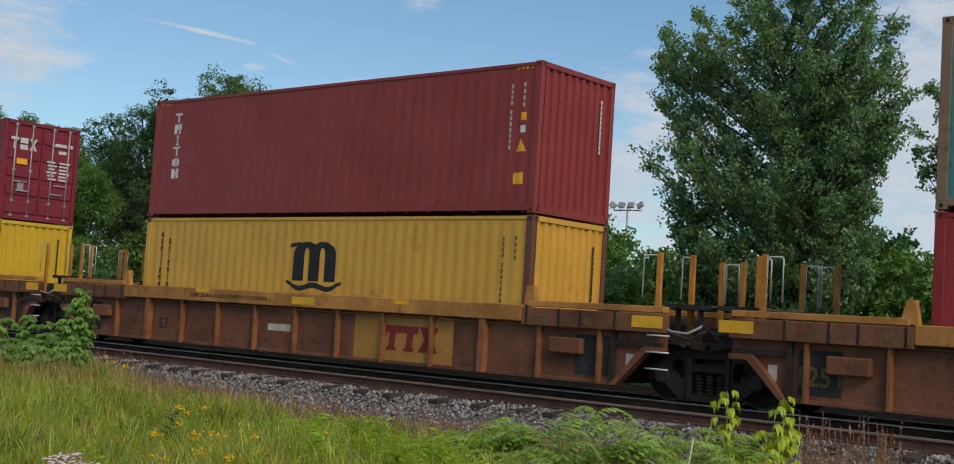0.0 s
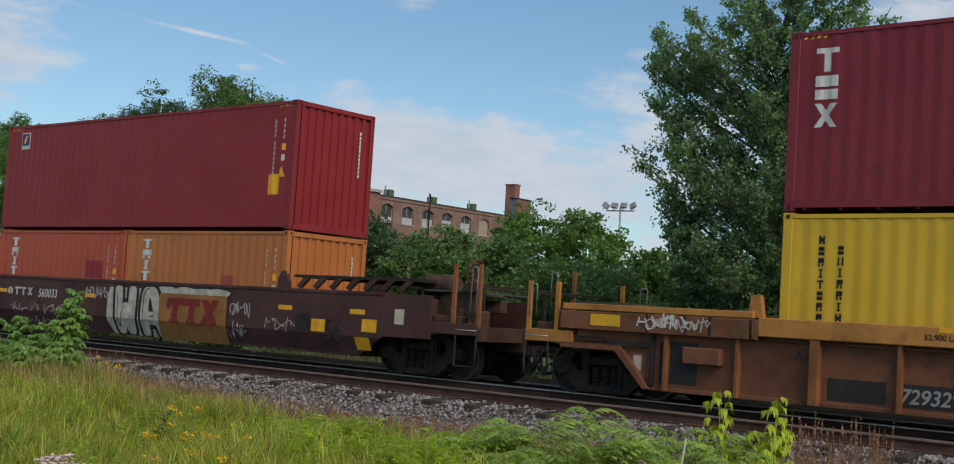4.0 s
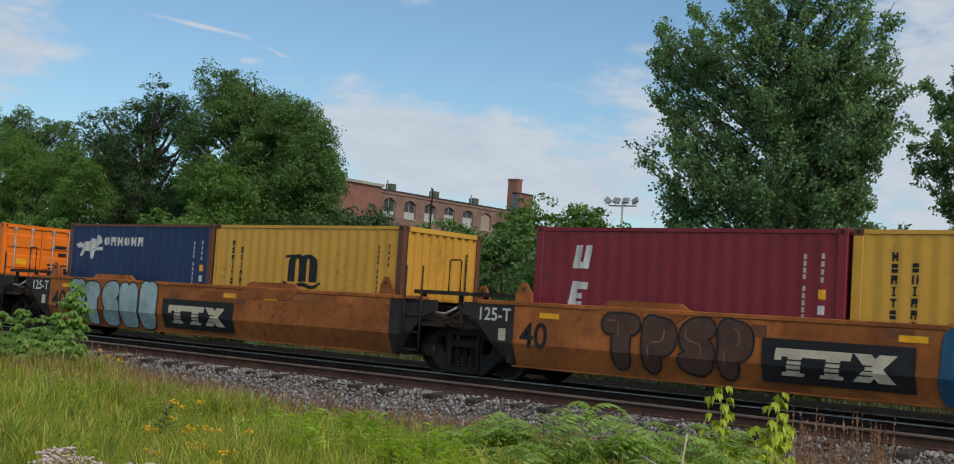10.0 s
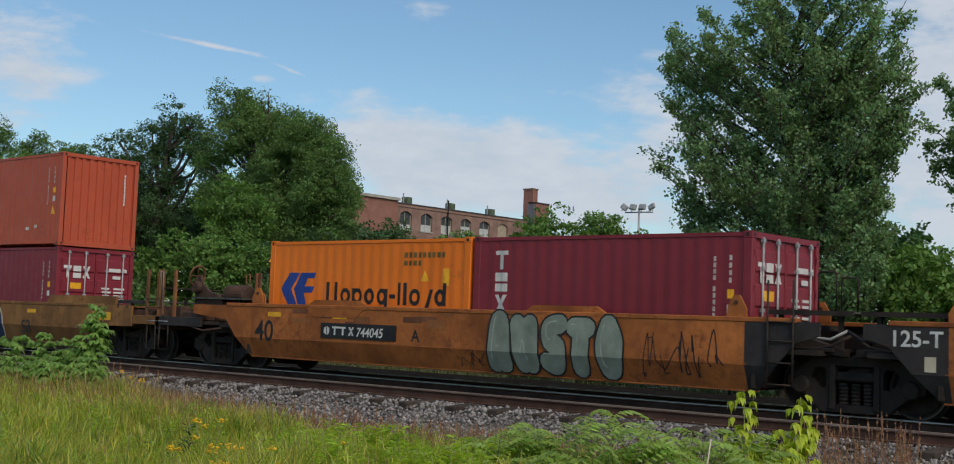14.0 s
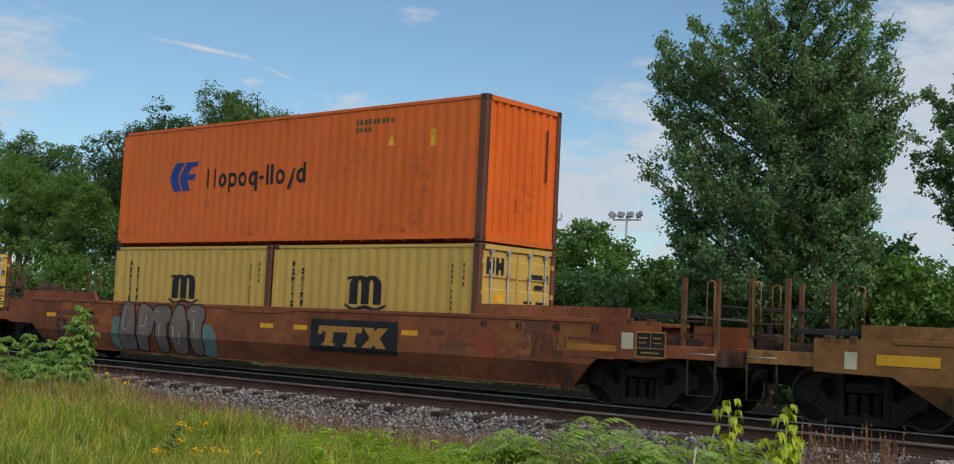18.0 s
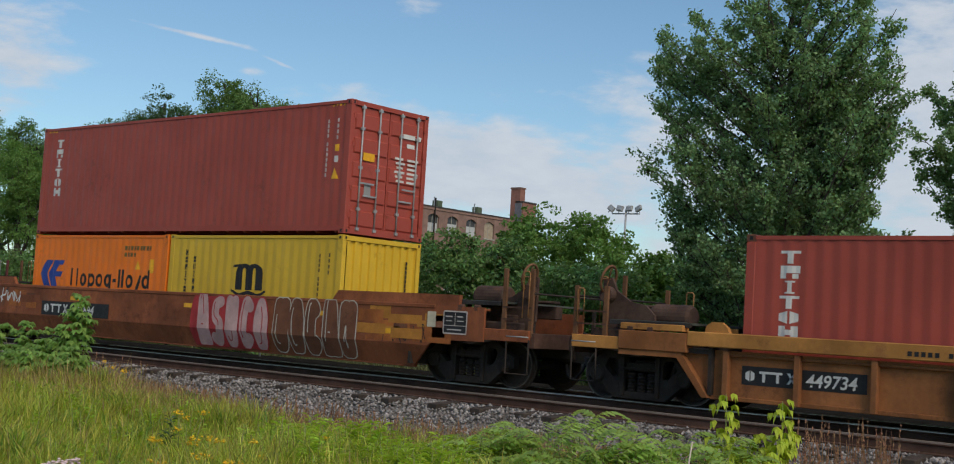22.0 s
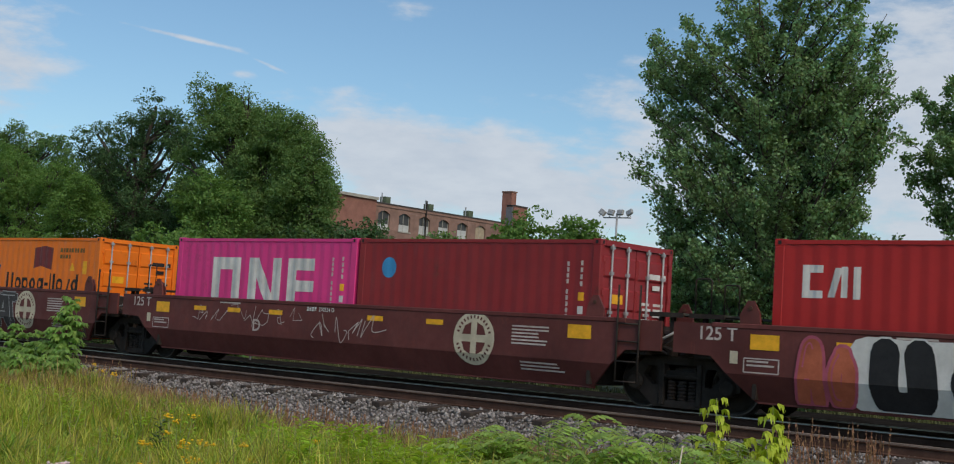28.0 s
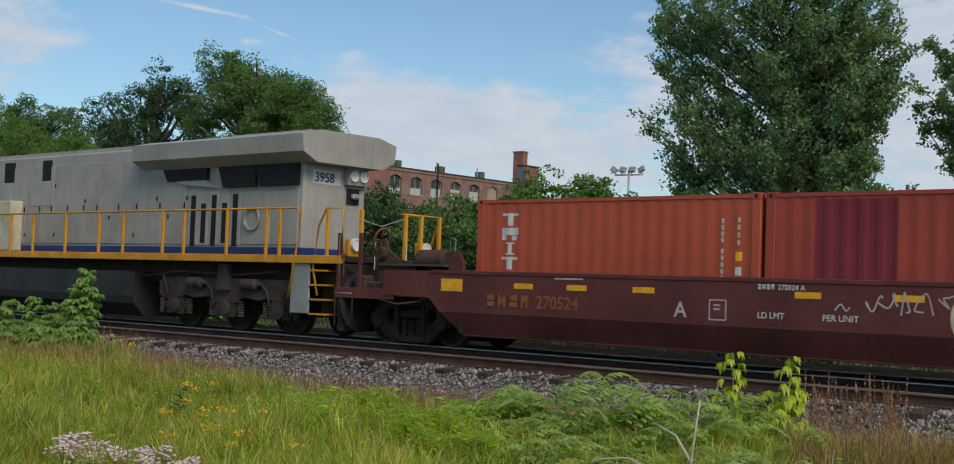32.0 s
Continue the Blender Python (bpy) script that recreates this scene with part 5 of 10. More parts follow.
def free_end(car, sx, mat, xd, zt, xe, post=None, brake=True, rails=GREYP, top=2.35):
    """Platform, brake gear, stanchions and steps over the end truck; xd: where the deep side ends, xe: the end sill."""
    post = post or mat
    rails = TANRAIL if post is POSTD else rails

    def bx(name, x0, x1, y0, y1, z0, z1, m=mat, bev=0.01):
        a, b = sorted((sx * x0, sx * x1))
        bm = bmesh.new()
        box(bm, a, b, y0, y1, z0, z1, bev)
        return part(name, bm, m, car)

    bx("end_platform", xd + 0.4, xe - 0.05, -1.50, 1.50, 1.06, 1.14, RUSTDK)
    bx("end_sill", xe - 0.12, xe, -1.52, 1.52, 0.90, 1.18, RUSTY)
    bx("side_stub", xd + 1.0, xe - 0.10, -1.58, -1.50, 1.0, 1.22, mat)
    bx("side_stub", xd + 1.0, xe - 0.10, 1.50, 1.58, 1.0, 1.22, mat)
    bx("centre_sill", xd - 0.3, xe, -0.28, 0.28, 0.72, 1.08, STEEL)
    near = -1.46 if post is POSTD else -1.1
    bx("walkway", xd + 0.1, xe - 0.85, near, 1.1, zt + 0.10, zt + 0.14, GRATE, 0.0)
    if post is POSTD:
        bx("walkway_edge", xd - 0.1, xe - 0.85, -1.52, -1.465, zt + 0.05, zt + 0.13, R_BK, 0.006)
        for x in (xd + 0.55, xd + 0.95):
            bx("hinge_lug", x, x + 0.16, -1.60, -1.50, zt - 0.10, zt + 0.05, RUSTY, 0.03)
        bx("end_ladder_rung", xe - 0.78, xe - 0.10, -1.53, -1.50, 1.40, 1.43, RUSTY, 0.0)
        bx("end_ladder_rung", xe - 0.78, xe - 0.10, -1.53, -1.50, 1.62, 1.65, RUSTY, 0.0)
    for x in (xd + 0.3, xe - 0.5):
        for y in (-1.0, 0.95):
            bx("walkway_bracket", x, x + 0.06, y, y + 0.06, 1.12, zt + 0.11, STEEL, 0.0)
    for x, y in ((xe - 0.75, -1.5), (xe - 0.12, -1.5), (xe - 0.12, 1.5)):
        post_bar(car, post, sx * x, y, 1.1, top if y < 0 else top + 0.08, 0.045)
    handrail(car, rails, sx * (xe - 0.16), -1.54, 1.45, top - 0.05, -sx * 0.14, "handrail", 0.012)
    handrail(car, rails, sx * (xe - 0.70), 1.50, 1.45, top + 0.05, sx * 0.16, "handrail", 0.012)
    bm = bmesh.new()
    tube(bm, [(sx * (xe - 0.08), -1.5, 1.9), (sx * (xe - 0.08), 1.5, 1.9)], 0.02, 6)
    part("crossbar", bm, STEEL, car)
    # steps under the corner
    bm = bmesh.new()
    xa, xb = sx * (xe - 0.62), sx * (xe - 0.10)
    tube(bm, [(xa, -1.56, 1.05), (xa, -1.56, 0.42), (xb, -1.56, 0.42), (xb, -1.56, 1.05)], 0.02, 6)
    part("corner_step", bm, STEEL, car)
    bm = bmesh.new()
    tube(bm, [(xa, -1.57, 1.10), (xb, -1.57, 1.10)], 0.016, 6)
    part("step_grip", bm, GALV, car)
    if brake:
        bm = bmesh.new()
        lathe(bm, [(0, 0.05), (0.0, 0.17), (0.06, 0.21), (0.74, 0.21), (0.80, 0.17), (0.80, 0.05)], 20, "x", (sx * (xd + 0.72) - 0.40, -0.70, zt + 0.24))
        part("air_reservoir", bm, RUSTDK, car)
        for x in (xd + 0.45, xd + 0.95):
            bx("reservoir_strap", x, x + 0.06, -0.97, -0.43, zt + 0.02, zt + 0.12, STEEL, 0.0)
        bm = bmesh.new()
        prism(bm, [(sx * (xd + a), z) for a, z in ((0.85, 1.15), (1.80, 1.15), (2.00, 1.40), (2.02, 2.22), (1.84, 2.26), (1.72, 2.02), (1.42, 1.84), (1.10, 1.78), (0.92, 1.62))], -1.02, -0.96)
        part("brake_stand", bm, RUSTDK, car)
        for x0, x1, z0, z1, yy in ((1.55, 2.15, 1.45, 1.70, -0.56), (0.95, 1.5, 1.5, 1.62, -0.9), (1.1, 2.2, 1.74, 1.80, -0.7), (1.25, 1.6, 1.20, 1.5, -1.15)):
            bx("brake_gear", xd + x0, xd + x1, yy, yy + 0.2, z0, z1, RUSTDK, 0.02)
        bm = bmesh.new()
        c = (sx * (xd + 1.87), -1.08, 2.22)
        pts = [(c[0] + 0.06 * math.sin(2 * math.pi * k / 16), c[1] + 0.22 * math.cos(2 * math.pi * k / 16), c[2] + 0.24 * math.sin(2 * math.pi * k / 16)) for k in range(17)]
        tube(bm, pts, 0.026, 6, cap=False)
        for k in range(4):
            tube(bm, [c, pts[k * 4]], 0.014, 5)
        part("brake_wheel", bm, POSTD, car)
        bm = bmesh.new()
        lathe(bm, [(-1.16, 0.05), (-1.16, 0.13), (-1.04, 0.15), (-0.96, 0.13), (-0.96, 0.05)], 14, "y", (sx * (xd + 1.87), 0, 1.95))
        part("gear_housing", bm, RUSTDK, car)
        bx("brake_cylinder", xd + 1.0, xd + 1.5, -0.9, -0.6, 1.15, 1.48, RUSTDK, 0.04)
    for x0, x1, z0, z1, yy in ((0.95, 1.9, 1.14, 1.36, -1.46), (2.0, 2.35, 1.14, 1.48, -1.40), (0.55, 0.9, 1.14, zt - 0.05, -1.2)):
        if xd + x1 < xe - 0.05:
            bx("end_box", xd + x0, xd + x1, yy, yy + 0.3, z0, z1, RUSTDK, 0.03)
    bm = bmesh.new()
    tube(bm, [(sx * (xd + 0.3), -1.5, 1.0), (sx * (xd + 0.9), -1.56, 0.92), (sx * (xd + 1.5), -1.54, 1.02), (sx * (xe - 0.3), -1.5, 1.24)], 0.022, 6)
    part("brake_pipe", bm, RUSTDK, car)
    coupler(car, sx, xe - 0.4, xe + 0.25)


def joint_end(car, sx, mat, xd, xj, zt, ladder=0.42):
    """The articulated end over a shared truck."""
    def bx(name, x0, x1, y0, y1, z0, z1, m=mat, bev=0.01):
        a, b = sorted((sx * x0, sx * x1))
        bm = bmesh.new()
        box(bm, a, b, y0, y1, z0, z1, bev)
        return part(name, bm, m, car)

    bx("joint_platform", xd + 0.2, xj - 0.25, -1.35, 1.35, 1.08, 1.14, STEEL)
    bx("centre_sill", xd - 0.2, xj - 0.05, -0.3, 0.3, 0.74, 1.10, STEEL)
    bx("walkway", xd + 0.1, xj - 0.06, -1.0, 1.0, zt + 0.12, zt + 0.155, GRATE, 0.0)
    bx("walkway_edge", xd + 0.1, xj - 0.06, -1.03, -1.0, zt + 0.08, zt + 0.16, STEEL, 0.0)
    for x in (xd + 0.25, xj - 0.35):
        bx("walkway_bracket", x, x + 0.07, -0.95, -0.88, 1.12, zt + 0.12, STEEL, 0.0)
    # the pipe that loops across the joint
    bm = bmesh.new()
    tube(bm, [(sx * (xd + 0.3), -1.30, 1.20), (sx * (xd + 0.7), -1.34, 1.05), (sx * (xj - 0.3), -1.28, 1.18), (sx * (xj - 0.02), -1.2, 1.34)], 0.028, 6)
    part("brake_pipe", bm, STEEL, car)
    # half of the articulated connector and its side bearing arm
    bm = bmesh.new()
    a, b, c, d = xd - 0.1, xj - 0.75, xj - 0.02, xj - 0.02
    pts = [(a, 1.02), (c, 0.98), (d, 1.24), (b, 1.40), (a, 1.46)]
    prism(bm, pts if sx > 0 else mirror(pts), -0.52, 0.52)
    part("connector_arm", bm, RUSTY, car)
    bm = bmesh.new()
    lathe(bm, [(0.92, 0.12), (0.92, 0.34), (1.0, 0.38), (1.12, 0.38), (1.18, 0.30), (1.18, 0.1)], 16, "z", (sx * (xj - 0.42), 0, 0))
    part("connector_boss", bm, STEEL, car)
    bm = bmesh.new()
    pts = [(xj - 0.95, 1.12), (xj - 0.1, 1.02), (xj - 0.1, 1.12), (xj - 0.75, 1.30), (xj - 0.95, 1.30)]
    prism(bm, pts if sx > 0 else mirror(pts), -1.28, -1.06)
    part("bearing_arm", bm, STEEL, car)
    bm = bmesh.new()
    tube(bm, [(sx * (xj - 0.9), -1.42, 1.44), (sx * (xj - 0.55), -1.45, 1.30), (sx * (xj - 0.25), -1.42, 1.28), (sx * (xj - 0.0), -1.36, 1.42)], 0.024, 6)
    part("air_hose", bm, GREYP if sx > 0 else BLACK, car)
    if ladder is not None:
        bm = bmesh.new()
        xa, xb = sx * (xd + ladder), sx * (xd + ladder + 0.44)
        for x in (xa, xb):
            tube(bm, [(x, -HWID - 0.03, 0.52), (x, -HWID - 0.03, 2.18)], 0.02, 6)
        for z in (0.54, 0.88, 1.22, 1.52):
            tube(bm, [(xa, -HWID - 0.03, z), (xb, -HWID - 0.03, z)], 0.016, 6)
        part("ladder", bm, STEEL, car)
        handrail(car, STEEL, sx * (xd + 0.95), -0.95, zt + 0.15, 2.35, sx * 0.30)
        handrail(car, STEEL, sx * (xd + 0.45), 0.95, zt + 0.15, 2.35, sx * 0.30)


def guides(car, mat, x, zt):
    """The hinged guide brackets on the well's corners."""
    for sx in (-1, 1):
        for y0, y1 in ((-HWID + 0.02, -HWID + 0.16), (HWID - 0.16, HWID - 0.02)):
            bm = bmesh.new()
            prism(bm, [(sx * (x - 0.20), zt), (sx * (x + 0.16), zt), (sx * (x + 0.17), zt + 0.14), (sx * (x + 0.04), zt + 0.37), (sx * (x - 0.07), zt + 0.37), (sx * (x - 0.17), zt + 0.20)], y0, y0 + 0.035)
            gb = part("guide_bracket", bm, mat, car)
            bm = bmesh.new()
            prism(bm, [(sx * (x - 0.15), zt), (sx * (x + 0.12), zt), (sx * (x + 0.10), zt + 0.14), (sx * (x + 0.0), zt + 0.31), (sx * (x - 0.13), zt + 0.18)], y1 - 0.035, y1)
            part("inner_plate", bm, mat, gb)
            bm = bmesh.new()
            tube(bm, [(sx * (x - 0.02), y0 - 0.02, zt + 0.25), (sx * (x - 0.02), y1 + 0.02, zt + 0.25)], 0.035, 8)
            part("hinge_pin", bm, RUSTY, gb)


def well_car(label, centre, mat, bot, xd, zb, zt, zd, ends, style="smooth", web=None, band=None, endmat=None, blackfrom=None, group="", post=None, brakes=(True, True), deep=None, reach=0.35, ladder=0.42):
    """One well unit. bot: half length of the deep part; xd: where the end slope tops out; ends: for left and right, ('free', x) or ('joint', x)."""
    car = tagged(new("well_car"), label, "railway car", group)
    RIDERS.append((car, centre, 0.0, 0.0))
    web = web or mat
    band = band or mat
    endmat = endmat or mat
    for sy in (-1, 1):
        y0, y1 = sorted((sy * HWID, sy * (HWID - 0.05)))
        el, er = [e[1] - (reach if style == "smooth" else 0.62) if e[0] == "joint" else xd + 1.25 for e in ends]
        if style == "smooth":
            cut = blackfrom
            if cut:
                bm = bmesh.new()
                prism(bm, [(-cut, zb), (cut, zb), (cut, zt), (-cut, zt)], y0, y1)
                sd = part("side_plate", lean_in(bm), mat, car)
                for s, xe, kind in ((-1, el, ends[0][0]), (1, er, ends[1][0])):
                    pts = [(cut, zb), (bot, zb), (xd, zd), (xe, zd + 0.12), (xe, zt - 0.04), (cut, zt - 0.04)]
                    bm = bmesh.new()
                    prism(bm, pts if s > 0 else mirror(pts), y0, y1)
                    part("end_plate", lean_in(bm), mat if kind == "free" else endmat, car)
            else:
                pts = [(-bot, zb), (bot, zb), (xd, zd), (er, zd + 0.02), (er, zt), (-el, zt), (-el, zd + 0.02), (-xd, zd)]
                bm = bmesh.new()
                prism(bm, pts, y0, y1)
                sd = part("side_plate", lean_in(bm), mat, car)
            bm = bmesh.new()
            yy = sorted((sy * (HWID + 0.015), sy * (HWID - 0.16)))
            box(bm, -xd, xd, yy[0], yy[1], zt - 0.06, zt + 0.02, 0.012)
            part("top_chord", bm, mat, car)
            bm = bmesh.new()
            off = (BEND_Z - zb) * 0.42
            yy = sorted((sy * (HWID + 0.006 - off), sy * (HWID - 0.14 - off)))
            box(bm, -bot + 0.02, bot - 0.02, yy[0], yy[1], zb - 0.02, zb + 0.05, 0.008)
            part("bottom_chord", bm, mat, car)
            bm = bmesh.new()
            box(bm, -bot + 0.1, bot - 0.1, *sorted((sy * (HWID + 0.004), sy * HWID)), 0.83, 0.842)
            part("weld_seam", bm, mat, car)
        else:
            yw = sorted((sy * (HWID - 0.15), sy * (HWID - 0.18)))
            bm = bmesh.new()
            prism(bm, [(-bot, zb), (bot, zb), (xd, zd), (er, zd), (er, zt - 0.28), (-el, zt - 0.28), (-el, zd), (-xd, zd)], yw[0], yw[1])
            part("web_plate", bm, web, car)
            bm = bmesh.new()
            yy = sorted((sy * (HWID + 0.01), sy * (HWID - 0.2)))
            box(bm, -deep, deep, yy[0], yy[1], zt - (0.30 if group else 0.24), zt, 0.015)
            part("top_band", bm, band, car)
            for s, xe in ((-1, el), (1, er)):
                a, b = sorted((s * (deep + 0.004), s * xe))
                bm = bmesh.new()
                box(bm, a, b, yy[0], yy[1], zt - 0.36, zt - 0.04, 0.012)
                part("end_band", bm, web, car)
                bm = bmesh.new()
                box(bm, *sorted((s * (deep + 0.1), s * (xe - 0.02))), yy[0] + 0.02, yy[1] + 0.02, zt - 0.02, zt + 0.09, 0.01)
                part("deck_box", bm, band, car)
                # the sloping flange at the end
                bm = bmesh.new()
                pts = [(bot - 0.02, zb), (bot + 0.10, zb), (xd + 0.10, zd), (xe, zd), (xe, zd + 0.09), (xd + 0.02, zd + 0.09)]
                prism(bm, pts if s > 0 else mirror(pts), *sorted((sy * (HWID - 0.02), sy * (HWID - 0.2))))
                part("end_flange", bm, web, car)
            bm = bmesh.new()
            box(bm, -bot, bot, *sorted((sy * (HWID - 0.12), sy * (HWID - 0.2))), zb - 0.02, zb + 0.05, 0.008)
            part("bottom_flange", bm, web, car)
            for zz in (zt - 0.35,):
                bm = bmesh.new()
                tube(bm, [(-bot + 0.2, sy * (HWID - 0.11), zz), (bot - 0.2, sy * (HWID - 0.11), zz)], 0.022, 6)
                part("side_pipe", bm, web, car)
            n = int(2 * bot / (1.32 if group else 1.29))
            for i in range(n + 1):
                x = -bot + 0.3 + (2 * bot - 0.6) * i / n
                bm = bmesh.new()
                wide = (0.075 if i in (2, n - 2) else 0.034) if group else 0.048
                box(bm, x - wide, x + wide, *sorted((sy * (HWID - 0.01 - 0.03 * (wide < 0.05)), sy * (HWID - 0.16))), zb - 0.01, zt - 0.29, 0.006)
                part("side_post", bm, POSTW, car)
    bm = bmesh.new()
    box(bm, -bot + 0.1, bot - 0.1, -HWID + 0.2, HWID - 0.2, zb + 0.02, Z1 - 0.005)
    part("well_floor", bm, STEEL, car)
    for s in (-1, 1):
        bm = bmesh.new()
        box(bm, *sorted((s * (bot - 0.05), s * (bot + 0.02))), -HWID + 0.06, HWID - 0.06, zb + 0.05, zt - 0.06)
        part("bulkhead", bm, STEEL, car)
        bm = bmesh.new()
        box(bm, *sorted((s * (bot + 0.02), s * (xd + 0.35))), -HWID + 0.08, HWID - 0.08, 1.02, 1.10)
        part("end_deck", bm, STEEL, car)
    for s, e, br in ((-1, ends[0], brakes[0]), (1, ends[1], brakes[1])):
        if e[0] == "joint":
            joint_end(car, s, endmat, xd if not blackfrom else blackfrom, e[1], zt, ladder=(ladder if s > 0 and style == "smooth" else None))
        else:
            free_end(car, s, endmat, xd, zt, e[1], post=post, brake=br, top=2.08 if style == "posts" else 2.35)
    return car


def jack_posts(car, xs, zt):
    for x, y, w in xs:
        post_bar(car, POSTY, x, y, zt - 0.5, zt + 1.02, 0.05, "stake")
        handrail(car, WHITE, x + (0.05 if w > 0 else -0.05), y, zt + 0.25, zt + 0.98, w, "grab_rail", 0.014)


# --- the yellow three-unit car with outside posts ---


def yellow_unit(centre, label, ends, letter):
    car = well_car(label, centre, R_YEL, 8.25, 8.85, 0.33, 1.62, 0.93, ends, "posts", web=R_WEB, band=R_YEL, group="units of the yellow three-unit well car", deep=6.25, post=POSTY, brakes=(False, False))
    for s in (-1, 1):
        side_mark(car, YELLOWM, [rect(s * 9.0 - 0.35 + (0 if s > 0 else -0.1), 1.34, 0.62, 0.20)], -HWID - 0.018, "reflector", "yellow painted panel")
        for i, (txt, off) in enumerate((("40/20", 6.42), ("45", 7.15), ("48", 7.62), ("53", 8.35))):
            words(txt, 0.15, DIMK, car, (off if s > 0 else -off - 0.30), 1.31, -HWID - 0.018)
            bm = bmesh.new()
            box(bm, *sorted((s * (off - 0.03), s * (off - 0.07))), -HWID - 0.018, -HWID - 0.008, 1.28, 1.58)
            part("seam", bm, BLACK, car)
        side_mark(car, R_BK, [rect(s * 7.75 - 0.36, 0.45, 0.72, 0.70)], -HWID + 0.146, "dark_panel", "dark painted panel on the web")
        side_mark(car, GREEN_W, [rect(s * 8.55 - 0.08, 0.62, 0.16, 0.26)], -HWID + 0.146, "notice", "small pale notice")
    if letter != "A":
        words("125T", 0.30, DIMK, car, -8.1, 0.60, -HWID + 0.140)
    words("53", 0.27, BLACK, car, -1.75 if letter == "A" else -4.95, 0.62, -HWID + 0.145)
    words(letter, 0.17, BLACK, car, -5.62, 0.98, -HWID - 0.012)
    words("52,900 LBS MAX GROSS WT FOR 20 FT CONTAINER", 0.085, BLACK, car, -3.6, 1.42, -HWID - 0.016, width=2.75)
    side_mark(car, REFL, [rect(-3.4, 1.53, 0.5, 0.08)], -HWID - 0.016, "reflector", "amber reflector strip")
    side_mark(car, YELLOWM, [rect(-0.05, 1.38, 0.72, 0.16)], -HWID - 0.016, "yellow_panel", "faded yellow panel")
    side_mark(car, REFL, [rect(3.0, 1.50, 0.42, 0.09)], -HWID - 0.016, "reflector", "amber reflector strip")
    side_mark(car, CREAM, [rect(-0.95, 0.78, 0.75, 0.15)], -HWID + 0.146, "notice", "pale notice panel")
    for s in (-1, 1):
        if ends[0 if s < 0 else 1][0] == "joint":
            jack_posts(car, [(s * 8.9, -1.2, -s * 0.28), (s * 9.25, -0.7, -s * 0.16), (s * 8.75, 1.2, s * 0.3), (s * 9.3, 1.0, -s * 0.3)], 1.62)
        bm = bmesh.new()
        prism(bm, [(s * 6.22, 1.62), (s * 6.50, 1.62), (s * 6.42, 1.98), (s * 6.28, 1.98)], -1.52, -1.40)
        part("guide_bracket", bm, R_YEL, car)
        bm = bmesh.new()
        box(bm, *sorted((s * 6.9, s * 7.6)), -HWID - 0.005, -HWID + 0.14, 0.80, 1.08, 0.02)
        part("side_box", bm, R_WEB, car)
    for i in range(3):
        # stepped grab irons by the end
        bm = bmesh.new()
        tube(bm, [(8.98, -HWID - 0.03, 1.22 - 0.28 * i), (9.42, -HWID - 0.03, 1.22 - 0.28 * i)], 0.015, 6)
        part("grab_iron", bm, WHITE, car)
    return car


k = yellow_unit(C0, "weathered yellow well car unit with outside posts", (("joint", 9.89), ("joint", 9.78)), "B")
k = yellow_unit(C1, "weathered yellow well car unit with a red emblem panel", (("joint", 9.745), ("joint", 9.89)), "C")
side_mark(k, TAN, [rect(1.78, 0.37, 2.72, 0.93)], -HWID + 0.147, "panel", "tan painted panel")
side_mark(k, REDL, slab_marks(2.62, 0.58, 1.50, 0.50), -HWID + 0.143, "lettering", "dull red block shapes")
k = yellow_unit(C2, "weathered yellow well car unit with dark number panel", (("free", 11.0), ("joint", 9.745)), "A")
side_mark(k, R_BK, [rect(-5.12, 0.42, 0.92, 0.34), rect(-4.05, 0.42, 1.20, 0.34)], -HWID + 0.146, "panel", "dark painted number panel")
words("729329", 0.22, GREYP, k, -3.98, 0.48, -HWID + 0.14, slant=0.2)
scribble(k, -8.5, -7.5, 1.34, 1.58, WHITE, 5, 7, 0.030, -HWID - 0.024)
scribble(k, -8.3, -7.2, 1.32, 1.55, DIMW, 6, 8, 0.022, -HWID - 0.026)

# --- the dark brown single car ---
k = well_car("dark brown smooth-sided well car with sprayed paintings", C3, R_DK, 8.75, 9.55, 0.44, 1.72, 0.86, (("free", 12.05), ("free", 12.05)), post=POSTW)
guides(k, R_DK, 6.45, 1.74)
for s in (-1, 1):
    bm = bmesh.new()
    box(bm, *sorted((s * 6.7, s * 10.3)), -1.5, 1.5, 1.98, 2.04)
    part("end_walkway", bm, STEEL, k)
    for i in range(7):
        bm = bmesh.new()
        prism(bm, [(s * (6.9 + 0.5 * i), 1.74), (s * (7.2 + 0.5 * i), 1.98), (s * (7.0 + 0.5 * i), 1.98), (s * (6.8 + 0.5 * i), 1.80)], -1.5, -1.44)
        part("walkway_gusset", bm, R_DK, k)
side_mark(k, DULLTAN, [rect(2.15, 0.40, 2.52, 1.08)], -HWID - 0.034, "panel", "tan painted panel")
side_mark(k, REDL, slab_marks(2.46, 0.80, 1.95, 0.58),
          -HWID - 0.038, "lettering", "dull red block shapes")
side_mark(k, BLACK, [lumpy(x - 0.04, 1.34, 0.98, 0.33, random.Random(19 + i), 24, 0.10, 2.4) for i, x in enumerate((1.9, 2.55, 3.2, 3.8))], -HWID - 0.012, "graffiti_outline", "black edge of a white cloud")
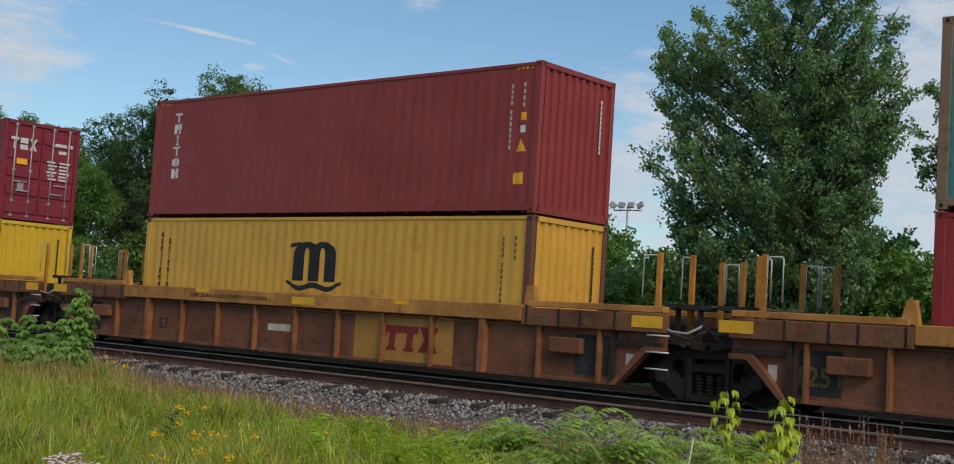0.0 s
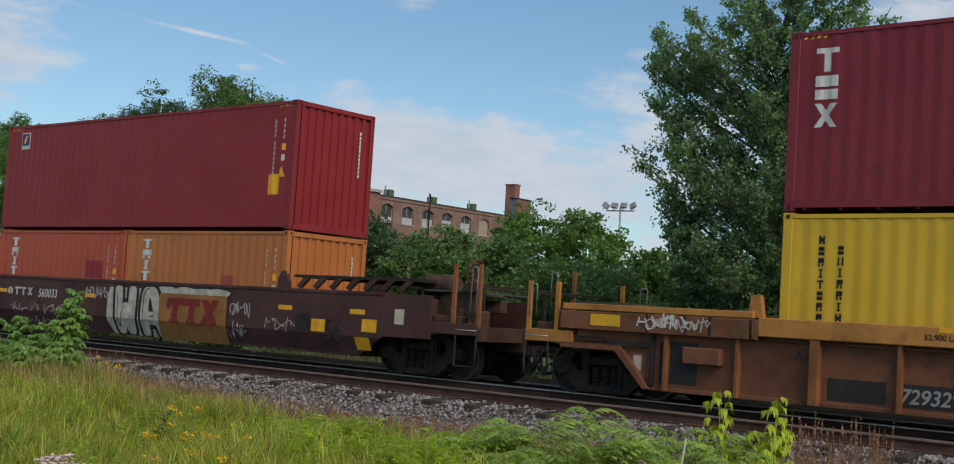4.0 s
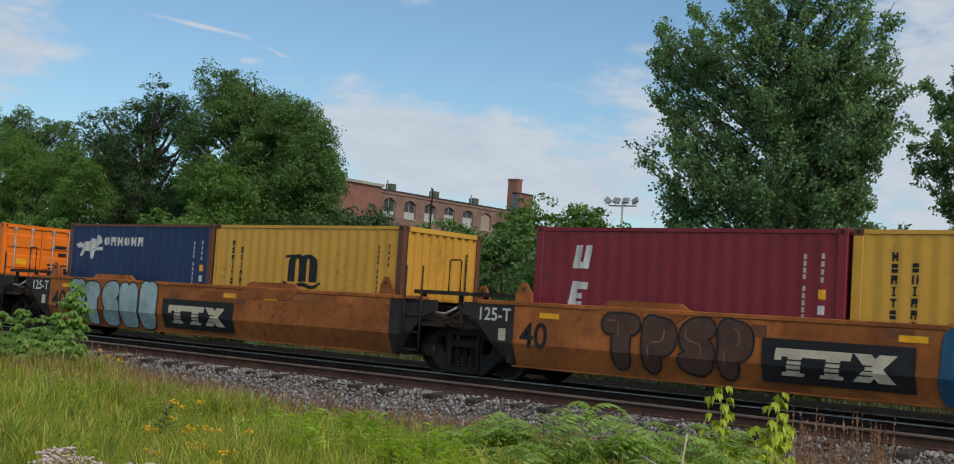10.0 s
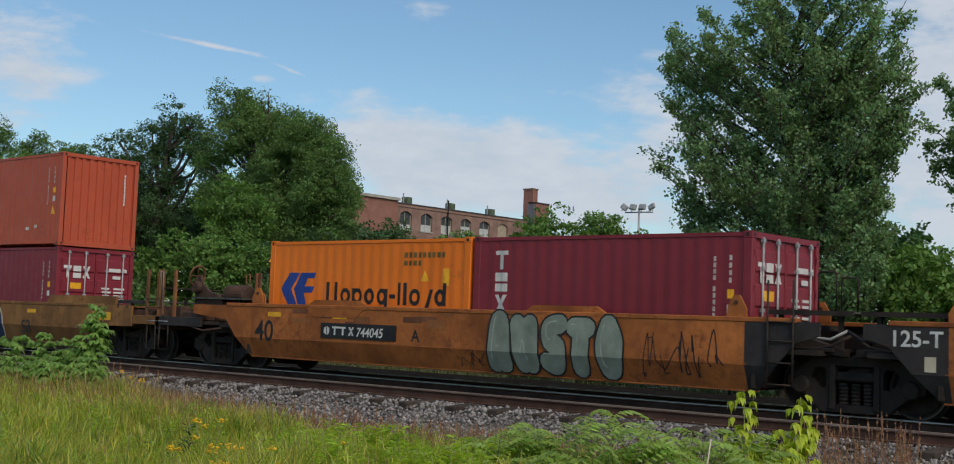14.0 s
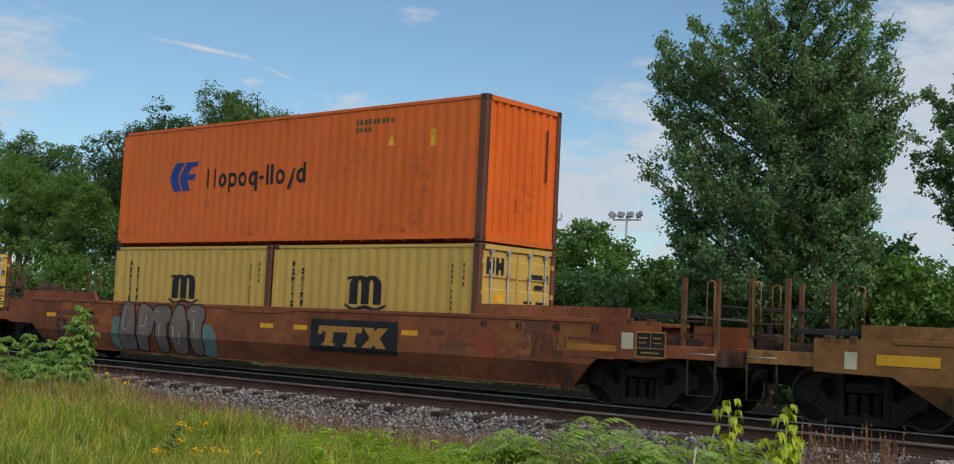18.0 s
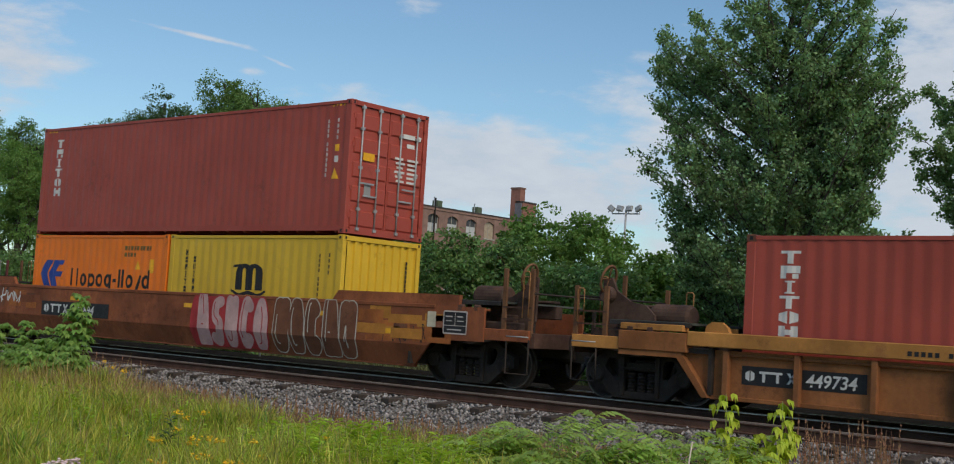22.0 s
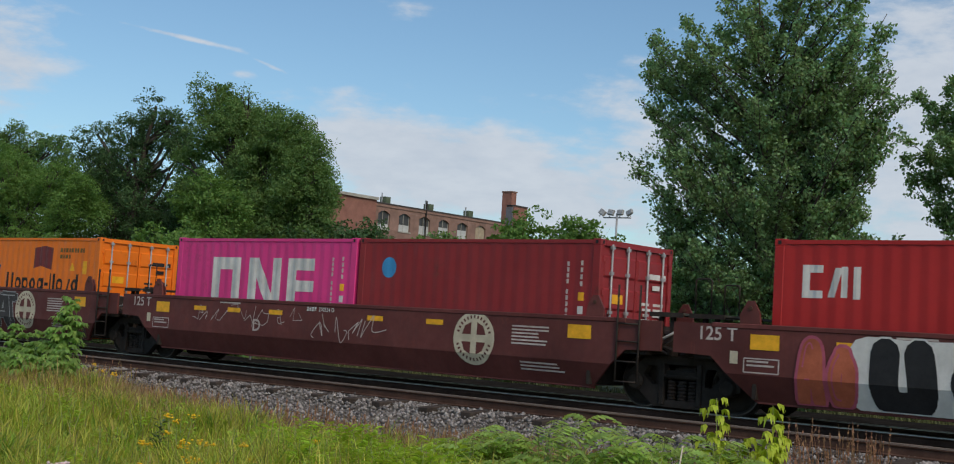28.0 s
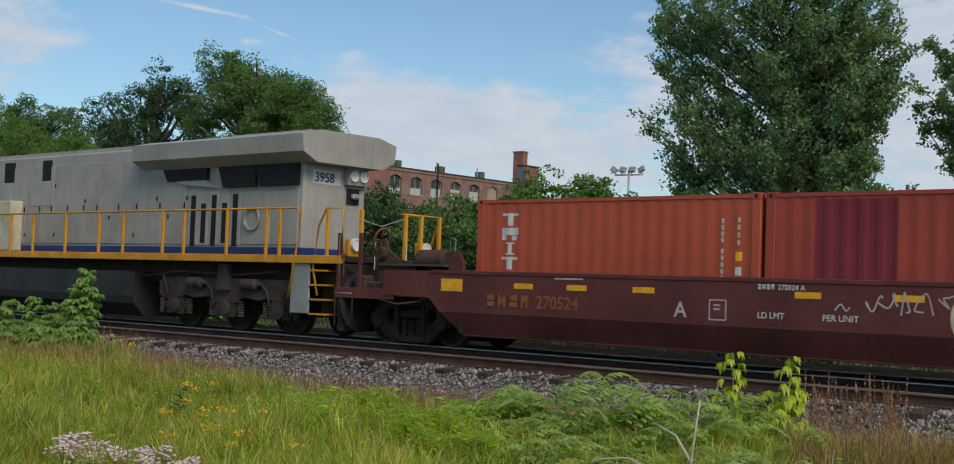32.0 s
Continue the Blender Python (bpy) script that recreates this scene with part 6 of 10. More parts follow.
side_mark(k, GREEN_W, [lumpy(x, 1.38, 0.90, 0.25, random.Random(19 + i), 24, 0.10, 2.4) for i, x in enumerate((1.9, 2.55, 3.2, 3.8))], -HWID - 0.016, "graffiti_cloud", "white sprayed cloud")
graffiti(k, 0.25, 2.35, 0.40, 1.68, 2, GREEN_W, BLACK, 12, "large white sprayed painting with black outlines", back=GREEN_W, weight=0.30, edge=0.10)
plate_row(k, WHITE, -4.70, 1.22, 4, 0.24, 0.21, 0.09)
words("560033", 0.22, WHITE, k, -3.20, 1.20, -HWID - 0.008, slant=0.15)
scribble(k, -4.6, -1.4, 0.75, 1.05, DIMW, 3, 12)
scribble(k, -1.0, 0.15, 1.25, 1.55, WHITE, 4, 7)
scribble(k, 4.75, 5.4, 1.05, 1.40, WHITE, 6, 5)
scribble(k, 4.7, 5.3, 0.60, 0.95, WHITE, 7, 6)
scribble(k, 6.0, 7.0, 0.8, 1.1, DIMW, 8, 6)
graffiti(k, -8.6, -5.9, 0.62, 1.62, 5, paint_of("pale_blue_green_spray", (0.30, 0.45, 0.48)), BLACK, 13, "pale blue-green sprayed bubble painting")
words("56", 0.42, BLACK, k, 7.85, 0.72, -HWID - 0.006)
amber(k, [-0.8, 0.6, 6.6, -5.0, 8.8], 1.32)
for x, z, m in ((8.95, 0.92, REFL), (8.75, 0.55, REFL), (7.45, 0.86, REFL), (-9.0, 0.90, REFL)):
    side_mark(k, m, [rect(x, z, 0.42, 0.26)], -HWID - 0.009, "panel", "amber painted panel")
side_mark(k, R_BK, [rect(6.95, 0.86, 0.45, 0.36)], -HWID - 0.009, "data_panel", "dark data panel with white edges")
side_mark(k, CREAM, [rect(9.85, 1.12, 0.26, 0.30)], -HWID - 0.009, "notice", "cream notice")
scribble(k, -4.5, -2.6, 0.45, 0.7, DIMW, 14, 8)

# --- the orange five-unit car ---
W5 = []
cs = [U1, U2, U3, U4, U5]
for i, c in enumerate(cs):
    right = ("free", 10.0) if i == 0 else ("joint", (cs[i - 1] - c) / 2)
    left = ("free", 10.0) if i == 4 else ("joint", (c - cs[i + 1]) / 2)
    lab = ["weathered orange well car unit with a red and green painting", "weathered orange well car unit with a dark blue painting", "weathered orange well car unit with a pale bubble painting",
           "weathered orange well car unit with a purple painting", "weathered orange well car unit with a grey-green painting"][i]
    k = well_car(lab, c, R_OX, 6.35, 7.1, 0.41, 1.57, 1.20, (left, right), endmat=R_BK, blackfrom=6.2, group="units of the orange five-unit well car", post=POSTW)
    guides(k, R_OX, 6.05, 1.57)
    for x0 in (-1.3, 3.6) if i == 0 else (-4.4, 1.6):
        bm = bmesh.new()
        prism(bm, [(x0, 1.56), (x0 + 1.9, 1.56), (x0 + 1.65, 1.70), (x0 + 0.25, 1.70)], -1.56, -1.50)
        part("top_plate", bm, R_OX, k)
        bm = bmesh.new()
        prism(bm, [(x0, 1.56), (x0 + 0.3, 1.34), (x0 + 1.6, 1.34), (x0 + 1.9, 1.56)], -HWID - 0.012, -HWID)
        part("patch_plate", bm, R_OX, k)
    amber(k, [-5.4, -3.3, 1.2, 2.6] if i else [-5.4, -3.7, 0.0, 1.3, 4.4], 1.36)
    if i < 4:
        words("125-T", 0.24, WHITE, k, -7.02, 1.22, -HWID - 0.004)
        side_mark(k, CREAM, [rect(-6.55, 0.86, 0.17, 0.22)], -HWID - 0.004, "notice", "small cream notice")
    words("40", 0.46, BLACK, k, -6.05, 0.78, -HWID - 0.005)
    patches(k, (R_WEB, R_YW), 40 + i, 5, -5.6, 5.4, 1.18, 1.44, 0.8)
    W5.append(k)


def badge(car, x0, x1, z0, z1, paint=CREAM):
    side_mark(car, BLACK, [rect(x0, z0, x1 - x0, z1 - z0)], -HWID - 0.016, "badge", "black badge panel")
    w, h = x1 - x0, z1 - z0
    side_mark(car, paint, slab_marks(x0 + w * 0.09, z0 + h * 0.17, w * 0.80, h * 0.62), -HWID - 0.020, "lettering", "worn painted block shapes")
    if paint is CREAM:
        side_mark(car, BLACK, [rect(x0 + w * 0.16, z0 + h * (0.30 + 0.11 * i), w * 0.58, h * 0.028) for i in range(3)], -HWID - 0.027, "badge_line", "thin dark lines across the shapes")


k = W5[0]
graffiti(k, -1.7, 1.5, 0.42, 1.60, 4, paint_of("crimson_spray", (0.22, 0.022, 0.022)), CREAM, 21, "crimson sprayed painting edged with green", back=paint_of("crimson_spray", (0.22, 0.022, 0.022)), cloud=paint_of("dark_green_spray", (0.02, 0.11, 0.07)), angular=True, weight=0.56, edge=0.03, shine=paint_of("crimson_spray", (0.22, 0.022, 0.022)))
side_mark(k, BLACK, [rect(2.05, 0.94, 2.34, 0.32)], -HWID - 0.016, "badge", "black number panel")
plate_row(k, WHITE, 2.15, 1.01, 4, 0.17, 0.18, 0.08)
words("744045", 0.19, WHITE, k, 3.15, 1.00, -HWID - 0.019, slant=0.12)
scribble(k, 2.2, 3.6, 1.2, 1.55, BLACK, 22, 7)
scribble(k, -4.5, -2.7, 0.7, 1.3, BLACK, 23, 8)
side_mark(k, REFL, [rect(4.95, 1.32, 1.1, 0.13)], -HWID - 0.009, "reflector", "long amber panel")
k = W5[1]
badge(k, -1.2, 1.25, 0.56, 1.24)
graffiti(k, 1.8, 4.9, 0.38, 1.58, 3, paint_of("blue_black_spray", (0.012, 0.030, 0.042)), paint_of("steel_blue_spray", (0.03, 0.14, 0.24)), 31, "dark blue sprayed painting of heavy block shapes", back=paint_of("deep_blue_spray", (0.02, 0.10, 0.20)), weight=0.44, edge=0.04)
graffiti(k, -4.25, -1.3, 0.56, 1.50, 4, paint_of("brown_spray", (0.10, 0.052, 0.038)), BLACK, 34, "brown sprayed painting with black outlines", shine=paint_of("pale_brown_spray", (0.26, 0.13, 0.08)), weight=0.46, edge=0.035)
scribble(k, 4.9, 5.6, 1.0, 1.4, WHITE, 33, 4)
k = W5[2]
badge(k, -1.25, 1.37, 0.52, 1.20)
graffiti(k, -5.3, -1.5, 0.40, 1.56, 5, paint_of("pale_aqua_spray", (0.34, 0.48, 0.50)), BLACK, 41, "pale aqua sprayed bubble painting with black outlines", shine=paint_of("white_spray", (0.52, 0.58, 0.58)), weight=0.58, edge=0.035)
k = W5[3]
badge(k, -1.3, 1.05, 0.52, 1.20)
graffiti(k, 1.0, 5.45, 0.40, 1.56, 8, paint_of("purple_spray", (0.18, 0.045, 0.11)), paint_of("lilac_white_spray", (0.58, 0.50, 0.56)), 51, "purple and white sprayed painting of spiky shapes", back=paint_of("purple_spray", (0.18, 0.045, 0.11)), angular=True, weight=0.46, edge=0.055, wild=True)
graffiti(k, -4.4, -3.4, 1.0, 1.45, 3, paint_of("pale_aqua_spray", (0.34, 0.48, 0.50)), paint_of("pale_aqua_spray", (0.34, 0.48, 0.50)), 52, "small aqua sprayed tag")
words("E", 0.22, BLACK, k, -3.05, 0.95, -HWID - 0.006)
k = W5[4]
side_mark(k, BLACK, [rect(-3.85, 0.90, 2.25, 0.32)], -HWID - 0.016, "badge", "black number panel")
plate_row(k, WHITE, -3.75, 0.97, 4, 0.17, 0.18, 0.08)
words("744045", 0.19, WHITE, k, -2.75, 0.96, -HWID - 0.019, slant=0.12)
words("A", 0.24, BLACK, k, -1.2, 0.92, -HWID - 0.006)
graffiti(k, 0.75, 3.9, 0.45, 1.56, 5, paint_of("grey_green_spray", (0.25, 0.30, 0.25)), BLACK, 61, "grey-green sprayed bubble painting", weight=0.56, edge=0.035, shine=paint_of("pale_green_spray", (0.36, 0.42, 0.36)))
scribble(k, 0.0, 0.7, 0.5, 0.8, BLACK, 62, 4)
scribble(k, 4.2, 5.6, 0.5, 1.5, BLACK, 63, 8)


# --- three more single cars ---
def data_panel(car, x, z, y, edge=DIMW):
    """A black panel in a pale frame, ruled into boxes."""
    side_mark(car, BLACK, [rect(x, z, 0.58, 0.42)], y - 0.008, "data_panel", "dark data panel")
    side_mark(car, edge, stroke([(x, z), (x + 0.58, z), (x + 0.58, z + 0.42), (x, z + 0.42), (x, z)], 0.025) + stroke([(x, z + 0.15), (x + 0.58, z + 0.15)], 0.014) + stroke([(x + 0.29, z + 0.15), (x + 0.29, z + 0.40)], 0.012)
              + [rect(x + 0.05, z + 0.31, 0.17, 0.025), rect(x + 0.34, z + 0.31, 0.15, 0.025), rect(x + 0.06, z + 0.23, 0.14, 0.02), rect(x + 0.34, z + 0.23, 0.17, 0.02), rect(x + 0.10, z + 0.06, 0.36, 0.025)],
              y - 0.011, "panel_frame", "pale frame and bars of small writing")


def end_lid(car, s, x0, x1, zt, mat):
    bm = bmesh.new()
    prism(bm, [(s * (x0 - 0.18), zt), (s * x1, zt), (s * x1, zt + 0.22), (s * x0, zt + 0.22)], -HWID + 0.01, -HWID + 0.10)
    part("end_coaming", bm, mat, car)


k = well_car("mustard brown smooth-sided well car with two blue paintings", CF, R_FE, 8.3, 9.1, 0.41, 1.45, 0.92, (("free", 11.6), ("free", 11.6)), post=POSTD, brakes=(False, False))
for s in (-1, 1):
    end_lid(k, s, 6.5, 9.6, 1.45, R_FE)
graffiti(k, -4.75, -1.4, 0.36, 1.30, 4, paint_of("slate_spray", (0.10, 0.13, 0.13)), paint_of("pale_grey_spray", (0.50, 0.53, 0.48)), 71, "slate grey sprayed painting with pale edges", weight=0.50, edge=0.05)
graffiti(k, 0.05, 4.15, 0.36, 1.36, 5, paint_of("navy_spray", (0.020, 0.045, 0.12)), CREAM, 72, "navy blue sprayed painting with cream edges", weight=0.50, edge=0.06)
words("53", 0.36, BLACK, k, 5.1, 0.62, -HWID - 0.006)
words("71052", 0.2, BLACK, k, -3.6, 1.14, -HWID - 0.03)
plate_row(k, BLACK, -4.3, 1.15, 3, 0.15, 0.18, 0.06)
amber(k, [-5.2, -1.2, 0.2, 5.6, 9.2], 1.22)
side_mark(k, YELLOWM, [rect(-9.35, 1.08, 0.95, 0.16), rect(8.6, 1.06, 0.85, 0.2)], -HWID - 0.008, "yellow_panel", "faded yellow panel")
side_mark(k, CREAM, [rect(-9.85, 1.0, 0.2, 0.26)], -HWID - 0.008, "notice", "cream notice")
scribble(k, -0.9, -0.1, 0.95, 1.25, WHITE, 73, 4)
patches(k, (R_WEB, R_YW), 76, 6, -8.8, 5.0, 0.95, 1.30)
scribble(k, -6.2, -5.2, 0.6, 1.0, DIMW, 74, 5)

k = well_car("rust red smooth-sided well car with a black badge", CG, R_GT, 8.55, 9.2, 0.39, 1.60, 0.94, (("free", 11.6), ("free", 11.6)), post=POSTD, brakes=(True, False))
for s in (-1, 1):
    end_lid(k, s, 6.45, 9.8, 1.60, R_GT)
badge(k, 1.85, 4.4, 0.74, 1.40, TAN)
graffiti(k, -5.2, -1.7, 0.42, 1.62, 5, paint_of("dull_grey_spray", (0.21, 0.16, 0.14)), BLACK, 81, "grey sprayed bubble painting on teal", shine=paint_of("pale_grey_spray", (0.50, 0.53, 0.48)), cloud=paint_of("dusty_teal_spray", (0.16, 0.24, 0.22)), weight=0.60, edge=0.04, puff=0.62)
words("53", 0.40, BLACK, k, -8.05, 0.72, -HWID - 0.006)
for i, t_ in enumerate(("40", "45", "48", "53")):
    words(t_, 0.13, BLACK, k, 6.5 + 0.85 * i, 1.38, -HWID - 0.006)
patches(k, (R_WEB, R_GT, R_OX), 86, 7, -8.6, -6.0, 1.00, 1.40)
patches(k, (R_WEB, R_YW), 87, 6, 5.0, 8.4, 0.70, 1.40)
FADER = paint_of("faded_red_spray", (0.36, 0.06, 0.03))
scribble(k, 2.7, 4.2, 1.42, 1.58, FADER, 82, 7)
scribble(k, 6.35, 7.1, 0.75, 1.25, FADER, 83, 6, 0.03)
scribble(k, 7.55, 8.45, 0.85, 1.35, paint_of("thin_brown_spray", (0.11, 0.05, 0.03)), 84, 9)
scribble(k, 7.6, 8.5, 0.48, 0.85, paint_of("thin_brown_spray", (0.11, 0.05, 0.03)), 85, 9)
amber(k, [1.5, 4.7, 0.4, -8.3], 1.20)
side_mark(k, CREAM, [rect(9.7, 1.12, 0.24, 0.28)], -HWID - 0.008, "notice", "cream notice")
data_panel(k, 10.0, 1.0, -HWID, TAN)
side_mark(k, POSTY, [rect(8.55, 1.06, 1.05, 0.11)], -HWID - 0.008, "yellow_panel", "faded ochre panel")
side_mark(k, R_WEB, [rect(8.55, 1.24, 0.85, 0.05), rect(8.55, 0.93, 1.0, 0.04)], -HWID - 0.008, "notice", "faint bars of small writing")
bm = bmesh.new()
prism(bm, [(-1.4, 1.60), (1.6, 1.60), (0.9, 1.48), (-0.7, 1.48)], -HWID - 0.012, -HWID)
part("patch_plate", bm, R_GT, k)

k = well_car("ochre yellow short well car with outside posts", CH, R_YEL, 6.5, 7.0, 0.32, 1.38, 0.93, (("free", 9.35), ("free", 9.35)), "posts", web=R_YW, band=R_YEL, deep=6.9, post=POSTD, brakes=(True, False))
side_mark(k, BLACK, [rect(-5.95, 0.58, 0.96, 0.30), rect(-4.92, 0.58, 1.06, 0.30)], -HWID + 0.146, "badge", "black number panel")
plate_row(k, WHITE, -5.88, 0.64, 4, 0.16, 0.17, 0.08, -HWID + 0.138)
words("449734", 0.2, WHITE, k, -4.84, 0.63, -HWID + 0.138, slant=0.15)
words("40", 0.42, BLACK, k, -0.92, 0.58, -HWID + 0.14)
data_panel(k, 4.02, 0.62, -HWID + 0.154)
side_mark(k, BLACK, [rect(-3.2 + 0.1 * i, 1.20, 0.065, 0.07) for i in range(22) if i % 6 != 5], -HWID - 0.016, "lettering", "line of small black lettering as bars")
amber(k, [0.6, -5.8], 1.28)
for s in (-1, 1):
    bm = bmesh.new()
    prism(bm, [(s * 6.15, 1.38), (s * 6.6, 1.38), (s * 6.58, 1.48), (s * 6.48, 1.55), (s * 6.30, 1.55), (s * 6.20, 1.47)], -1.55, -1.46)
    part("guide_bracket", bm, R_YEL, k)

k = well_car("rust brown smooth-sided well car with a red and white painting", CI, R_GT, 8.55, 9.2, 0.39, 1.60, 0.94, (("free", 11.6), ("free", 11.6)), post=POSTD)
for s in (-1, 1):
    end_lid(k, s, 6.45, 9.8, 1.60, R_GT)
side_mark(k, BLACK, [rect(-4.85, 0.86, 3.1, 0.36)], -HWID - 0.016, "badge", "black number panel")
plate_row(k, WHITE, -4.72, 0.93, 4, 0.22, 0.22, 0.08)
words("645894", 0.23, WHITE, k, -3.35, 0.93, -HWID - 0.019, slant=0.15)
graffiti(k, 1.8, 4.3, 0.42, 1.62, 5, paint_of("pale_pink_spray", (0.56, 0.36, 0.35)), paint_of("red_spray", (0.42, 0.035, 0.04)), 91, "pink and red sprayed bubble painting", back=paint_of("red_spray", (0.42, 0.035, 0.04)), weight=0.52, edge=0.03)
graffiti(k, 4.45, 7.1, 0.42, 1.62, 5, R_WEB, GREEN_W, 92, "brown sprayed bubble painting with silver lines", weight=0.60, edge=0.025)
words("53", 0.42, BLACK, k, -8.05, 0.72, -HWID - 0.006)
scribble(k, -7.0, -5.9, 1.12, 1.48, WHITE, 93, 5, 0.040)
amber(k, [-3.3, 1.5, 6.0], 1.32)
amber(k, [8.0], 1.05)
patches(k, (R_WEB, R_GT, R_OX), 96, 7, -8.6, -5.6, 1.00, 1.40)
patches(k, (POSTY, R_WEB, R_OX), 97, 5, 7.0, 9.2, 0.85, 1.40, 1.3)
scribble(k, -3.6, -2.6, 0.42, 0.75, BLACK, 94, 6)
scribble(k, 7.7, 9.0, 0.8, 1.2, BLACK, 95, 6)
data_panel(k, 9.45, 1.08, -HWID)
side_mark(k, CREAM, [rect(9.02, 1.18, 0.22, 0.30)], -HWID - 0.008, "notice", "cream notice")
side_mark(k, POSTY, [rect(6.9, 0.98, 1.0, 0.20), rect(8.05, 0.92, 0.85, 0.20)], -HWID - 0.008, "yellow_panel", "faded orange panel")
for i, t_ in enumerate(("40", "45", "48", "53")):
    words(t_, 0.13, BLACK, k, -6.75 - 0.6 * i, 1.40, -HWID - 0.006)

# --- the brown five-unit car ---
cs = [CB, CC, CD, CE, CA]
W6 = []
for i, c in enumerate(cs):
    right = ("free", 9.75) if i == 0 else ("joint", (cs[i - 1] - c) / 2)
    left = ("free", 9.75) if i == 4 else ("joint", (c - cs[i + 1]) / 2)
    lab = ["mineral brown well car unit with a round cream emblem", "mineral brown well car unit with a black and white painting", "mineral brown well car unit with pale scribbles",
           "mineral brown well car unit with a grey painting", "mineral brown well car unit coupled to the locomotive"][i]
    k = well_car(lab, c, R_BN, 6.2, 6.95, 0.39, 1.60, 1.08, (left, right), group="units of the brown five-unit well car", brakes=(True, True), reach=0.12, ladder=-0.15)
    guides(k, R_BN, 6.3, 1.62)
    for x0 in (-4.4, -0.9, 2.9) if i == 0 else ():
        bm = bmesh.new()
        box(bm, x0, x0 + 1.9, -1.58, -1.42, 1.62, 1.70, 0.02)
        part("top_plate", bm, P_TRI2, k)
    for s in (-1, 1):
        if (s > 0 and i == 0) or (s < 0 and i == 4):
            side_mark(k, REFL, [rect(s * 6.35 - 0.28, 1.22, 0.55, 0.24)], -HWID - 0.008, "reflector", "amber painted panel")
        else:
            side_mark(k, REFL, [rect(s * 6.0 - 0.25, 1.22, 0.50, 0.24)], -HWID - 0.008, "reflector", "amber painted panel")
    if i < 4:
        words("125 T", 0.22, DIMW, k, -7.15, 1.34, -HWID - 0.006)
        side_mark(k, DIMW, stroke([(-6.35, 0.86), (-5.75, 0.86), (-5.75, 1.08), (-6.35, 1.08), (-6.35, 0.86)], 0.02), -HWID - 0.006, "notice_frame", "thin white frame", step=0.0001)
        notices(k, DIMW, -6.30, 1.02, 2, 0.5)
        side_mark(k, CREAM, [rect(-6.60, 0.98, 0.14, 0.2)], -HWID - 0.006, "notice", "small cream notice")
    amber(k, [-4.6, -3.4, -2.0, 1.0, 2.6], 1.36)
    notices(k, DIMW, 4.5, 1.36, 6, 0.85, i)
    notices(k, DIMW, 4.7, 0.72, 3, 1.0, i + 9)
    notices(k, DIMW, -3.9, 1.50, 1, 0.8, i + 3)
    W6.append(k)


def roundel(car, x, z, r=0.50):
    """A round cream emblem with a dark cross: plain shapes."""
    n = 28
    circ = lambda q: [(x + q * math.cos(2 * math.pi * j / n), z + q * math.sin(2 * math.pi * j / n)) for j in range(n)]
    side_mark(car, CREAM, [circ(r)], -HWID - 0.006, "roundel", "round cream emblem")
    ticks = []
    for j in range(30):
        if j in (0, 14, 15, 29):
            continue
        a = 2 * math.pi * (j + 0.5) / 30
        ticks.append([(x + r * q * math.cos(a + d), z + r * q * math.sin(a + d)) for q, d in ((0.74, -0.05), (0.86, -0.04), (0.86, 0.045), (0.74, 0.05))])
    side_mark(car, R_BN, ticks, -HWID - 0.009, "roundel_ring", "ring of small dark blocks", step=0.0)
    quads = []
    for sx in (-1, 1):
        for sz in (-1, 1):
            quads.append([(x + sx * r * 0.14, z + sz * r * 0.14), (x + sx * r * 0.58, z + sz * r * 0.14), (x + sx * r * 0.44, z + sz * r * 0.46), (x + sx * r * 0.14, z + sz * r * 0.60)])
    side_mark(car, R_BN, quads, -HWID - 0.009, "roundel_cross", "dark quarters of the emblem", step=0.0)


roundel(W6[0], -3.55, 1.10)
roundel(W6[1], 3.35, 1.10)
roundel(W6[2], 3.60, 1.10)
roundel(W6[3], 3.45, 1.05)
roundel(W6[4], 3.69, 1.10)
for k, l_, x in zip(W6, "BCDEA", (1.55, -2.66, -2.72, -2.98, -1.40)):
    words(l_, 0.26, DIMW, k, x, 0.94, -HWID - 0.006)
letter_row(W6[0], TAN, 3.0, 0.93, "enep", 0.20, 0.22, 0.11)
words("270524", 0.23, TAN, W6[0], 4.32, 0.93, -HWID - 0.006)
letter_row(W6[4], POSTW, -5.45, 0.97, "enep", 0.18, 0.22, 0.09)
words("270524", 0.23, POSTW, W6[4], -4.3, 0.97, -HWID - 0.006)
scribble(W6[0], -2.9, 0.7, 1.18, 1.46, DIMW, 101, 13, 0.016)
words("LD LMT", 0.10, WHITE, W6[0], -0.6, 0.98, -HWID - 0.006)
words("PER UNIT", 0.10, WHITE, W6[0], 0.55, 0.98, -HWID - 0.006)
k = W6[1]
graffiti(k, -4.4, 1.8, 0.32, 1.52, 5, BLACK, WHITE, 117, "large black and white sprayed painting", back=WHITE, shine=BLACK, weight=0.36, edge=0.03)
graffiti(k, -5.5, -4.5, 0.42, 1.40, 2, paint_of("coral_spray", (0.46, 0.12, 0.06)), paint_of("rose_spray", (0.45, 0.10, 0.16)), 112, "coral sprayed figure shapes", shine=paint_of("rose_spray", (0.45, 0.10, 0.16)))
graffiti(k, 1.85, 2.7, 0.5, 1.5, 2, paint_of("rose_spray", (0.45, 0.10, 0.16)), paint_of("coral_spray", (0.46, 0.12, 0.06)), 113, "rose sprayed shapes")
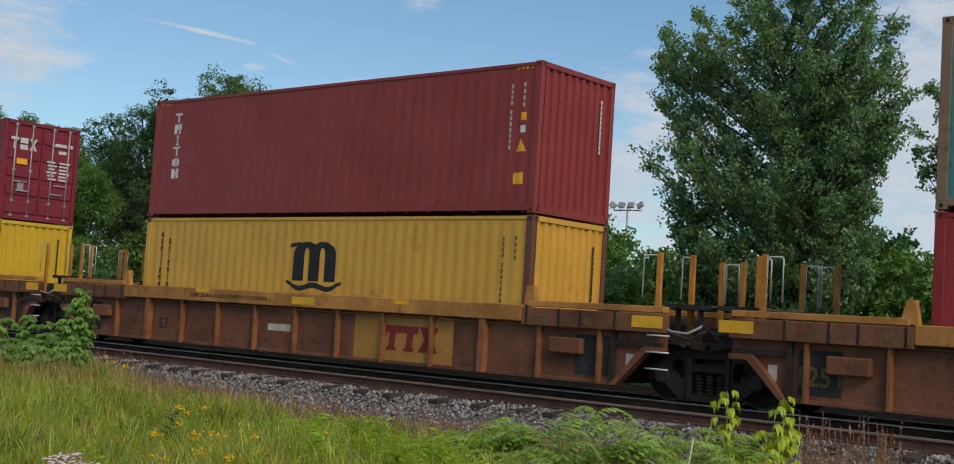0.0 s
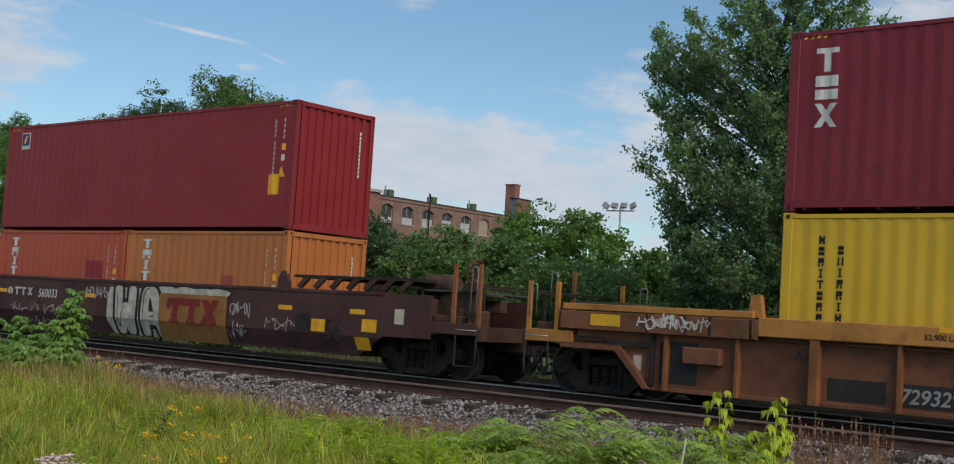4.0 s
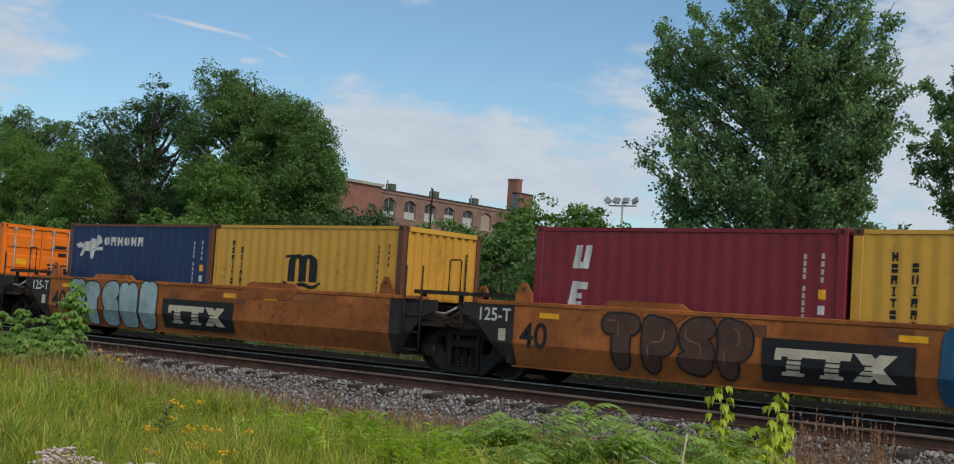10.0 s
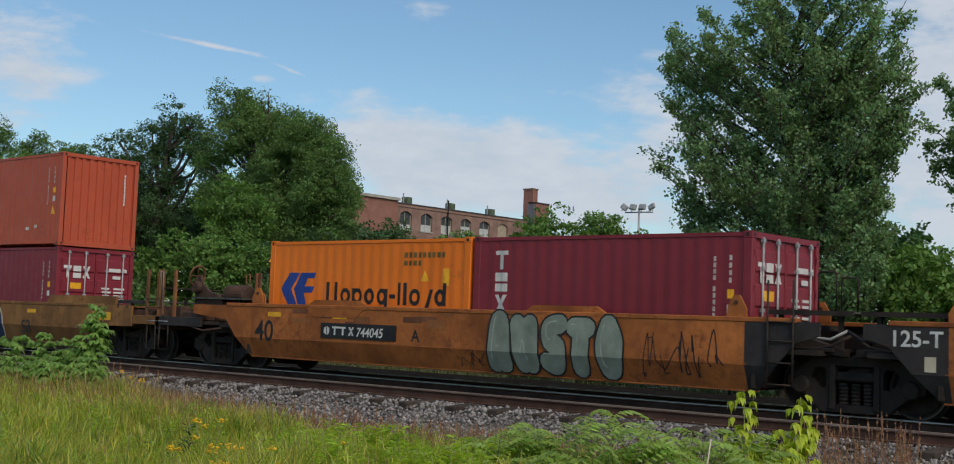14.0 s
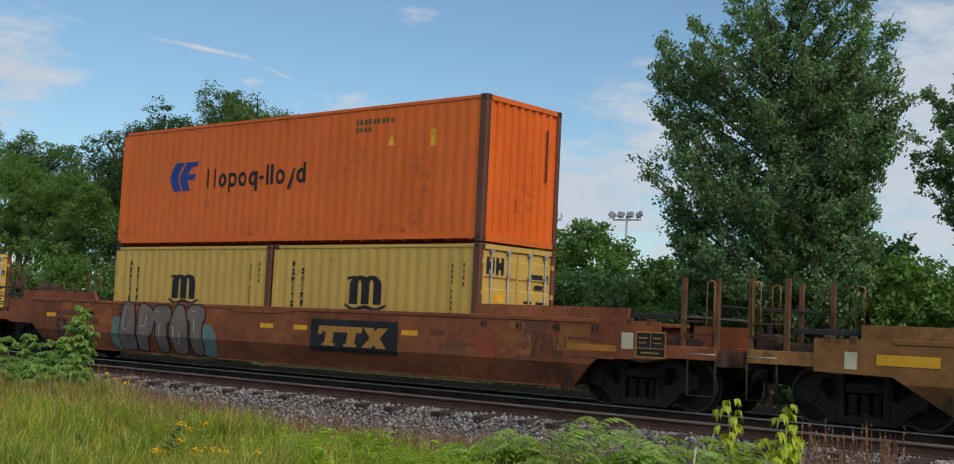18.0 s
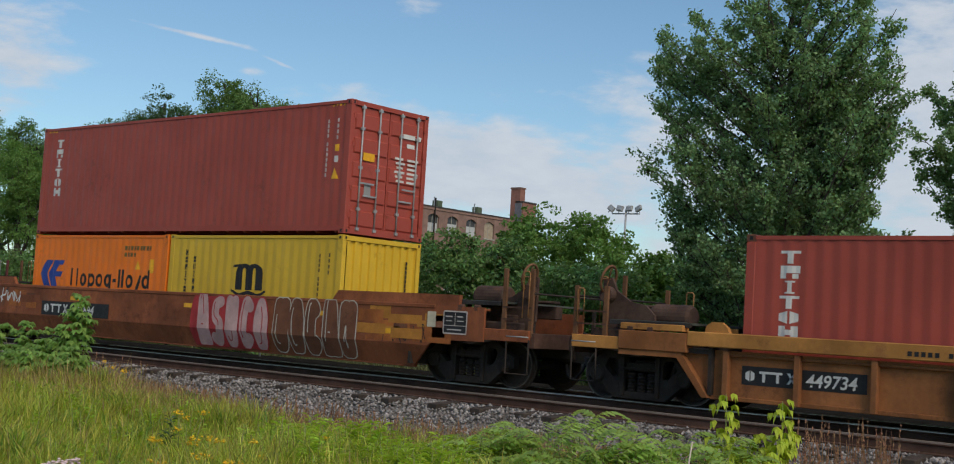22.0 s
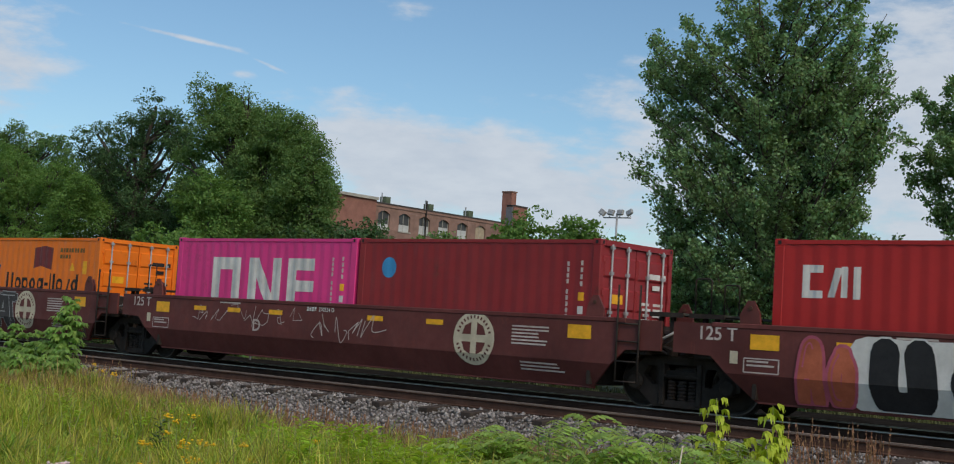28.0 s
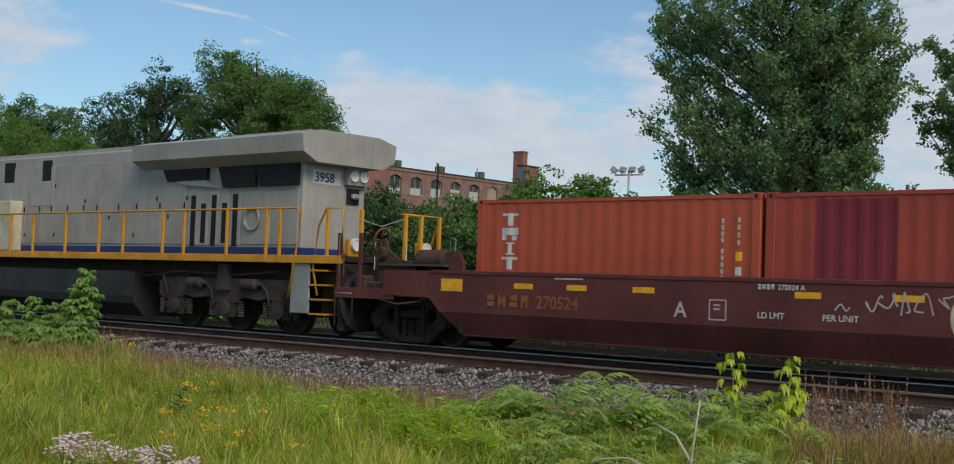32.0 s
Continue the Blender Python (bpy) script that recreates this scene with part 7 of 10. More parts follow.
scribble(W6[2], -4.9, -1.2, 1.05, 1.5, DIMW, 121, 11, 0.014)
scribble(W6[2], -0.9, 0.9, 0.80, 1.4, DIMW, 122, 6, 0.016)
graffiti(W6[3], 0.75, 2.95, 0.55, 1.56, 4, paint_of("charcoal_spray", (0.06, 0.055, 0.055)), paint_of("silver_spray", (0.40, 0.41, 0.41)), 133, "charcoal and silver sprayed painting", angular=True, weight=0.44, edge=0.028, wild=True)
for k, l_, x in zip(W6, "BCDEA", (3.0, 1.9, -1.0, -0.2, 0.15)):
    words("270524 " + l_, 0.085, WHITE, k, x + 0.34, 1.435, -HWID - 0.006)
    letter_row(k, WHITE, x, 1.435, "enep", 0.055, 0.085, 0.022)
words("LD LMT", 0.10, WHITE, W6[4], 0.15, 0.98, -HWID - 0.006)
words("PER UNIT", 0.10, WHITE, W6[4], 1.25, 0.98, -HWID - 0.006)
side_mark(W6[4], DIMW, stroke([(-0.72, 0.92), (-0.42, 0.92), (-0.42, 1.24), (-0.72, 1.24), (-0.72, 0.92)], 0.022), -HWID - 0.006, "notice_frame", "thin white frame", step=0.0001)
notices(W6[4], DIMW, -0.65, 1.14, 2, 0.16, 4)
scribble(W6[4], 1.55, 3.1, 1.05, 1.45, DIMW, 143, 7, 0.026)


# ---- trucks ----
def build_truck():
    tr = tagged(new("railway_truck"), "black cast-steel two-axle railway truck", "railway truck", "trucks under the train")
    for s in (-1, 1):
        y0, y1 = sorted((s * 0.95, s * 1.10))
        # a cast frame with two window holes and a spring opening
        outer = [(-1.12, 0.40), (-1.12, 0.60), (-0.98, 0.66), (-0.70, 0.88), (-0.45, 0.92), (0.45, 0.92), (0.70, 0.88), (0.98, 0.66), (1.12, 0.60), (1.12, 0.40), (0.98, 0.38), (0.86, 0.34), (0.52, 0.06), (-0.52, 0.06), (-0.86, 0.34), (-0.98, 0.38)]
        holes = [[(-0.74, 0.58), (-0.66, 0.74), (-0.50, 0.74), (-0.46, 0.66), (-0.46, 0.44), (-0.56, 0.42)], [(0.74, 0.58), (0.66, 0.74), (0.50, 0.74), (0.46, 0.66), (0.46, 0.44), (0.56, 0.42)],
                 [(-0.33, 0.18), (-0.33, 0.78), (0.33, 0.78), (0.33, 0.18)]]
        bm = bmesh.new()
        es = []
        for loop in [outer] + holes:
            vs = [bm.verts.new((x, y0, z)) for x, z in loop]
            es += [bm.edges.new((vs[i], vs[(i + 1) % len(vs)])) for i in range(len(vs))]
        bmesh.ops.triangle_fill(bm, use_beauty=True, edges=es)
        ex = bmesh.ops.extrude_face_region(bm, geom=list(bm.faces))
        bmesh.ops.translate(bm, verts=[g for g in ex["geom"] if isinstance(g, bmesh.types.BMVert)], vec=(0, y1 - y0, 0))
        bmesh.ops.recalc_face_normals(bm, faces=bm.faces)
        sf = part("sideframe", bm, STEEL, tr)
        bm = bmesh.new()
        for za in (0.60, 0.90):
            prism(bm, [(-0.62, za - 0.03), (0.62, za - 0.03), (0.62, za), (-0.62, za)] if za > 0.8 else [(-0.36, za - 0.03), (0.36, za - 0.03), (0.36, za), (-0.36, za)], *sorted((s * 1.08, s * 1.15)))
        part("frame_rib", bm, STEEL, sf)
        for x in (-0.40, 0.32):
            bm = bmesh.new()
            box(bm, x, x + 0.09, *sorted((s * 1.06, s * 1.14)), 0.10, 0.80, 0.01)
            part("column", bm, STEEL, sf)
        bm = bmesh.new()
        box(bm, -0.30, 0.30, y0 + 0.01, y1 + 0.01, 0.54, 0.68, 0.01)
        part("bolster_end", bm, STEEL, sf)
        for x in (-0.2, 0.0, 0.2):
            bm = bmesh.new()
            prof = []
            for j in range(13):
                prof.append((0.17 + 0.34 * j / 12, 0.085 if j % 2 else 0.062))
            lathe(bm, prof, 10, "z", (x, s * 1.03, 0))
            part("spring", bm, STEEL, sf)
        for x in (-0.89, 0.89):
            bm = bmesh.new()
            lathe(bm, [(s * 0.93, 0.02), (s * 0.93, 0.15), (s * 1.12, 0.15), (s * 1.15, 0.12), (s * 1.15, 0.02)], 14, "y", (x, 0, 0.457))
            part("bearing_cap", bm, WHEELM, sf)
    bm = bmesh.new()
    box(bm, -0.22, 0.22, -0.95, 0.95, 0.52, 0.74, 0.03)
    part("bolster", bm, STEEL, tr)
    sets = []
    for x in (-0.89, 0.89):
        bm = bmesh.new()
        lathe(bm, [(-1.1, 0.03), (-1.1, 0.07), (-0.8, 0.085), (0.8, 0.085), (1.1, 0.07), (1.1, 0.03)], 12)
        ax = part("wheelset", bm, WHEELM, tr, at=(x, 0, 0.457))
        for s in (-1, 1):
            bm = bmesh.new()
            lathe(bm, [(s * 0.68, 0.08), (s * 0.68, 0.12), (s * 0.735, 0.36), (s * 0.69, 0.40), (s * 0.69, 0.485), (s * 0.72, 0.486), (s * 0.735, 0.458), (s * 0.825, 0.450), (s * 0.825, 0.395), (s * 0.785, 0.36), (s * 0.80, 0.15), (s * 0.83, 0.12), (s * 0.83, 0.08)], 36)
            wh = part("wheel", bm, WHEELM, ax)
        for s in (-1, 1):
            bm = bmesh.new()
            lathe(bm, [(s * 0.738, 0.4595), (s * 0.824, 0.4515), (s * 0.8265, 0.44), (s * 0.8265, 0.425), (s * 0.738, 0.425)], 36)
            part("tread", bm, RIMM, ax)
        sets.append(ax)
    return tr


mid = lambda a, b: (a + b) / 2
TRUCKS = [mid(C0, C1), mid(C1, C2), C2 - 9.46, C3 + 10.1, C3 - 10.1, U1 + 7.9, mid(U1, U2), mid(U2, U3), mid(U3, U4), mid(U4, U5), U5 - 7.8, CF + 9.75, CF - 9.75, CG + 9.8, CG - 9.8,
          CH + 7.8, CH - 8.1, CI + 9.7, CI - 10.0, CB + 7.85, mid(CB, CC), mid(CC, CD), mid(CD, CE), mid(CE, CA), CA - 7.9]
first = build_truck()
for i, u in enumerate(TRUCKS):
    tr = first if i == 0 else copy_thing(first, Matrix.Identity(4))
    RIDERS.append((tr, u, 0.0, RAIL_Z))
    for ch in tr.children:
        if ch.name.startswith("wheelset"):
            SPINNERS.append((ch, u, ch.matrix_basis.copy(), 0.457))


# ---- the locomotive ----
def build_loco():
    u = -332.0
    lo = tagged(new("locomotive"), "grey diesel locomotive with yellow railings and a blue stripe", "locomotive")
    RIDERS.append((lo, u, 0.0, 0.0))
    grey = material("weathered_light_grey_paint", (0.385, 0.375, 0.345), 0.6, 0.0, 0.22, 0.8, streak=0.5, rust=0.06, bump=0.1, spec=0.3)
    yel = material("golden_yellow_paint", (0.68, 0.31, 0.02), 0.55, 0.0, 0.3, 1.5, streak=0.3, rust=0.1)
    blue = material("royal_blue_stripe", (0.020, 0.040, 0.16), 0.5, 0.0, 0.2, 2.0)
    dark = material("dark_screen_and_recess_shade", (0.012, 0.012, 0.014), 0.7, 0.0, 0.3, 8.0, bump=0.5, bscale=60.0)
    tank = material("sooty_tank_paint", (0.026, 0.025, 0.025), 0.55, 0.0, 0.3, 1.0, streak=0.3)
    lamp = material("headlight_glass", (0.75, 0.75, 0.70), 0.08, 0.0, 0.1, 5.0, bump=0.0)

    def bx(name, x0, x1, y0, y1, z0, z1, m, parent=None, bev=0.012, label=""):
        bm = bmesh.new()
        box(bm, x0, x1, y0, y1, z0, z1, bev)
        return part(name, bm, m, parent or lo, label)

    hood = bx("hood", -22.0, -0.15, -0.95, 0.95, 1.86, 4.55, grey, bev=0.04)
    bx("blue_stripe", -22.0, -0.14, -0.957, 0.957, 1.87, 2.06, blue, hood, 0.0, "royal blue stripe")
    bm = bmesh.new()
    prism(bm, [(-22.0, 4.50), (-6.2, 4.50), (-6.2, 4.66), (-22.0, 4.66)], -0.80, 0.80)
    part("hood_roof", bm, grey, lo)
    # radiator housing with wings that overhang on both sides and at the end
    bm = bmesh.new()
    prof = [(-1.02, 3.95), (-1.42, 4.16), (-1.46, 4.54), (-0.90, 4.68), (0.90, 4.68), (1.46, 4.54), (1.42, 4.16), (1.02, 3.95)]
    a = [bm.verts.new((-6.1, y, z)) for y, z in prof]
    b = [bm.verts.new((0.32, y, z)) for y, z in prof]
    n = len(prof)
    fs = [bm.faces.new(a), bm.faces.new(b[::-1])] + [bm.faces.new((a[i], b[i], b[(i + 1) % n], a[(i + 1) % n])) for i in range(n)]
    bmesh.ops.recalc_face_normals(bm, faces=fs)
    part("radiator_housing", bm, grey, lo)
    bx("roof_hatch", -3.2, -0.4, -0.6, 0.6, 4.675, 4.76, grey)
    bm = bmesh.new()
    prism(bm, [(-6.1, 3.98), (-4.2, 3.98), (-3.2, 3.46), (-4.4, 3.56)], -1.04, -0.94)
    part("sloping_panel", bm, grey, lo)
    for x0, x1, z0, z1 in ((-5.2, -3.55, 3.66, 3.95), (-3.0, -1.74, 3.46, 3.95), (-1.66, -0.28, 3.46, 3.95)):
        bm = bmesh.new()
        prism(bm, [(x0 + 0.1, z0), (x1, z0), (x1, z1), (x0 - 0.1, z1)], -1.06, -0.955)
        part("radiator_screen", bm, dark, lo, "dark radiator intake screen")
    # doors along the hood
    rnd = random.Random(6)
    x = -21.5
    while x < -4.6:
        w = rnd.choice((0.62, 0.80, 1.0))
        bx("hood_door", x, x + w - 0.03, -0.972, -0.948, 2.12, 4.25, grey, hood, 0.006)
        bx("door_latch", x + w - 0.12, x + w - 0.07, -0.985, -0.970, 3.0, 3.14, STEEL, hood, 0.0)
        x += w
    x = -4.3
    for i in range(5):
        w = 0.40
        bx("louvre_door", x, x + w - 0.03, -0.972, -0.948, 2.10, 3.42, grey, hood, 0.006)
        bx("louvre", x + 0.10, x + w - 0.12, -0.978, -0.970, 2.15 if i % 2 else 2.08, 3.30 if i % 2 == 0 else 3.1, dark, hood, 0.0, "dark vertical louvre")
        x += w
    bx("equipment_door", -2.25, -1.25, -0.972, -0.948, 2.12, 3.35, grey, hood, 0.006)
    bx("equipment_door", -1.18, -0.30, -0.972, -0.948, 2.12, 3.35, grey, hood, 0.006)
    bm = bmesh.new()
    for k_ in range(2):
        pts = [(-1.85 + (0.24 + 0.03 * k_) * math.cos(2 * math.pi * j / 18), -1.0 - 0.02 * k_, 2.72 + (0.24 + 0.03 * k_) * math.sin(2 * math.pi * j / 18)) for j in range(19)]
        tube(bm, pts, 0.022, 6, cap=False)
    part("coiled_hose", bm, GALV, lo, "coiled grey hose")
    for x0, x1 in ((-13.1, -12.55), (-11.05, -10.6)):
        bx("vent", x0, x1, -0.975, -0.94, 3.85, 4.42, dark, hood, 0.0)
    bx("access_panel", -11.6, -10.45, -0.985, -0.95, 3.15, 3.82, grey, hood)
    bx("cabinet", -12.9, -12.0, -1.35, -0.96, 1.88, 3.30, CREAM, lo, 0.03, "cream equipment cabinet")
    # end wall fittings
    bm = bmesh.new()
    box(bm, -0.150, -0.144, -0.70, 0.16, 3.52, 3.84)
    part("number_panel", bm, WHITE, lo)
    t_ = words("3958", 0.22, NAVY, lo, 0, 0, 0, "fleet_number", facing="x")
    t_.matrix_basis = pose(-0.140, -0.64, 3.57, 90, 0, 90)
    bx("headlight_box", -0.15, 0.02, 0.24, 0.86, 3.55, 3.95, GREYP)
    for y in (0.40, 0.70):
        bm = bmesh.new()
        lathe(bm, [(0.0, 0.02), (0.0, 0.13), (0.05, 0.13), (0.05, 0.10), (0.035, 0.09), (0.03, 0.02)], 16, "x", (0.02, y, 3.76))
        part("headlight", bm, lamp, lo, "round glass headlight")
    # no hollow here: a dark box whose colour stands for a recess's inner shade
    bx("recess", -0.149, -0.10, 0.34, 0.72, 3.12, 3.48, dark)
    bx("horn", -0.10, 0.02, 0.42, 0.62, 3.24, 3.36, GALV, lo, 0.03)
    # sill, deck and end platform
    bx("sill", -22.0, 1.75, -1.55, -1.46, 1.70, 1.875, yel, lo, 0.01, "golden yellow side sill")
    bx("sill", -22.0, 1.75, 1.46, 1.55, 1.70, 1.875, yel, lo, 0.01, "golden yellow side sill")
    bx("deck", -22.0, 1.75, -1.46, 1.46, 1.74, 1.86, STEEL)
    bx("underframe", -22.0, 1.5, -0.9, 0.9, 1.15, 1.74, STEEL)
    bx("end_skirt", 0.15, 0.75, -1.50, -1.44, 0.62, 1.72, GREYP, lo, 0.02, "grey step skirt")
    bx("pilot", 1.55, 1.72, -1.4, 1.4, 0.28, 1.72, STEEL, lo, 0.03)
    bm = bmesh.new()
    lathe(bm, [(0.0, 0.05), (0.0, 0.62), (0.10, 0.64), (0.14, 0.55), (0.14, 0.05)], 24, "x", (1.75, -0.95, 0.92))
    part("plow_blade", bm, STEEL, lo)
    for i in range(4):
        bx("step", 0.78, 1.30, -1.52, -1.12, 0.60 + 0.31 * i, 0.64 + 0.31 * i, yel, lo, 0.006, "golden yellow step")
    bx("step_back", 0.78, 1.32, -1.14, -1.10, 0.55, 1.74, STEEL)
    # handrails
    bm = bmesh.new()
    tube(bm, [(-22.0, -1.53, 2.90), (0.30, -1.53, 2.90), (0.46, -1.53, 2.80), (0.32, -1.53, 1.9), (0.12, -1.53, 0.95)], 0.024, 8)
    part("handrail", bm, yel, lo)
    for x in STANCHIONS:
        bx("stanchion", x - 0.035, x + 0.035, -1.56, -1.50, 1.72, 2.90, yel, lo, 0.008)
    bm = bmesh.new()
    tube(bm, [(1.02, -1.50, 1.02), (0.86, -1.50, 1.6), (1.0, -1.50, 2.5), (1.22, -1.50, 2.88), (1.75, -1.50, 2.88), (1.75, -1.50, 1.8)], 0.024, 8)
    part("step_rail", bm, yel, lo)
    bx("stanchion", 1.24, 1.31, -1.53, -1.47, 1.72, 2.88, yel, lo, 0.008)
    bx("stanchion", 1.70, 1.78, -1.0, -0.92, 1.72, 2.88, yel, lo, 0.008)
    for y in (0.35, 0.85, 1.45):
        bx("stanchion", 1.70, 1.78, y, y + 0.08, 1.72, 2.86, yel, lo, 0.008)
    bm = bmesh.new()
    tube(bm, [(1.75, 0.3, 2.86), (1.75, 1.50, 2.86), (1.62, 1.52, 2.6), (1.35, 1.52, 1.9), (1.2, 1.52, 1.2)], 0.022, 8)
    part("step_rail", bm, yel, lo)
    bm = bmesh.new()
    tube(bm, [(1.75, -1.5, 2.75), (1.78, -0.4, 2.55), (1.75, 0.3, 2.75)], 0.012, 6)
    part("safety_chain", bm, GALV, lo)
    for y in (-1.12, 1.05):
        bx("light_bracket", 1.55, 1.72, y - 0.16, y + 0.16, 1.86, 2.24, yel, lo, 0.02)
        bm = bmesh.new()
        lathe(bm, [(0.0, 0.02), (0.0, 0.14), (0.08, 0.14), (0.08, 0.11), (0.06, 0.10), (0.05, 0.02)], 16, "x", (1.72, y, 2.12))
        part("ditch_light", bm, lamp, lo, "round glass ditch light")
    bx("grip_bar", 1.80, 1.83, -0.62, -0.59, 1.6, 2.2, WHITE)
    bx("grip_bar", 1.80, 1.83, 0.35, 0.38, 1.6, 2.2, WHITE)
    coupler(lo, 1, 1.3, 1.78)
    for i, y in enumerate((-0.85, -0.72, -0.60, 0.62, 0.75, 0.88)):
        bm = bmesh.new()
        tube(bm, [(1.74, y, 1.45), (1.86, y, 1.30), (1.90, y + 0.02, 0.95), (1.86, y + 0.05, 0.62 + 0.05 * (i % 3))], 0.026, 6)
        part("air_hose", bm, BLACK, lo)
    bm = bmesh.new()
    tube(bm, [(1.80, -1.35, 1.62), (1.86, -0.7, 1.30), (1.86, 0.2, 1.22), (1.82, 1.0, 1.5)], 0.022, 6)
    part("control_cable", bm, BLACK, lo)
    for x in (-9.0, -6.4, -3.6):
        bx("grab_step", x, x + 0.5, -1.40, -1.36, 1.30, 1.34, STEEL, lo, 0.0)
    rr = random.Random(12)
    for i in range(14):
        x = rr.uniform(-12.0, -0.6)
        bx("door_hinge", x, x + 0.05, -0.986, -0.972, 2.3 + 0.45 * (i % 4), 2.40 + 0.45 * (i % 4), STEEL, hood, 0.0)
    # fuel tank
    bm = bmesh.new()
    prof = [(-1.42, 0.62), (-1.46, 0.8), (-1.46, 1.42), (1.46, 1.42), (1.46, 0.8), (1.42, 0.62), (1.1, 0.30), (-1.1, 0.30)]
    a = [bm.verts.new((-14.5, y, z)) for y, z in prof]
    b = [bm.verts.new((-5.75, y, z)) for y, z in prof]
    n = len(prof)
    fs = [bm.faces.new(a), bm.faces.new(b[::-1])] + [bm.faces.new((a[i], b[i], b[(i + 1) % n], a[(i + 1) % n])) for i in range(n)]
    bmesh.ops.recalc_face_normals(bm, faces=fs)
    part("fuel_tank", bm, tank, lo)
    bm = bmesh.new()
    tube(bm, [(-5.6, -1.3, 1.3), (-4.0, -1.35, 1.45), (-2.0, -1.3, 1.4), (-0.5, -1.35, 1.5)], 0.03, 6)
    part("cable", bm, STEEL, lo)
    # three-axle truck
    tr = tagged(new("locomotive_truck"), "grey three-axle locomotive truck with coil springs", "railway truck")
    ut = -334.35
    RIDERS.append((tr, ut, 0.0, RAIL_Z))
    cast = material("grimy_cast_frame", (0.066, 0.052, 0.043), 0.85, 0.0, 0.5, 2.0, rust=0.3, rustc=(0.06, 0.038, 0.028))
    for s in (-1, 1):
        y0, y1 = sorted((s * 1.10, s * 1.28))
        bm = bmesh.new()
        prism(bm, [(-2.55, 0.78), (-2.55, 1.12), (-2.2, 1.22), (2.2, 1.22), (2.55, 1.12), (2.55, 0.78), (2.2, 0.66), (1.45, 0.80), (1.2, 0.74), (0.62, 0.80), (0.4, 0.66), (-0.4, 0.66), (-0.62, 0.80), (-1.2, 0.74), (-1.45, 0.80), (-2.2, 0.66)], y0, y1)
        sf = part("sideframe", bm, cast, tr)
        for x in (-1.93, 0.0, 1.93):
            bm = bmesh.new()
            prism(bm, [(x - 0.34, 0.34), (x + 0.34, 0.34), (x + 0.42, 0.52), (x + 0.24, 0.82), (x - 0.24, 0.82), (x - 0.42, 0.52)], y0 + 0.02, y1 + 0.03)
            part("journal_box", bm, cast, sf)
            bm = bmesh.new()
            lathe(bm, [(s * 1.26, 0.02), (s * 1.26, 0.19), (s * 1.34, 0.18), (s * 1.37, 0.02)], 16, "y", (x, 0, 0.53))
            part("bearing_cap", bm, cast, sf)
            for d in (-0.52, 0.52):
                bm = bmesh.new()
                prof = [(0.34 + 0.36 * j / 12, 0.095 if j % 2 else 0.07) for j in range(13)]
                lathe(bm, prof, 10, "z", (x + d, s * 1.22, 0))
                part("spring", bm, cast, sf)
        for x in (-1.0, 1.0):
            bm = bmesh.new()
            lathe(bm, [(-0.26, 0.02), (-0.26, 0.13), (0.20, 0.13), (0.26, 0.06), (0.40, 0.05), (0.40, 0.02)], 14, "x", (x, s * 1.36, 1.10))
            part("brake_cylinder", bm, cast, sf)
            bm = bmesh.new()
            tube(bm, [(x + 0.38, s * 1.36, 1.10), (x + 0.55, s * 1.34, 0.95), (x + 0.62, s * 1.30, 0.55)], 0.03, 6)
            part("brake_lever", bm, cast, sf)
        bm = bmesh.new()
        prism(bm, [(-0.22, 0.95), (0.22, 0.95), (0.16, 1.55), (-0.16, 1.55)], *sorted((s * 1.26, s * 1.38)))
        part("damper_bracket", bm, cast, sf)
        for x in (-2.35, 2.35):
            bm = bmesh.new()
            tube(bm, [(x, s * 1.32, 1.25), (x * 0.9, s * 1.34, 0.85), (x * 0.96, s * 1.3, 0.4)], 0.035, 6)
            part("sand_pipe", bm, cast, sf)
    bm = bmesh.new()
    box(bm, -2.3, 2.3, -1.0, 1.0, 0.75, 1.05)
    part("bolster", bm, STEEL, tr)
    for x in (-1.93, 0.0, 1.93):
        bm = bmesh.new()
        lathe(bm, [(-1.1, 0.03), (-1.1, 0.08), (1.1, 0.08), (1.1, 0.03)], 12)
        ax = part("wheelset", bm, WHEELM, tr, at=(x, 0, 0.53))
        for s in (-1, 1):
            bm = bmesh.new()
            lathe(bm, [(s * 0.68, 0.1), (s * 0.69, 0.56), (s * 0.72, 0.56), (s * 0.735, 0.531), (s * 0.83, 0.523), (s * 0.83, 0.46), (s * 0.78, 0.42), (s * 0.80, 0.1)], 36)
            part("wheel", bm, WHEELM, ax)
        SPINNERS.append((ax, ut, Matrix.Translation((x, 0, 0.53)), 0.53))


STANCHIONS = (-11.6, -10.42, -8.82, -7.25, -6.18, -4.52, -3.68, -2.07, -0.68, -0.23)
build_loco()


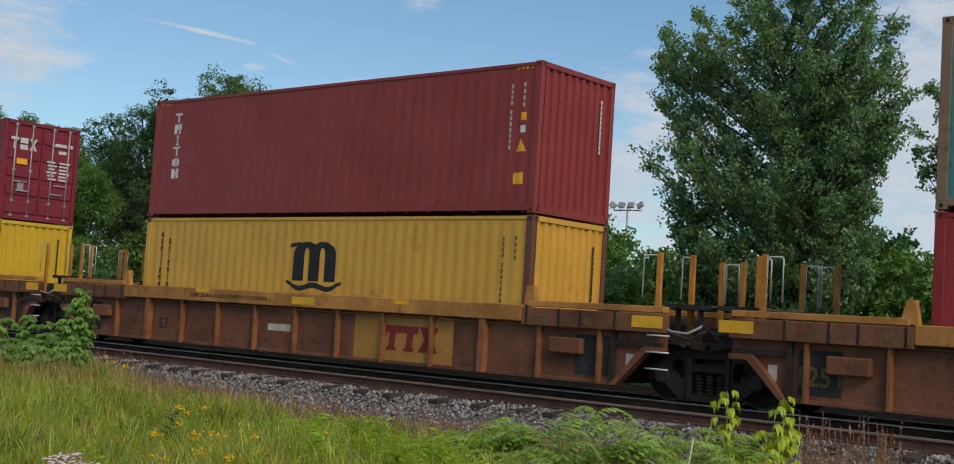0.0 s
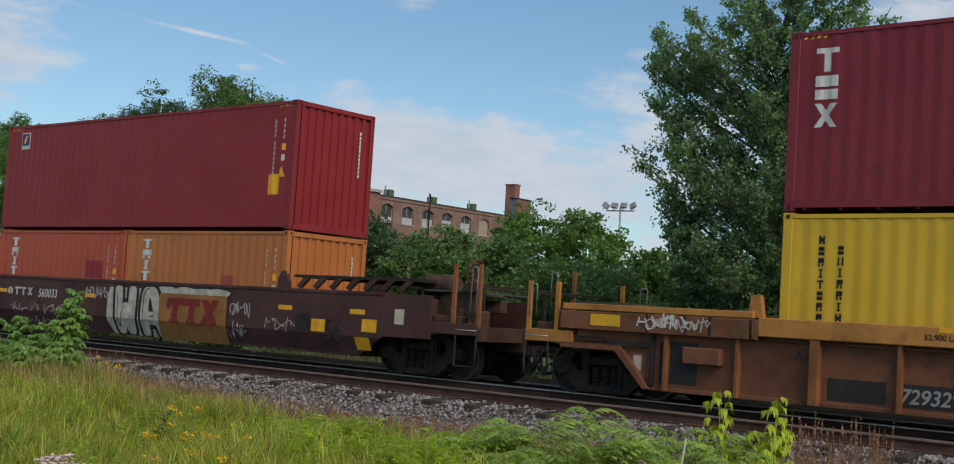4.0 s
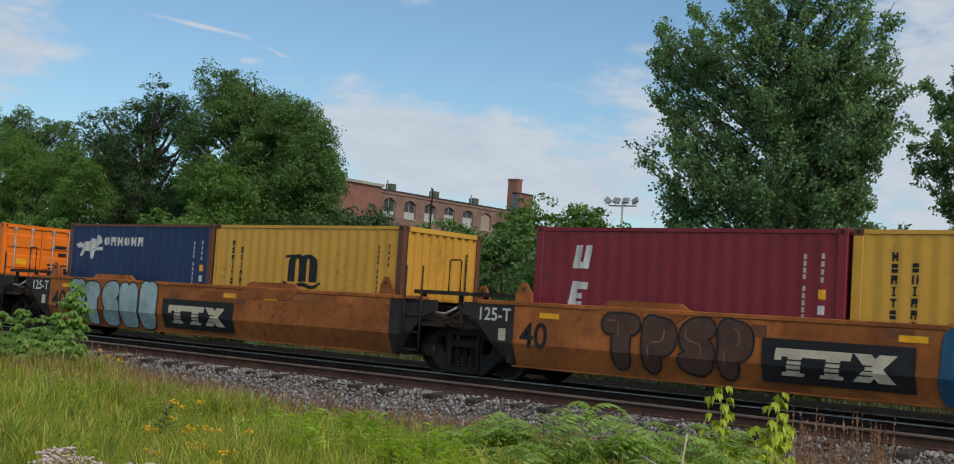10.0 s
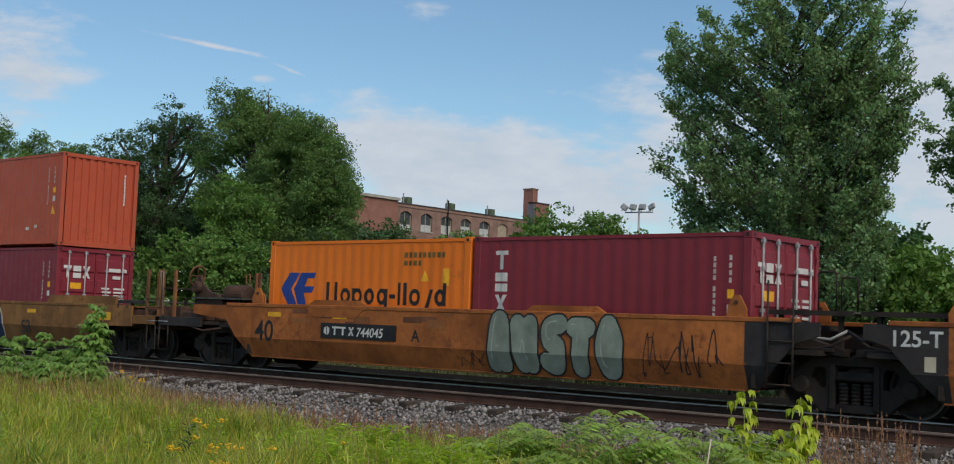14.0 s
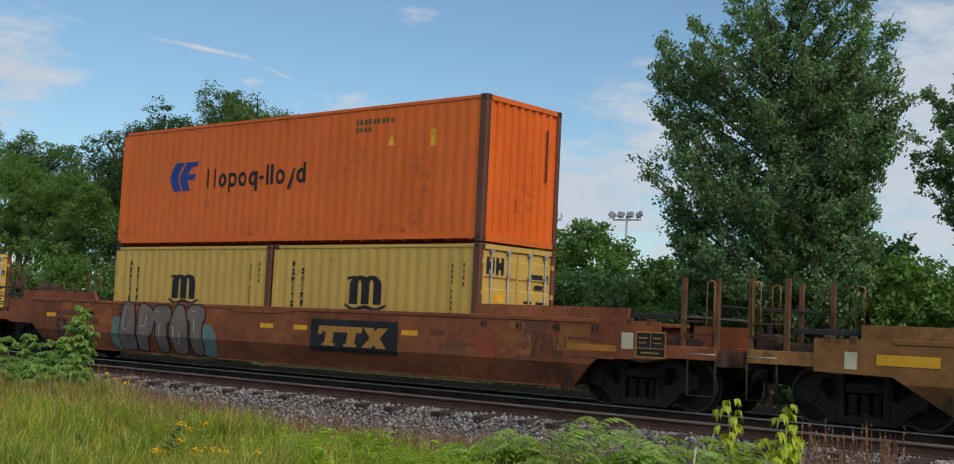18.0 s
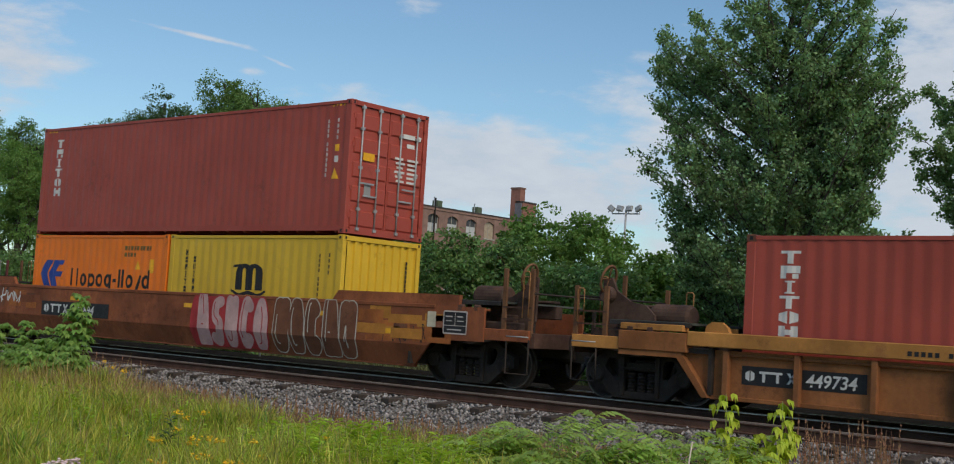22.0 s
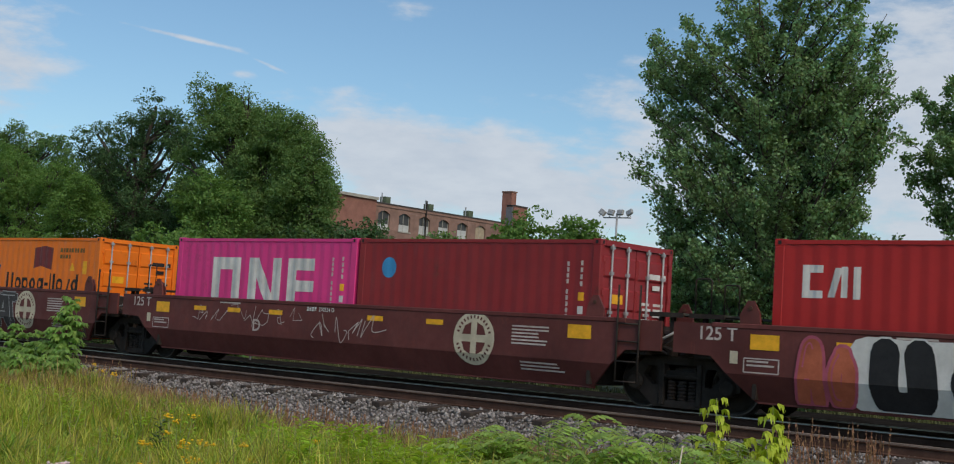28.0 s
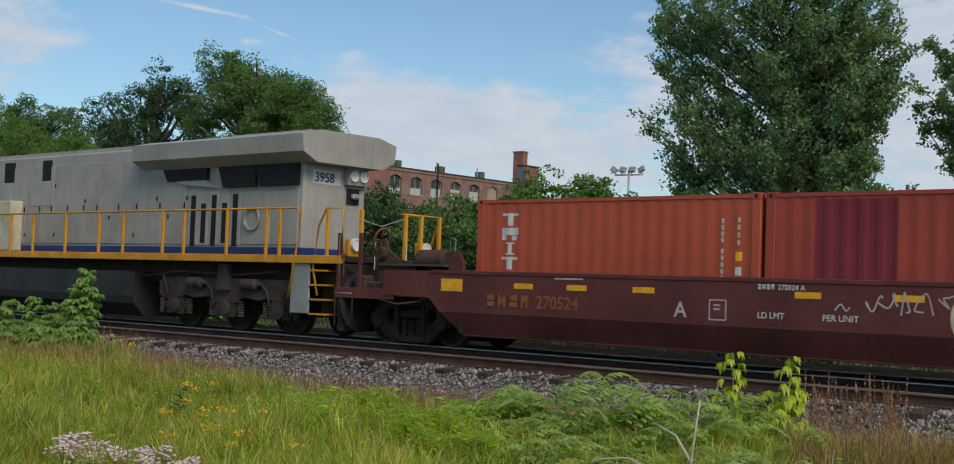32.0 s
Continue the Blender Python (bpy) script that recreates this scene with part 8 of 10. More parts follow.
# ---- beyond the track ----
def build_factory():
    """A long old brick mill; its long front faces +x."""
    brick = material("old_red_brick", (0.29, 0.178, 0.145), 0.9, 0.0, 0.35, 0.5, streak=0.3, bump=0.4, bscale=12.0)
    redder = material("bright_red_brick", (0.29, 0.135, 0.105), 0.9, 0.0, 0.25, 0.8, bump=0.4, bscale=12.0)
    stone = material("pale_render", (0.42, 0.40, 0.36), 0.9, 0.0, 0.3, 1.0)
    pane = material("dim_window_glass", (0.075, 0.080, 0.085), 0.45, 0.0, 0.4, 1.5, bump=0.0, spec=0.2)
    board = material("tan_window_board", (0.40, 0.33, 0.24), 0.8, 0.0, 0.25, 2.0)
    slate = material("grey_slate_cladding", (0.17, 0.17, 0.19), 0.7, 0.0, 0.3, 2.0)
    flashing = material("dark_roof_flashing", (0.07, 0.06, 0.06), 0.7, 0.0, 0.3, 2.0)
    blind = material("pale_window_blind", (0.50, 0.52, 0.52), 0.6, 0.0, 0.2, 2.0)
    vent = material("green_roof_vent", (0.10, 0.13, 0.08), 0.7, 0.0, 0.3, 2.0)
    fac = tagged(new("factory_building"), "old red brick factory with arched windows and a stair tower", "factory")
    fac.location = (-112.0, 0, -0.6)
    y0, y1, top = 112.5, 138.6, 16.4
    bays = [114.2 + 3.82 * i for i in range(6)]
    ww = 2.15

    def strip(name, a, b, c, d, m=brick, x0=0.0, x1=-0.5):
        bm = bmesh.new()
        box(bm, x1, x0, a, b, c, d)
        return part(name, bm, m, fac)

    # wall between, under and over the openings, storey by storey
    strip("wall", y0, y1, 0, 5.2)
    for s in range(3):
        zb = 5.2 + 4.2 * s
        a = y0
        for b in bays:
            strip("wall_pier", a, b - ww / 2, zb, zb + 4.2 if s < 2 else top)
            a = b + ww / 2
            w = part("window", None or bmesh.new(), pane, fac)
            bm = bmesh.new()
            box(bm, -0.34, -0.30, b - ww / 2, b + ww / 2, zb, zb + 2.35)
            bm.to_mesh(w.data)
            bm.free()
            bm = bmesh.new()
            last = b == bays[-1]
            box(bm, -0.31, -0.26, b - ww / 2, b + ww / 2, zb, zb + (2.35 if last else 0.95 + 0.35 * math.sin(b * 3.1 + s)))
            part("window_board" if last else "blind", bm, board if last else blind, w)
            for dy in (-0.03, -ww / 2, ww / 2 - 0.06):
                bm = bmesh.new()
                box(bm, -0.32, -0.24, b + dy, b + dy + 0.06, zb, zb + 2.35)
                part("window_bar", bm, stone, w)
            bm = bmesh.new()
            box(bm, -0.4, 0.10, b - ww / 2 - 0.1, b + ww / 2 + 0.1, zb - 0.16, zb)
            part("sill", bm, stone, w)
            # arched head: the spandrels of brick over the opening
            bm = bmesh.new()
            zt = zb + (4.2 if s < 2 else top - zb)
            n = 8
            pts = [(b - ww / 2 + ww * i / n, zb + 1.9 + 0.42 * math.sin(math.pi * i / n)) for i in range(n + 1)]
            for (ya, za), (yb, zb_) in zip(pts, pts[1:]):
                f_ = [bm.verts.new(p) for p in ((0, ya, za), (0, yb, zb_), (0, yb, zt), (0, ya, zt))]
                bm.faces.new(f_)
                g_ = [bm.verts.new(p) for p in ((0, ya, za), (0, yb, zb_), (-0.4, yb, zb_), (-0.4, ya, za))]
                bm.faces.new(g_)
            part("arch", bm, brick, fac)
        strip("wall_pier", a, y1, zb, zb + 4.2 if s < 2 else top)
    strip("parapet", y0, y1, top, top + 0.35, brick, 0.12, -0.5)
    strip("roof", y0, y1, top - 0.3, top + 0.05, stone, -0.5, -16)
    strip("end_wall", y0 - 0.4, y0, 0, top, brick, 0, -16)
    strip("coping", y0 - 0.2, y1, top + 0.35, top + 0.5, flashing, 0.2, -0.6)
    strip("left_block", 96.0, y0 - 0.4, 0, 17.0, redder, 0.6, -16)
    strip("left_coping", 95.8, y0 - 0.3, 17.0, 17.35, stone, 0.9, -16)
    for y in (115.5, 123.8, 132.0):
        strip("roof_vent", y, y + 0.9, top + 0.3, top + 1.5, vent, -1.2, -2.2)
        strip("vent_pipe", y - 0.7, y - 0.58, top, top + 1.9, GALV, -1.2, -1.32)
    strip("downpipe", 121.8, 121.95, 0, top + 1.6, STEEL, 0.22, 0.06)
    # stair tower and chimney at the far end
    strip("tower", y1 + 0.6, 142.2, 0, 19.3, redder, 1.0, -0.7)
    strip("tower_foot", y1 + 0.57, 142.25, 0, 16.6, brick, 1.03, -0.72)
    strip("tower_coping", y1 + 0.55, 142.3, 19.3, 19.48, flashing, 1.1, -0.8)
    strip("slate_cladding", y1 + 0.45, y1 + 0.55, 15.5, 19.2, slate, 0.85, -0.35)
    strip("chimney", y1 + 0.42, y1 + 1.5, 15.5, 21.25, redder, -0.36, -1.15)
    strip("chimney_top", y1 + 0.42, y1 + 1.5, 19.49, 21.25, redder, 0.55, -0.355)
    strip("chimney_cap", y1 + 0.34, y1 + 1.6, 21.25, 21.45, brick, 0.63, -1.23)


def build_floodlight():
    x, y = -60.5, 90.0
    ob = tagged(new("floodlight_mast"), "tall grey floodlight mast with four lamps", "floodlight")
    ob.matrix_basis = pose(x, y, -0.6)
    bm = bmesh.new()
    tube(bm, [(0, 0, 0), (0, 0, 12.4)], 0.14, 10, 0.08)
    part("mast", bm, GALV, ob)
    bm = bmesh.new()
    tube(bm, [(-1.35, -0.1, 12.0), (1.2, 0.35, 12.0)], 0.06, 8)
    part("crossarm", bm, GALV, ob)
    for i, (dx, ry) in enumerate(((-1.35, 35), (-0.55, 10), (0.3, 0), (1.15, -30))):
        bm = bmesh.new()
        box(bm, -0.32, 0.32, -0.14, 0.10, -0.24, 0.26, 0.05)
        lp = part("lamp_head", bm, GREYP, ob, at=pose(dx, dx * 0.17, 12.42, -18, ry, 0))
        bm = bmesh.new()
        box(bm, -0.26, 0.26, -0.16, -0.142, -0.18, 0.20)
        part("lamp_glass", bm, GALV, lp)
        bm = bmesh.new()
        box(bm, -0.03, 0.03, -0.03, 0.03, -0.42, -0.22)
        part("lamp_bracket", bm, GALV, lp)


def build_sign():
    y = 25.6
    x = -1.19 * y
    ob = tagged(new("warning_sign"), "yellow triangular warning sign above a white plate", "sign")
    ob.matrix_basis = pose(x, y, -0.6, 0, 0, 42)
    bm = bmesh.new()
    tube(bm, [(0, 0.03, 0), (0, 0.03, 3.95)], 0.035, 8)
    part("post", bm, GALV, ob)
    tri = lambda r, z: [(-r, z), (r, z), (0, z + r * 1.42)]
    bm = bmesh.new()
    prism(bm, tri(0.42, 3.58), -0.02, 0.0)
    part("triangle", bm, YELLOWM, ob, "yellow triangular plate")
    bm = bmesh.new()
    for (ax, az), (bx_, bz) in zip(tri(0.42, 3.58), tri(0.42, 3.58)[1:] + tri(0.42, 3.58)[:1]):
        pts = stroke([(ax, az), (bx_, bz)], 0.03)[0]
        bm.faces.new([bm.verts.new((px, -0.024, pz)) for px, pz in pts])
    part("triangle_edge", bm, BLACK, ob)
    bm = bmesh.new()
    box(bm, -0.25, 0.25, -0.02, 0.0, 2.64, 2.88, 0.004)
    pl = part("plate", bm, WHITE, ob, "small white plate")
    bm = bmesh.new()
    for i in range(3):
        box(bm, -0.15 + 0.12 * i, -0.07 + 0.12 * i, -0.026, -0.0225, 2.70, 2.83)
    part("plate_lettering", bm, BLACK, pl)["kind"] = "stuff"


build_factory()
build_floodlight()
build_sign()

# ---- trees and bushes ----
BARK = material("grey_brown_bark", (0.085, 0.070, 0.055), 0.95, 0.0, 0.4, 3.0, streak=0.4, bump=0.8, bscale=14.0)
LEAF_D = material("dark_tree_leaf", (0.068, 0.142, 0.052), 0.55, 0.0, 0.3, 0.4, island=0.6, leaf=0.32, bump=0.0)
LEAF_M = material("mid_tree_leaf", (0.128, 0.240, 0.075), 0.55, 0.0, 0.3, 0.4, island=0.6, leaf=0.36, bump=0.0)
LEAF_T = material("fresh_tree_leaf", (0.136, 0.246, 0.076), 0.62, 0.0, 0.3, 0.4, island=0.35, leaf=0.42, bump=0.0)
LEAF_P = material("poplar_leaf", (0.190, 0.325, 0.150), 0.5, 0.0, 0.3, 0.5, island=0.6, leaf=0.46, bump=0.0, spec=0.3)
LEAF_L = material("light_bush_leaf", (0.140, 0.268, 0.062), 0.62, 0.0, 0.3, 0.6, island=0.32, leaf=0.38, bump=0.0)
LEAF_Y = material("yellow_green_leaf", (0.42, 0.52, 0.045), 0.5, 0.0, 0.25, 2.0, island=0.25, leaf=0.35, bump=0.0)


def leaves(name, centres, size, r, mat, up=0.5, aspect=0.62, out=None):
    """Folded leaf blades at the given places."""
    n = len(centres)
    nr = r.normal(size=(n, 3))
    nr /= np.linalg.norm(nr, axis=1)[:, None]
    if out is not None:
        nr = nr + out * 0.7
    nr[:, 2] += up
    nr /= np.linalg.norm(nr, axis=1)[:, None]
    t = r.normal(size=(n, 3))
    t -= nr * np.sum(t * nr, 1)[:, None]
    t /= np.linalg.norm(t, axis=1)[:, None]
    b = np.cross(nr, t)
    s = size * r.uniform(0.65, 1.25, n)[:, None]
    droop = nr * s * 0.16
    v = np.stack([centres - t * s * 0.5, centres + b * s * aspect * 0.5 - droop, centres + t * s * 0.55 - droop * 1.4, centres - b * s * aspect * 0.5 - droop], 1)
    f = np.arange(4 * n).reshape(n, 4)
    return fast_mesh(name, v.reshape(-1, 3), f, mat)


def crown_points(lobes, n, r, clump=0.42, per=34, hollow=0.45):
    """Leaf places in clumps through the outer parts of the lobes (cx, cy, cz, rx, ry, rz)."""
    L = np.array(lobes, float)
    area = (L[:, 3] * L[:, 4] + L[:, 4] * L[:, 5] + L[:, 3] * L[:, 5])
    m = max(1, n // per)
    k = r.choice(len(L), m, p=area / area.sum())
    d = r.normal(size=(m, 3))
    d /= np.linalg.norm(d, axis=1)[:, None]
    rad = hollow + (1.0 - hollow) * r.rand(m) ** 0.5
    c = L[k, :3] + d * L[k, 3:] * rad[:, None]
    size = clump * r.uniform(0.55, 1.4, m)
    i = r.choice(m, n)
    off = r.normal(size=(n, 3))
    off *= (r.rand(n) ** 0.42 / np.linalg.norm(off, axis=1))[:, None] * size[i][:, None] * np.array([1.25, 1.25, 0.8])
    return c[i] + off, d[i]


def boughs(lobes, rnd, k, lo, hi, rise, core, tall=1.0):
    """Breaks each lobe into a smaller core and k boughs that stand out of it, leaning upwards by rise."""
    out = []
    for x, y, z, a, b, c in lobes:
        out.append((x, y, z, a * core, b * core, c * core))
        for _ in range(k):
            d = Vector((rnd.gauss(0, 1), rnd.gauss(0, 1), rnd.gauss(rise, 0.8))).normalized()
            f = rnd.uniform(lo, hi)
            q = 1.0 - f * 0.8
            out.append((x + d.x * a * q, y + d.y * b * q, z + d.z * c * q, a * f, b * f, c * f * rnd.uniform(0.7, 1.2) * tall))
    return out


def tree(name, label, cat, base, lobes, n, size, mat, trunk_r, seed, clump=0.42, up=0.5, hollow=0.45, aspect=0.62, group="", stems=None, per=34, lump=(9, 0.26, 0.50, 0.25, 0.72)):
    r = np.random.RandomState(seed)
    ob = tagged(new(name), label, cat, group)
    ob.matrix_basis = Matrix.Translation(base)
    bx, by, bz = base
    rel = [(a - bx, b - by, c - bz, d, e, f) for a, b, c, d, e, f in lobes]
    tops = sorted(rel, key=lambda q: -q[2])
    rnd = random.Random(seed)
    main = tops[0]
    bm = bmesh.new()
    h = main[2] + main[5] * 0.5
    pts = [(main[0] * (i / 6) ** 1.6 + rnd.uniform(-0.12, 0.12) * trunk_r * 4 * (i > 0), main[1] * (i / 6) ** 1.6, h * i / 6) for i in range(7)]
    tube(bm, pts, trunk_r, 10, trunk_r * 0.22)
    part("trunk", bm, BARK, ob)
    for q in tops[1:]:
        k = min(5, max(1, int(6 * (q[2] - q[5] * 1.1) / h)))
        s = Vector(pts[k])
        e_ = Vector((q[0], q[1], q[2] + q[5] * 0.3))
        mid_ = s.lerp(e_, 0.5) + Vector((rnd.uniform(-0.3, 0.3), rnd.uniform(-0.3, 0.3), -0.1 * (e_ - s).length + 0.25))
        bm = bmesh.new()
        tube(bm, [s, s.lerp(mid_, 0.5), mid_, mid_.lerp(e_, 0.5), e_], trunk_r * 0.42, 7, trunk_r * 0.10)
        for _ in range(5):
            a = mid_.lerp(e_, rnd.random())
            t = e_ + Vector((rnd.uniform(-1, 1) * q[3], rnd.uniform(-1, 1) * q[4], rnd.uniform(-0.8, 0.8) * q[5])) * 0.6
            tube(bm, [a, a.lerp(t, 0.5) + Vector((0, 0, 0.15)), t], trunk_r * 0.12, 5, trunk_r * 0.03)
        part("limb", bm, BARK, ob)
    c, d = crown_points(boughs(rel, rnd, *lump), n, r, clump, per, hollow)
    part("crown", leaves("crown", c, size, r, mat, up, aspect, d), None, ob)
    return ob


def lobe(px, pz, y, rx, rz, ry=None):
    """A lobe by its bearing px (x over y), its rise pz (above the eye, over y) and its distance y."""
    return (px * y, y, EYE_Z + pz * y, rx, ry or rx, rz)


def poplar(label, base, tips, n, size, trunk_r, seed, wide, group=""):
    """A poplar of rising leaders, each a loose spire of leafy twigs; tips are (bearing, rise, distance)."""
    r = np.random.RandomState(seed)
    rnd = random.Random(seed)
    ob = tagged(new("poplar_tree"), label, "tree", group)
    ob.matrix_basis = Matrix.Translation(base)
    o = Vector(base)
    ends = [Vector((px * y, y, EYE_Z + pz * y)) - o for px, pz, y in tips]
    top = max(e.z for e in ends)
    trunk = [Vector((rnd.uniform(-0.1, 0.1) * i / 3, rnd.uniform(-0.1, 0.1) * i / 3, top * 0.70 * i / 7)) for i in range(8)]
    bm = bmesh.new()
    tube(bm, trunk, trunk_r, 10, trunk_r * 0.2)
    part("trunk", bm, BARK, ob)
    knots, sizes = [], []
    for e in ends:
        out = math.hypot(e.x, e.y)
        z0 = max(0.9, e.z - out * rnd.uniform(0.30, 0.70) * (1.0 + 1.2 * max(0.0, e.z / top - 0.6)) - rnd.uniform(0.7, 1.5))
        k = min(6.9, z0 / (top * 0.70) * 7)
        i = min(6, int(k))
        s = trunk[i].lerp(trunk[i + 1], min(1.0, k - i))
        bow = s.lerp(e, 0.5) + Vector((e.x, e.y, 0)) * 0.08 - Vector((0, 0, 0.08 * (e.z - z0)))
        path = [(1 - t) ** 2 * s + 2 * t * (1 - t) * bow + t * t * e for t in [j / 7 for j in range(8)]]
        path = [p + Vector((rnd.uniform(-0.06, 0.06), rnd.uniform(-0.06, 0.06), 0)) * (0 < j < 7) for j, p in enumerate(path)]
        long = (e - s).length
        spread = 1.0 - 0.52 * min(1.0, max(0.0, (e.z / top - 0.62) / 0.25))
        bm = bmesh.new()
        tube(bm, path, min(trunk_r * 0.26, 0.010 + long * 0.007), 6, 0.008)
        for q in range(int(9 + long * 4.2)):
            t = 0.10 + 0.90 * rnd.random() ** 0.85
            j = min(6, int(t * 7))
            p = path[j].lerp(path[j + 1], t * 7 - j)
            g = rnd.uniform(0, 6.283)
            reach = wide * rnd.uniform(0.35, 1.0) * (1.12 - 0.72 * t) * spread
            d = Vector((math.cos(g), math.sin(g), rnd.uniform(0.15, 1.15)))
            w = p + d * reach
            tube(bm, [p, p.lerp(w, 0.5) + Vector((0, 0, -0.05 * reach)), w], 0.012, 4, 0.005)
            for u in (0.3, 0.55, 0.8, 1.0):
                if rnd.random() < 0.80:
                    knots.append(p.lerp(w, u) + Vector((rnd.gauss(0, 0.06), rnd.gauss(0, 0.06), rnd.gauss(0, 0.05))))
                    sizes.append(rnd.uniform(0.09, 0.22))
        part("limb", bm, BARK, ob)
    m = len(knots)
    C = np.array(knots)
    S = np.array(sizes)
    i = r.choice(m, n, p=S ** 2 / (S ** 2).sum())
    off = r.normal(size=(n, 3))
    off /= np.linalg.norm(off, axis=1)[:, None]
    off *= (r.rand(n) ** 0.45)[:, None] * S[i][:, None] * np.array([1.1, 1.1, 1.0])
    part("crown", leaves("crown", C[i] + off, size, r, LEAF_P, 0.15, 0.85, off / S[i][:, None]), None, ob)
    return ob


def fan(rnd, b0, b1, r0, r1, y, deep, n):
    """Tips scattered through a stretch of bearings and rises."""
    return [(rnd.uniform(b0, b1), rnd.uniform(r0, r1), y + rnd.uniform(-deep, deep)) for _ in range(n)]


# the big poplar: a rim of leaders, then those inside it
Y = 32.0
PR = random.Random(41)
pop = [(-0.664, 0.176, Y), (-0.655, 0.285, Y), (-0.640, 0.262, Y + 0.8), (-0.643, 0.215, Y - 0.5), (-0.613, 0.294, Y + 0.4), (-0.590, 0.318, Y - 0.6), (-0.566, 0.335, Y + 0.5),
       (-0.545, 0.352, Y), (-0.520, 0.368, Y - 0.5), (-0.497, 0.374, Y + 0.3), (-0.475, 0.355, Y), (-0.452, 0.330, Y - 0.5), (-0.428, 0.300, Y), (-0.404, 0.246, Y), (-0.413, 0.262, Y + 0.5), (-0.415, 0.215, Y - 0.6),
       (-0.412, 0.172, Y + 0.2), (-0.424, 0.118, Y + 0.3), (-0.430, 0.085, Y), (-0.428, 0.145, Y - 0.2), (-0.426, 0.160, Y - 0.7), (-0.432, 0.128, Y - 0.4), (-0.622, 0.135, Y - 0.3), (-0.612, 0.112, Y), (-0.436, 0.105, Y - 0.3), (-0.618, 0.150, Y - 0.9), (-0.626, 0.112, Y - 0.2), (-0.616, 0.080, Y), (-0.602, 0.085, Y - 0.2), (-0.598, 0.062, Y - 0.5), (-0.614, 0.125, Y + 0.4), (-0.629, 0.288, Y), (-0.635, 0.131, Y), (-0.627, 0.108, Y - 0.4), (-0.620, 0.097, Y + 0.3), (-0.650, 0.222, Y), (-0.645, 0.245, Y + 0.4), (-0.632, 0.195, Y - 0.4), (-0.418, 0.142, Y), (-0.408, 0.200, Y), (-0.403, 0.226, Y + 0.4), (-0.418, 0.182, Y - 0.3), (-0.430, 0.158, Y + 0.5),
       (-0.436, 0.278, Y), (-0.421, 0.280, Y + 0.3), (-0.427, 0.258, Y - 0.3), (-0.417, 0.240, Y), (-0.410, 0.233, Y + 0.3), (-0.425, 0.221, Y - 0.4), (-0.435, 0.206, Y), (-0.446, 0.256, Y + 0.5), (-0.441, 0.240, Y - 0.6), (-0.452, 0.230, Y), (-0.417, 0.180, Y)]
pop += [(px * 0.93 - 0.034 + PR.uniform(-0.012, 0.012), pz - PR.uniform(0.012, 0.05), y + PR.uniform(-1.2, 1.2)) for px, pz, y in pop]
pop += fan(PR, -0.640, -0.565, 0.17, 0.29, Y, 1.2, 7) + fan(PR, -0.470, -0.420, 0.17, 0.29, Y, 1.2, 7)
pop += fan(PR, -0.625, -0.430, 0.20, 0.30, Y, 1.2, 9) + fan(PR, -0.600, -0.445, 0.22, 0.33, Y - 0.2, 1.8, 11) + fan(PR, -0.605, -0.435, 0.10, 0.22, Y - 0.5, 2.0, 13) + fan(PR, -0.595, -0.432, 0.045, 0.12, Y - 0.4, 1.9, 11) + fan(PR, -0.580, -0.430, 0.04, 0.13, Y - 1.6, 0.7, 20) + fan(PR, -0.622, -0.430, 0.12, 0.245, Y - 0.8, 1.4, 16)
# above its shoulders the crown parts into plumes
PLUMES = (-0.645, -0.608, -0.573, -0.548, -0.492, -0.470, -0.440, -0.414)
pop = [(min(PLUMES, key=lambda c: abs(c - px)) * 0.88 + px * 0.12, pz, y) if pz > 0.245 else (px, pz, y) for px, pz, y in pop]
poplar("tall dark green poplar with rising limbs and sky gaps", (-0.518 * Y, Y, -0.6), pop, 140000, 0.090, 0.24, 3, 0.88)
Y = 35.0
pop2 = [(-0.389, 0.212, Y), (-0.376, 0.190, Y), (-0.396, 0.176, Y - 0.5), (-0.400, 0.160, Y), (-0.366, 0.207, Y), (-0.352, 0.232, Y), (-0.335, 0.240, Y), (-0.388, 0.140, Y), (-0.375, 0.165, Y), (-0.372, 0.120, Y - 0.4), (-0.362, 0.150, Y - 0.8), (-0.380, 0.200, Y + 0.5), (-0.366, 0.180, Y), (-0.384, 0.155, Y - 0.3), (-0.360, 0.222, Y)]
pop2 += fan(PR, -0.365, -0.235, 0.12, 0.25, Y, 1.6, 12)
poplar("poplar with lighter open branches beside the bigger one", (-0.30 * Y, Y, -0.6), pop2, 34000, 0.090, 0.20, 5, 0.85)
# the grove
def crown_of(Y, k, rows):
    """Lobes by bearing, rise and radius; k is the metres that one unit of radius takes at the distance Y."""
    out = [lobe(px, pz, Y, q * k * 1.45, q * k * 1.36) for px, pz, q in rows]
    # smaller boughs bridge neighbouring lobes
    for a, b in itertools.combinations(out, 2):
        gap = math.dist((a[0], a[2]), (b[0], b[2]))
        if gap < 0.95 * (a[3] + b[3]):
            q = 0.34 * (a[3] + b[3])
            out.append(((a[0] + b[0]) / 2, Y + 0.6, (a[2] + b[2]) / 2, q, q, q))
    return out


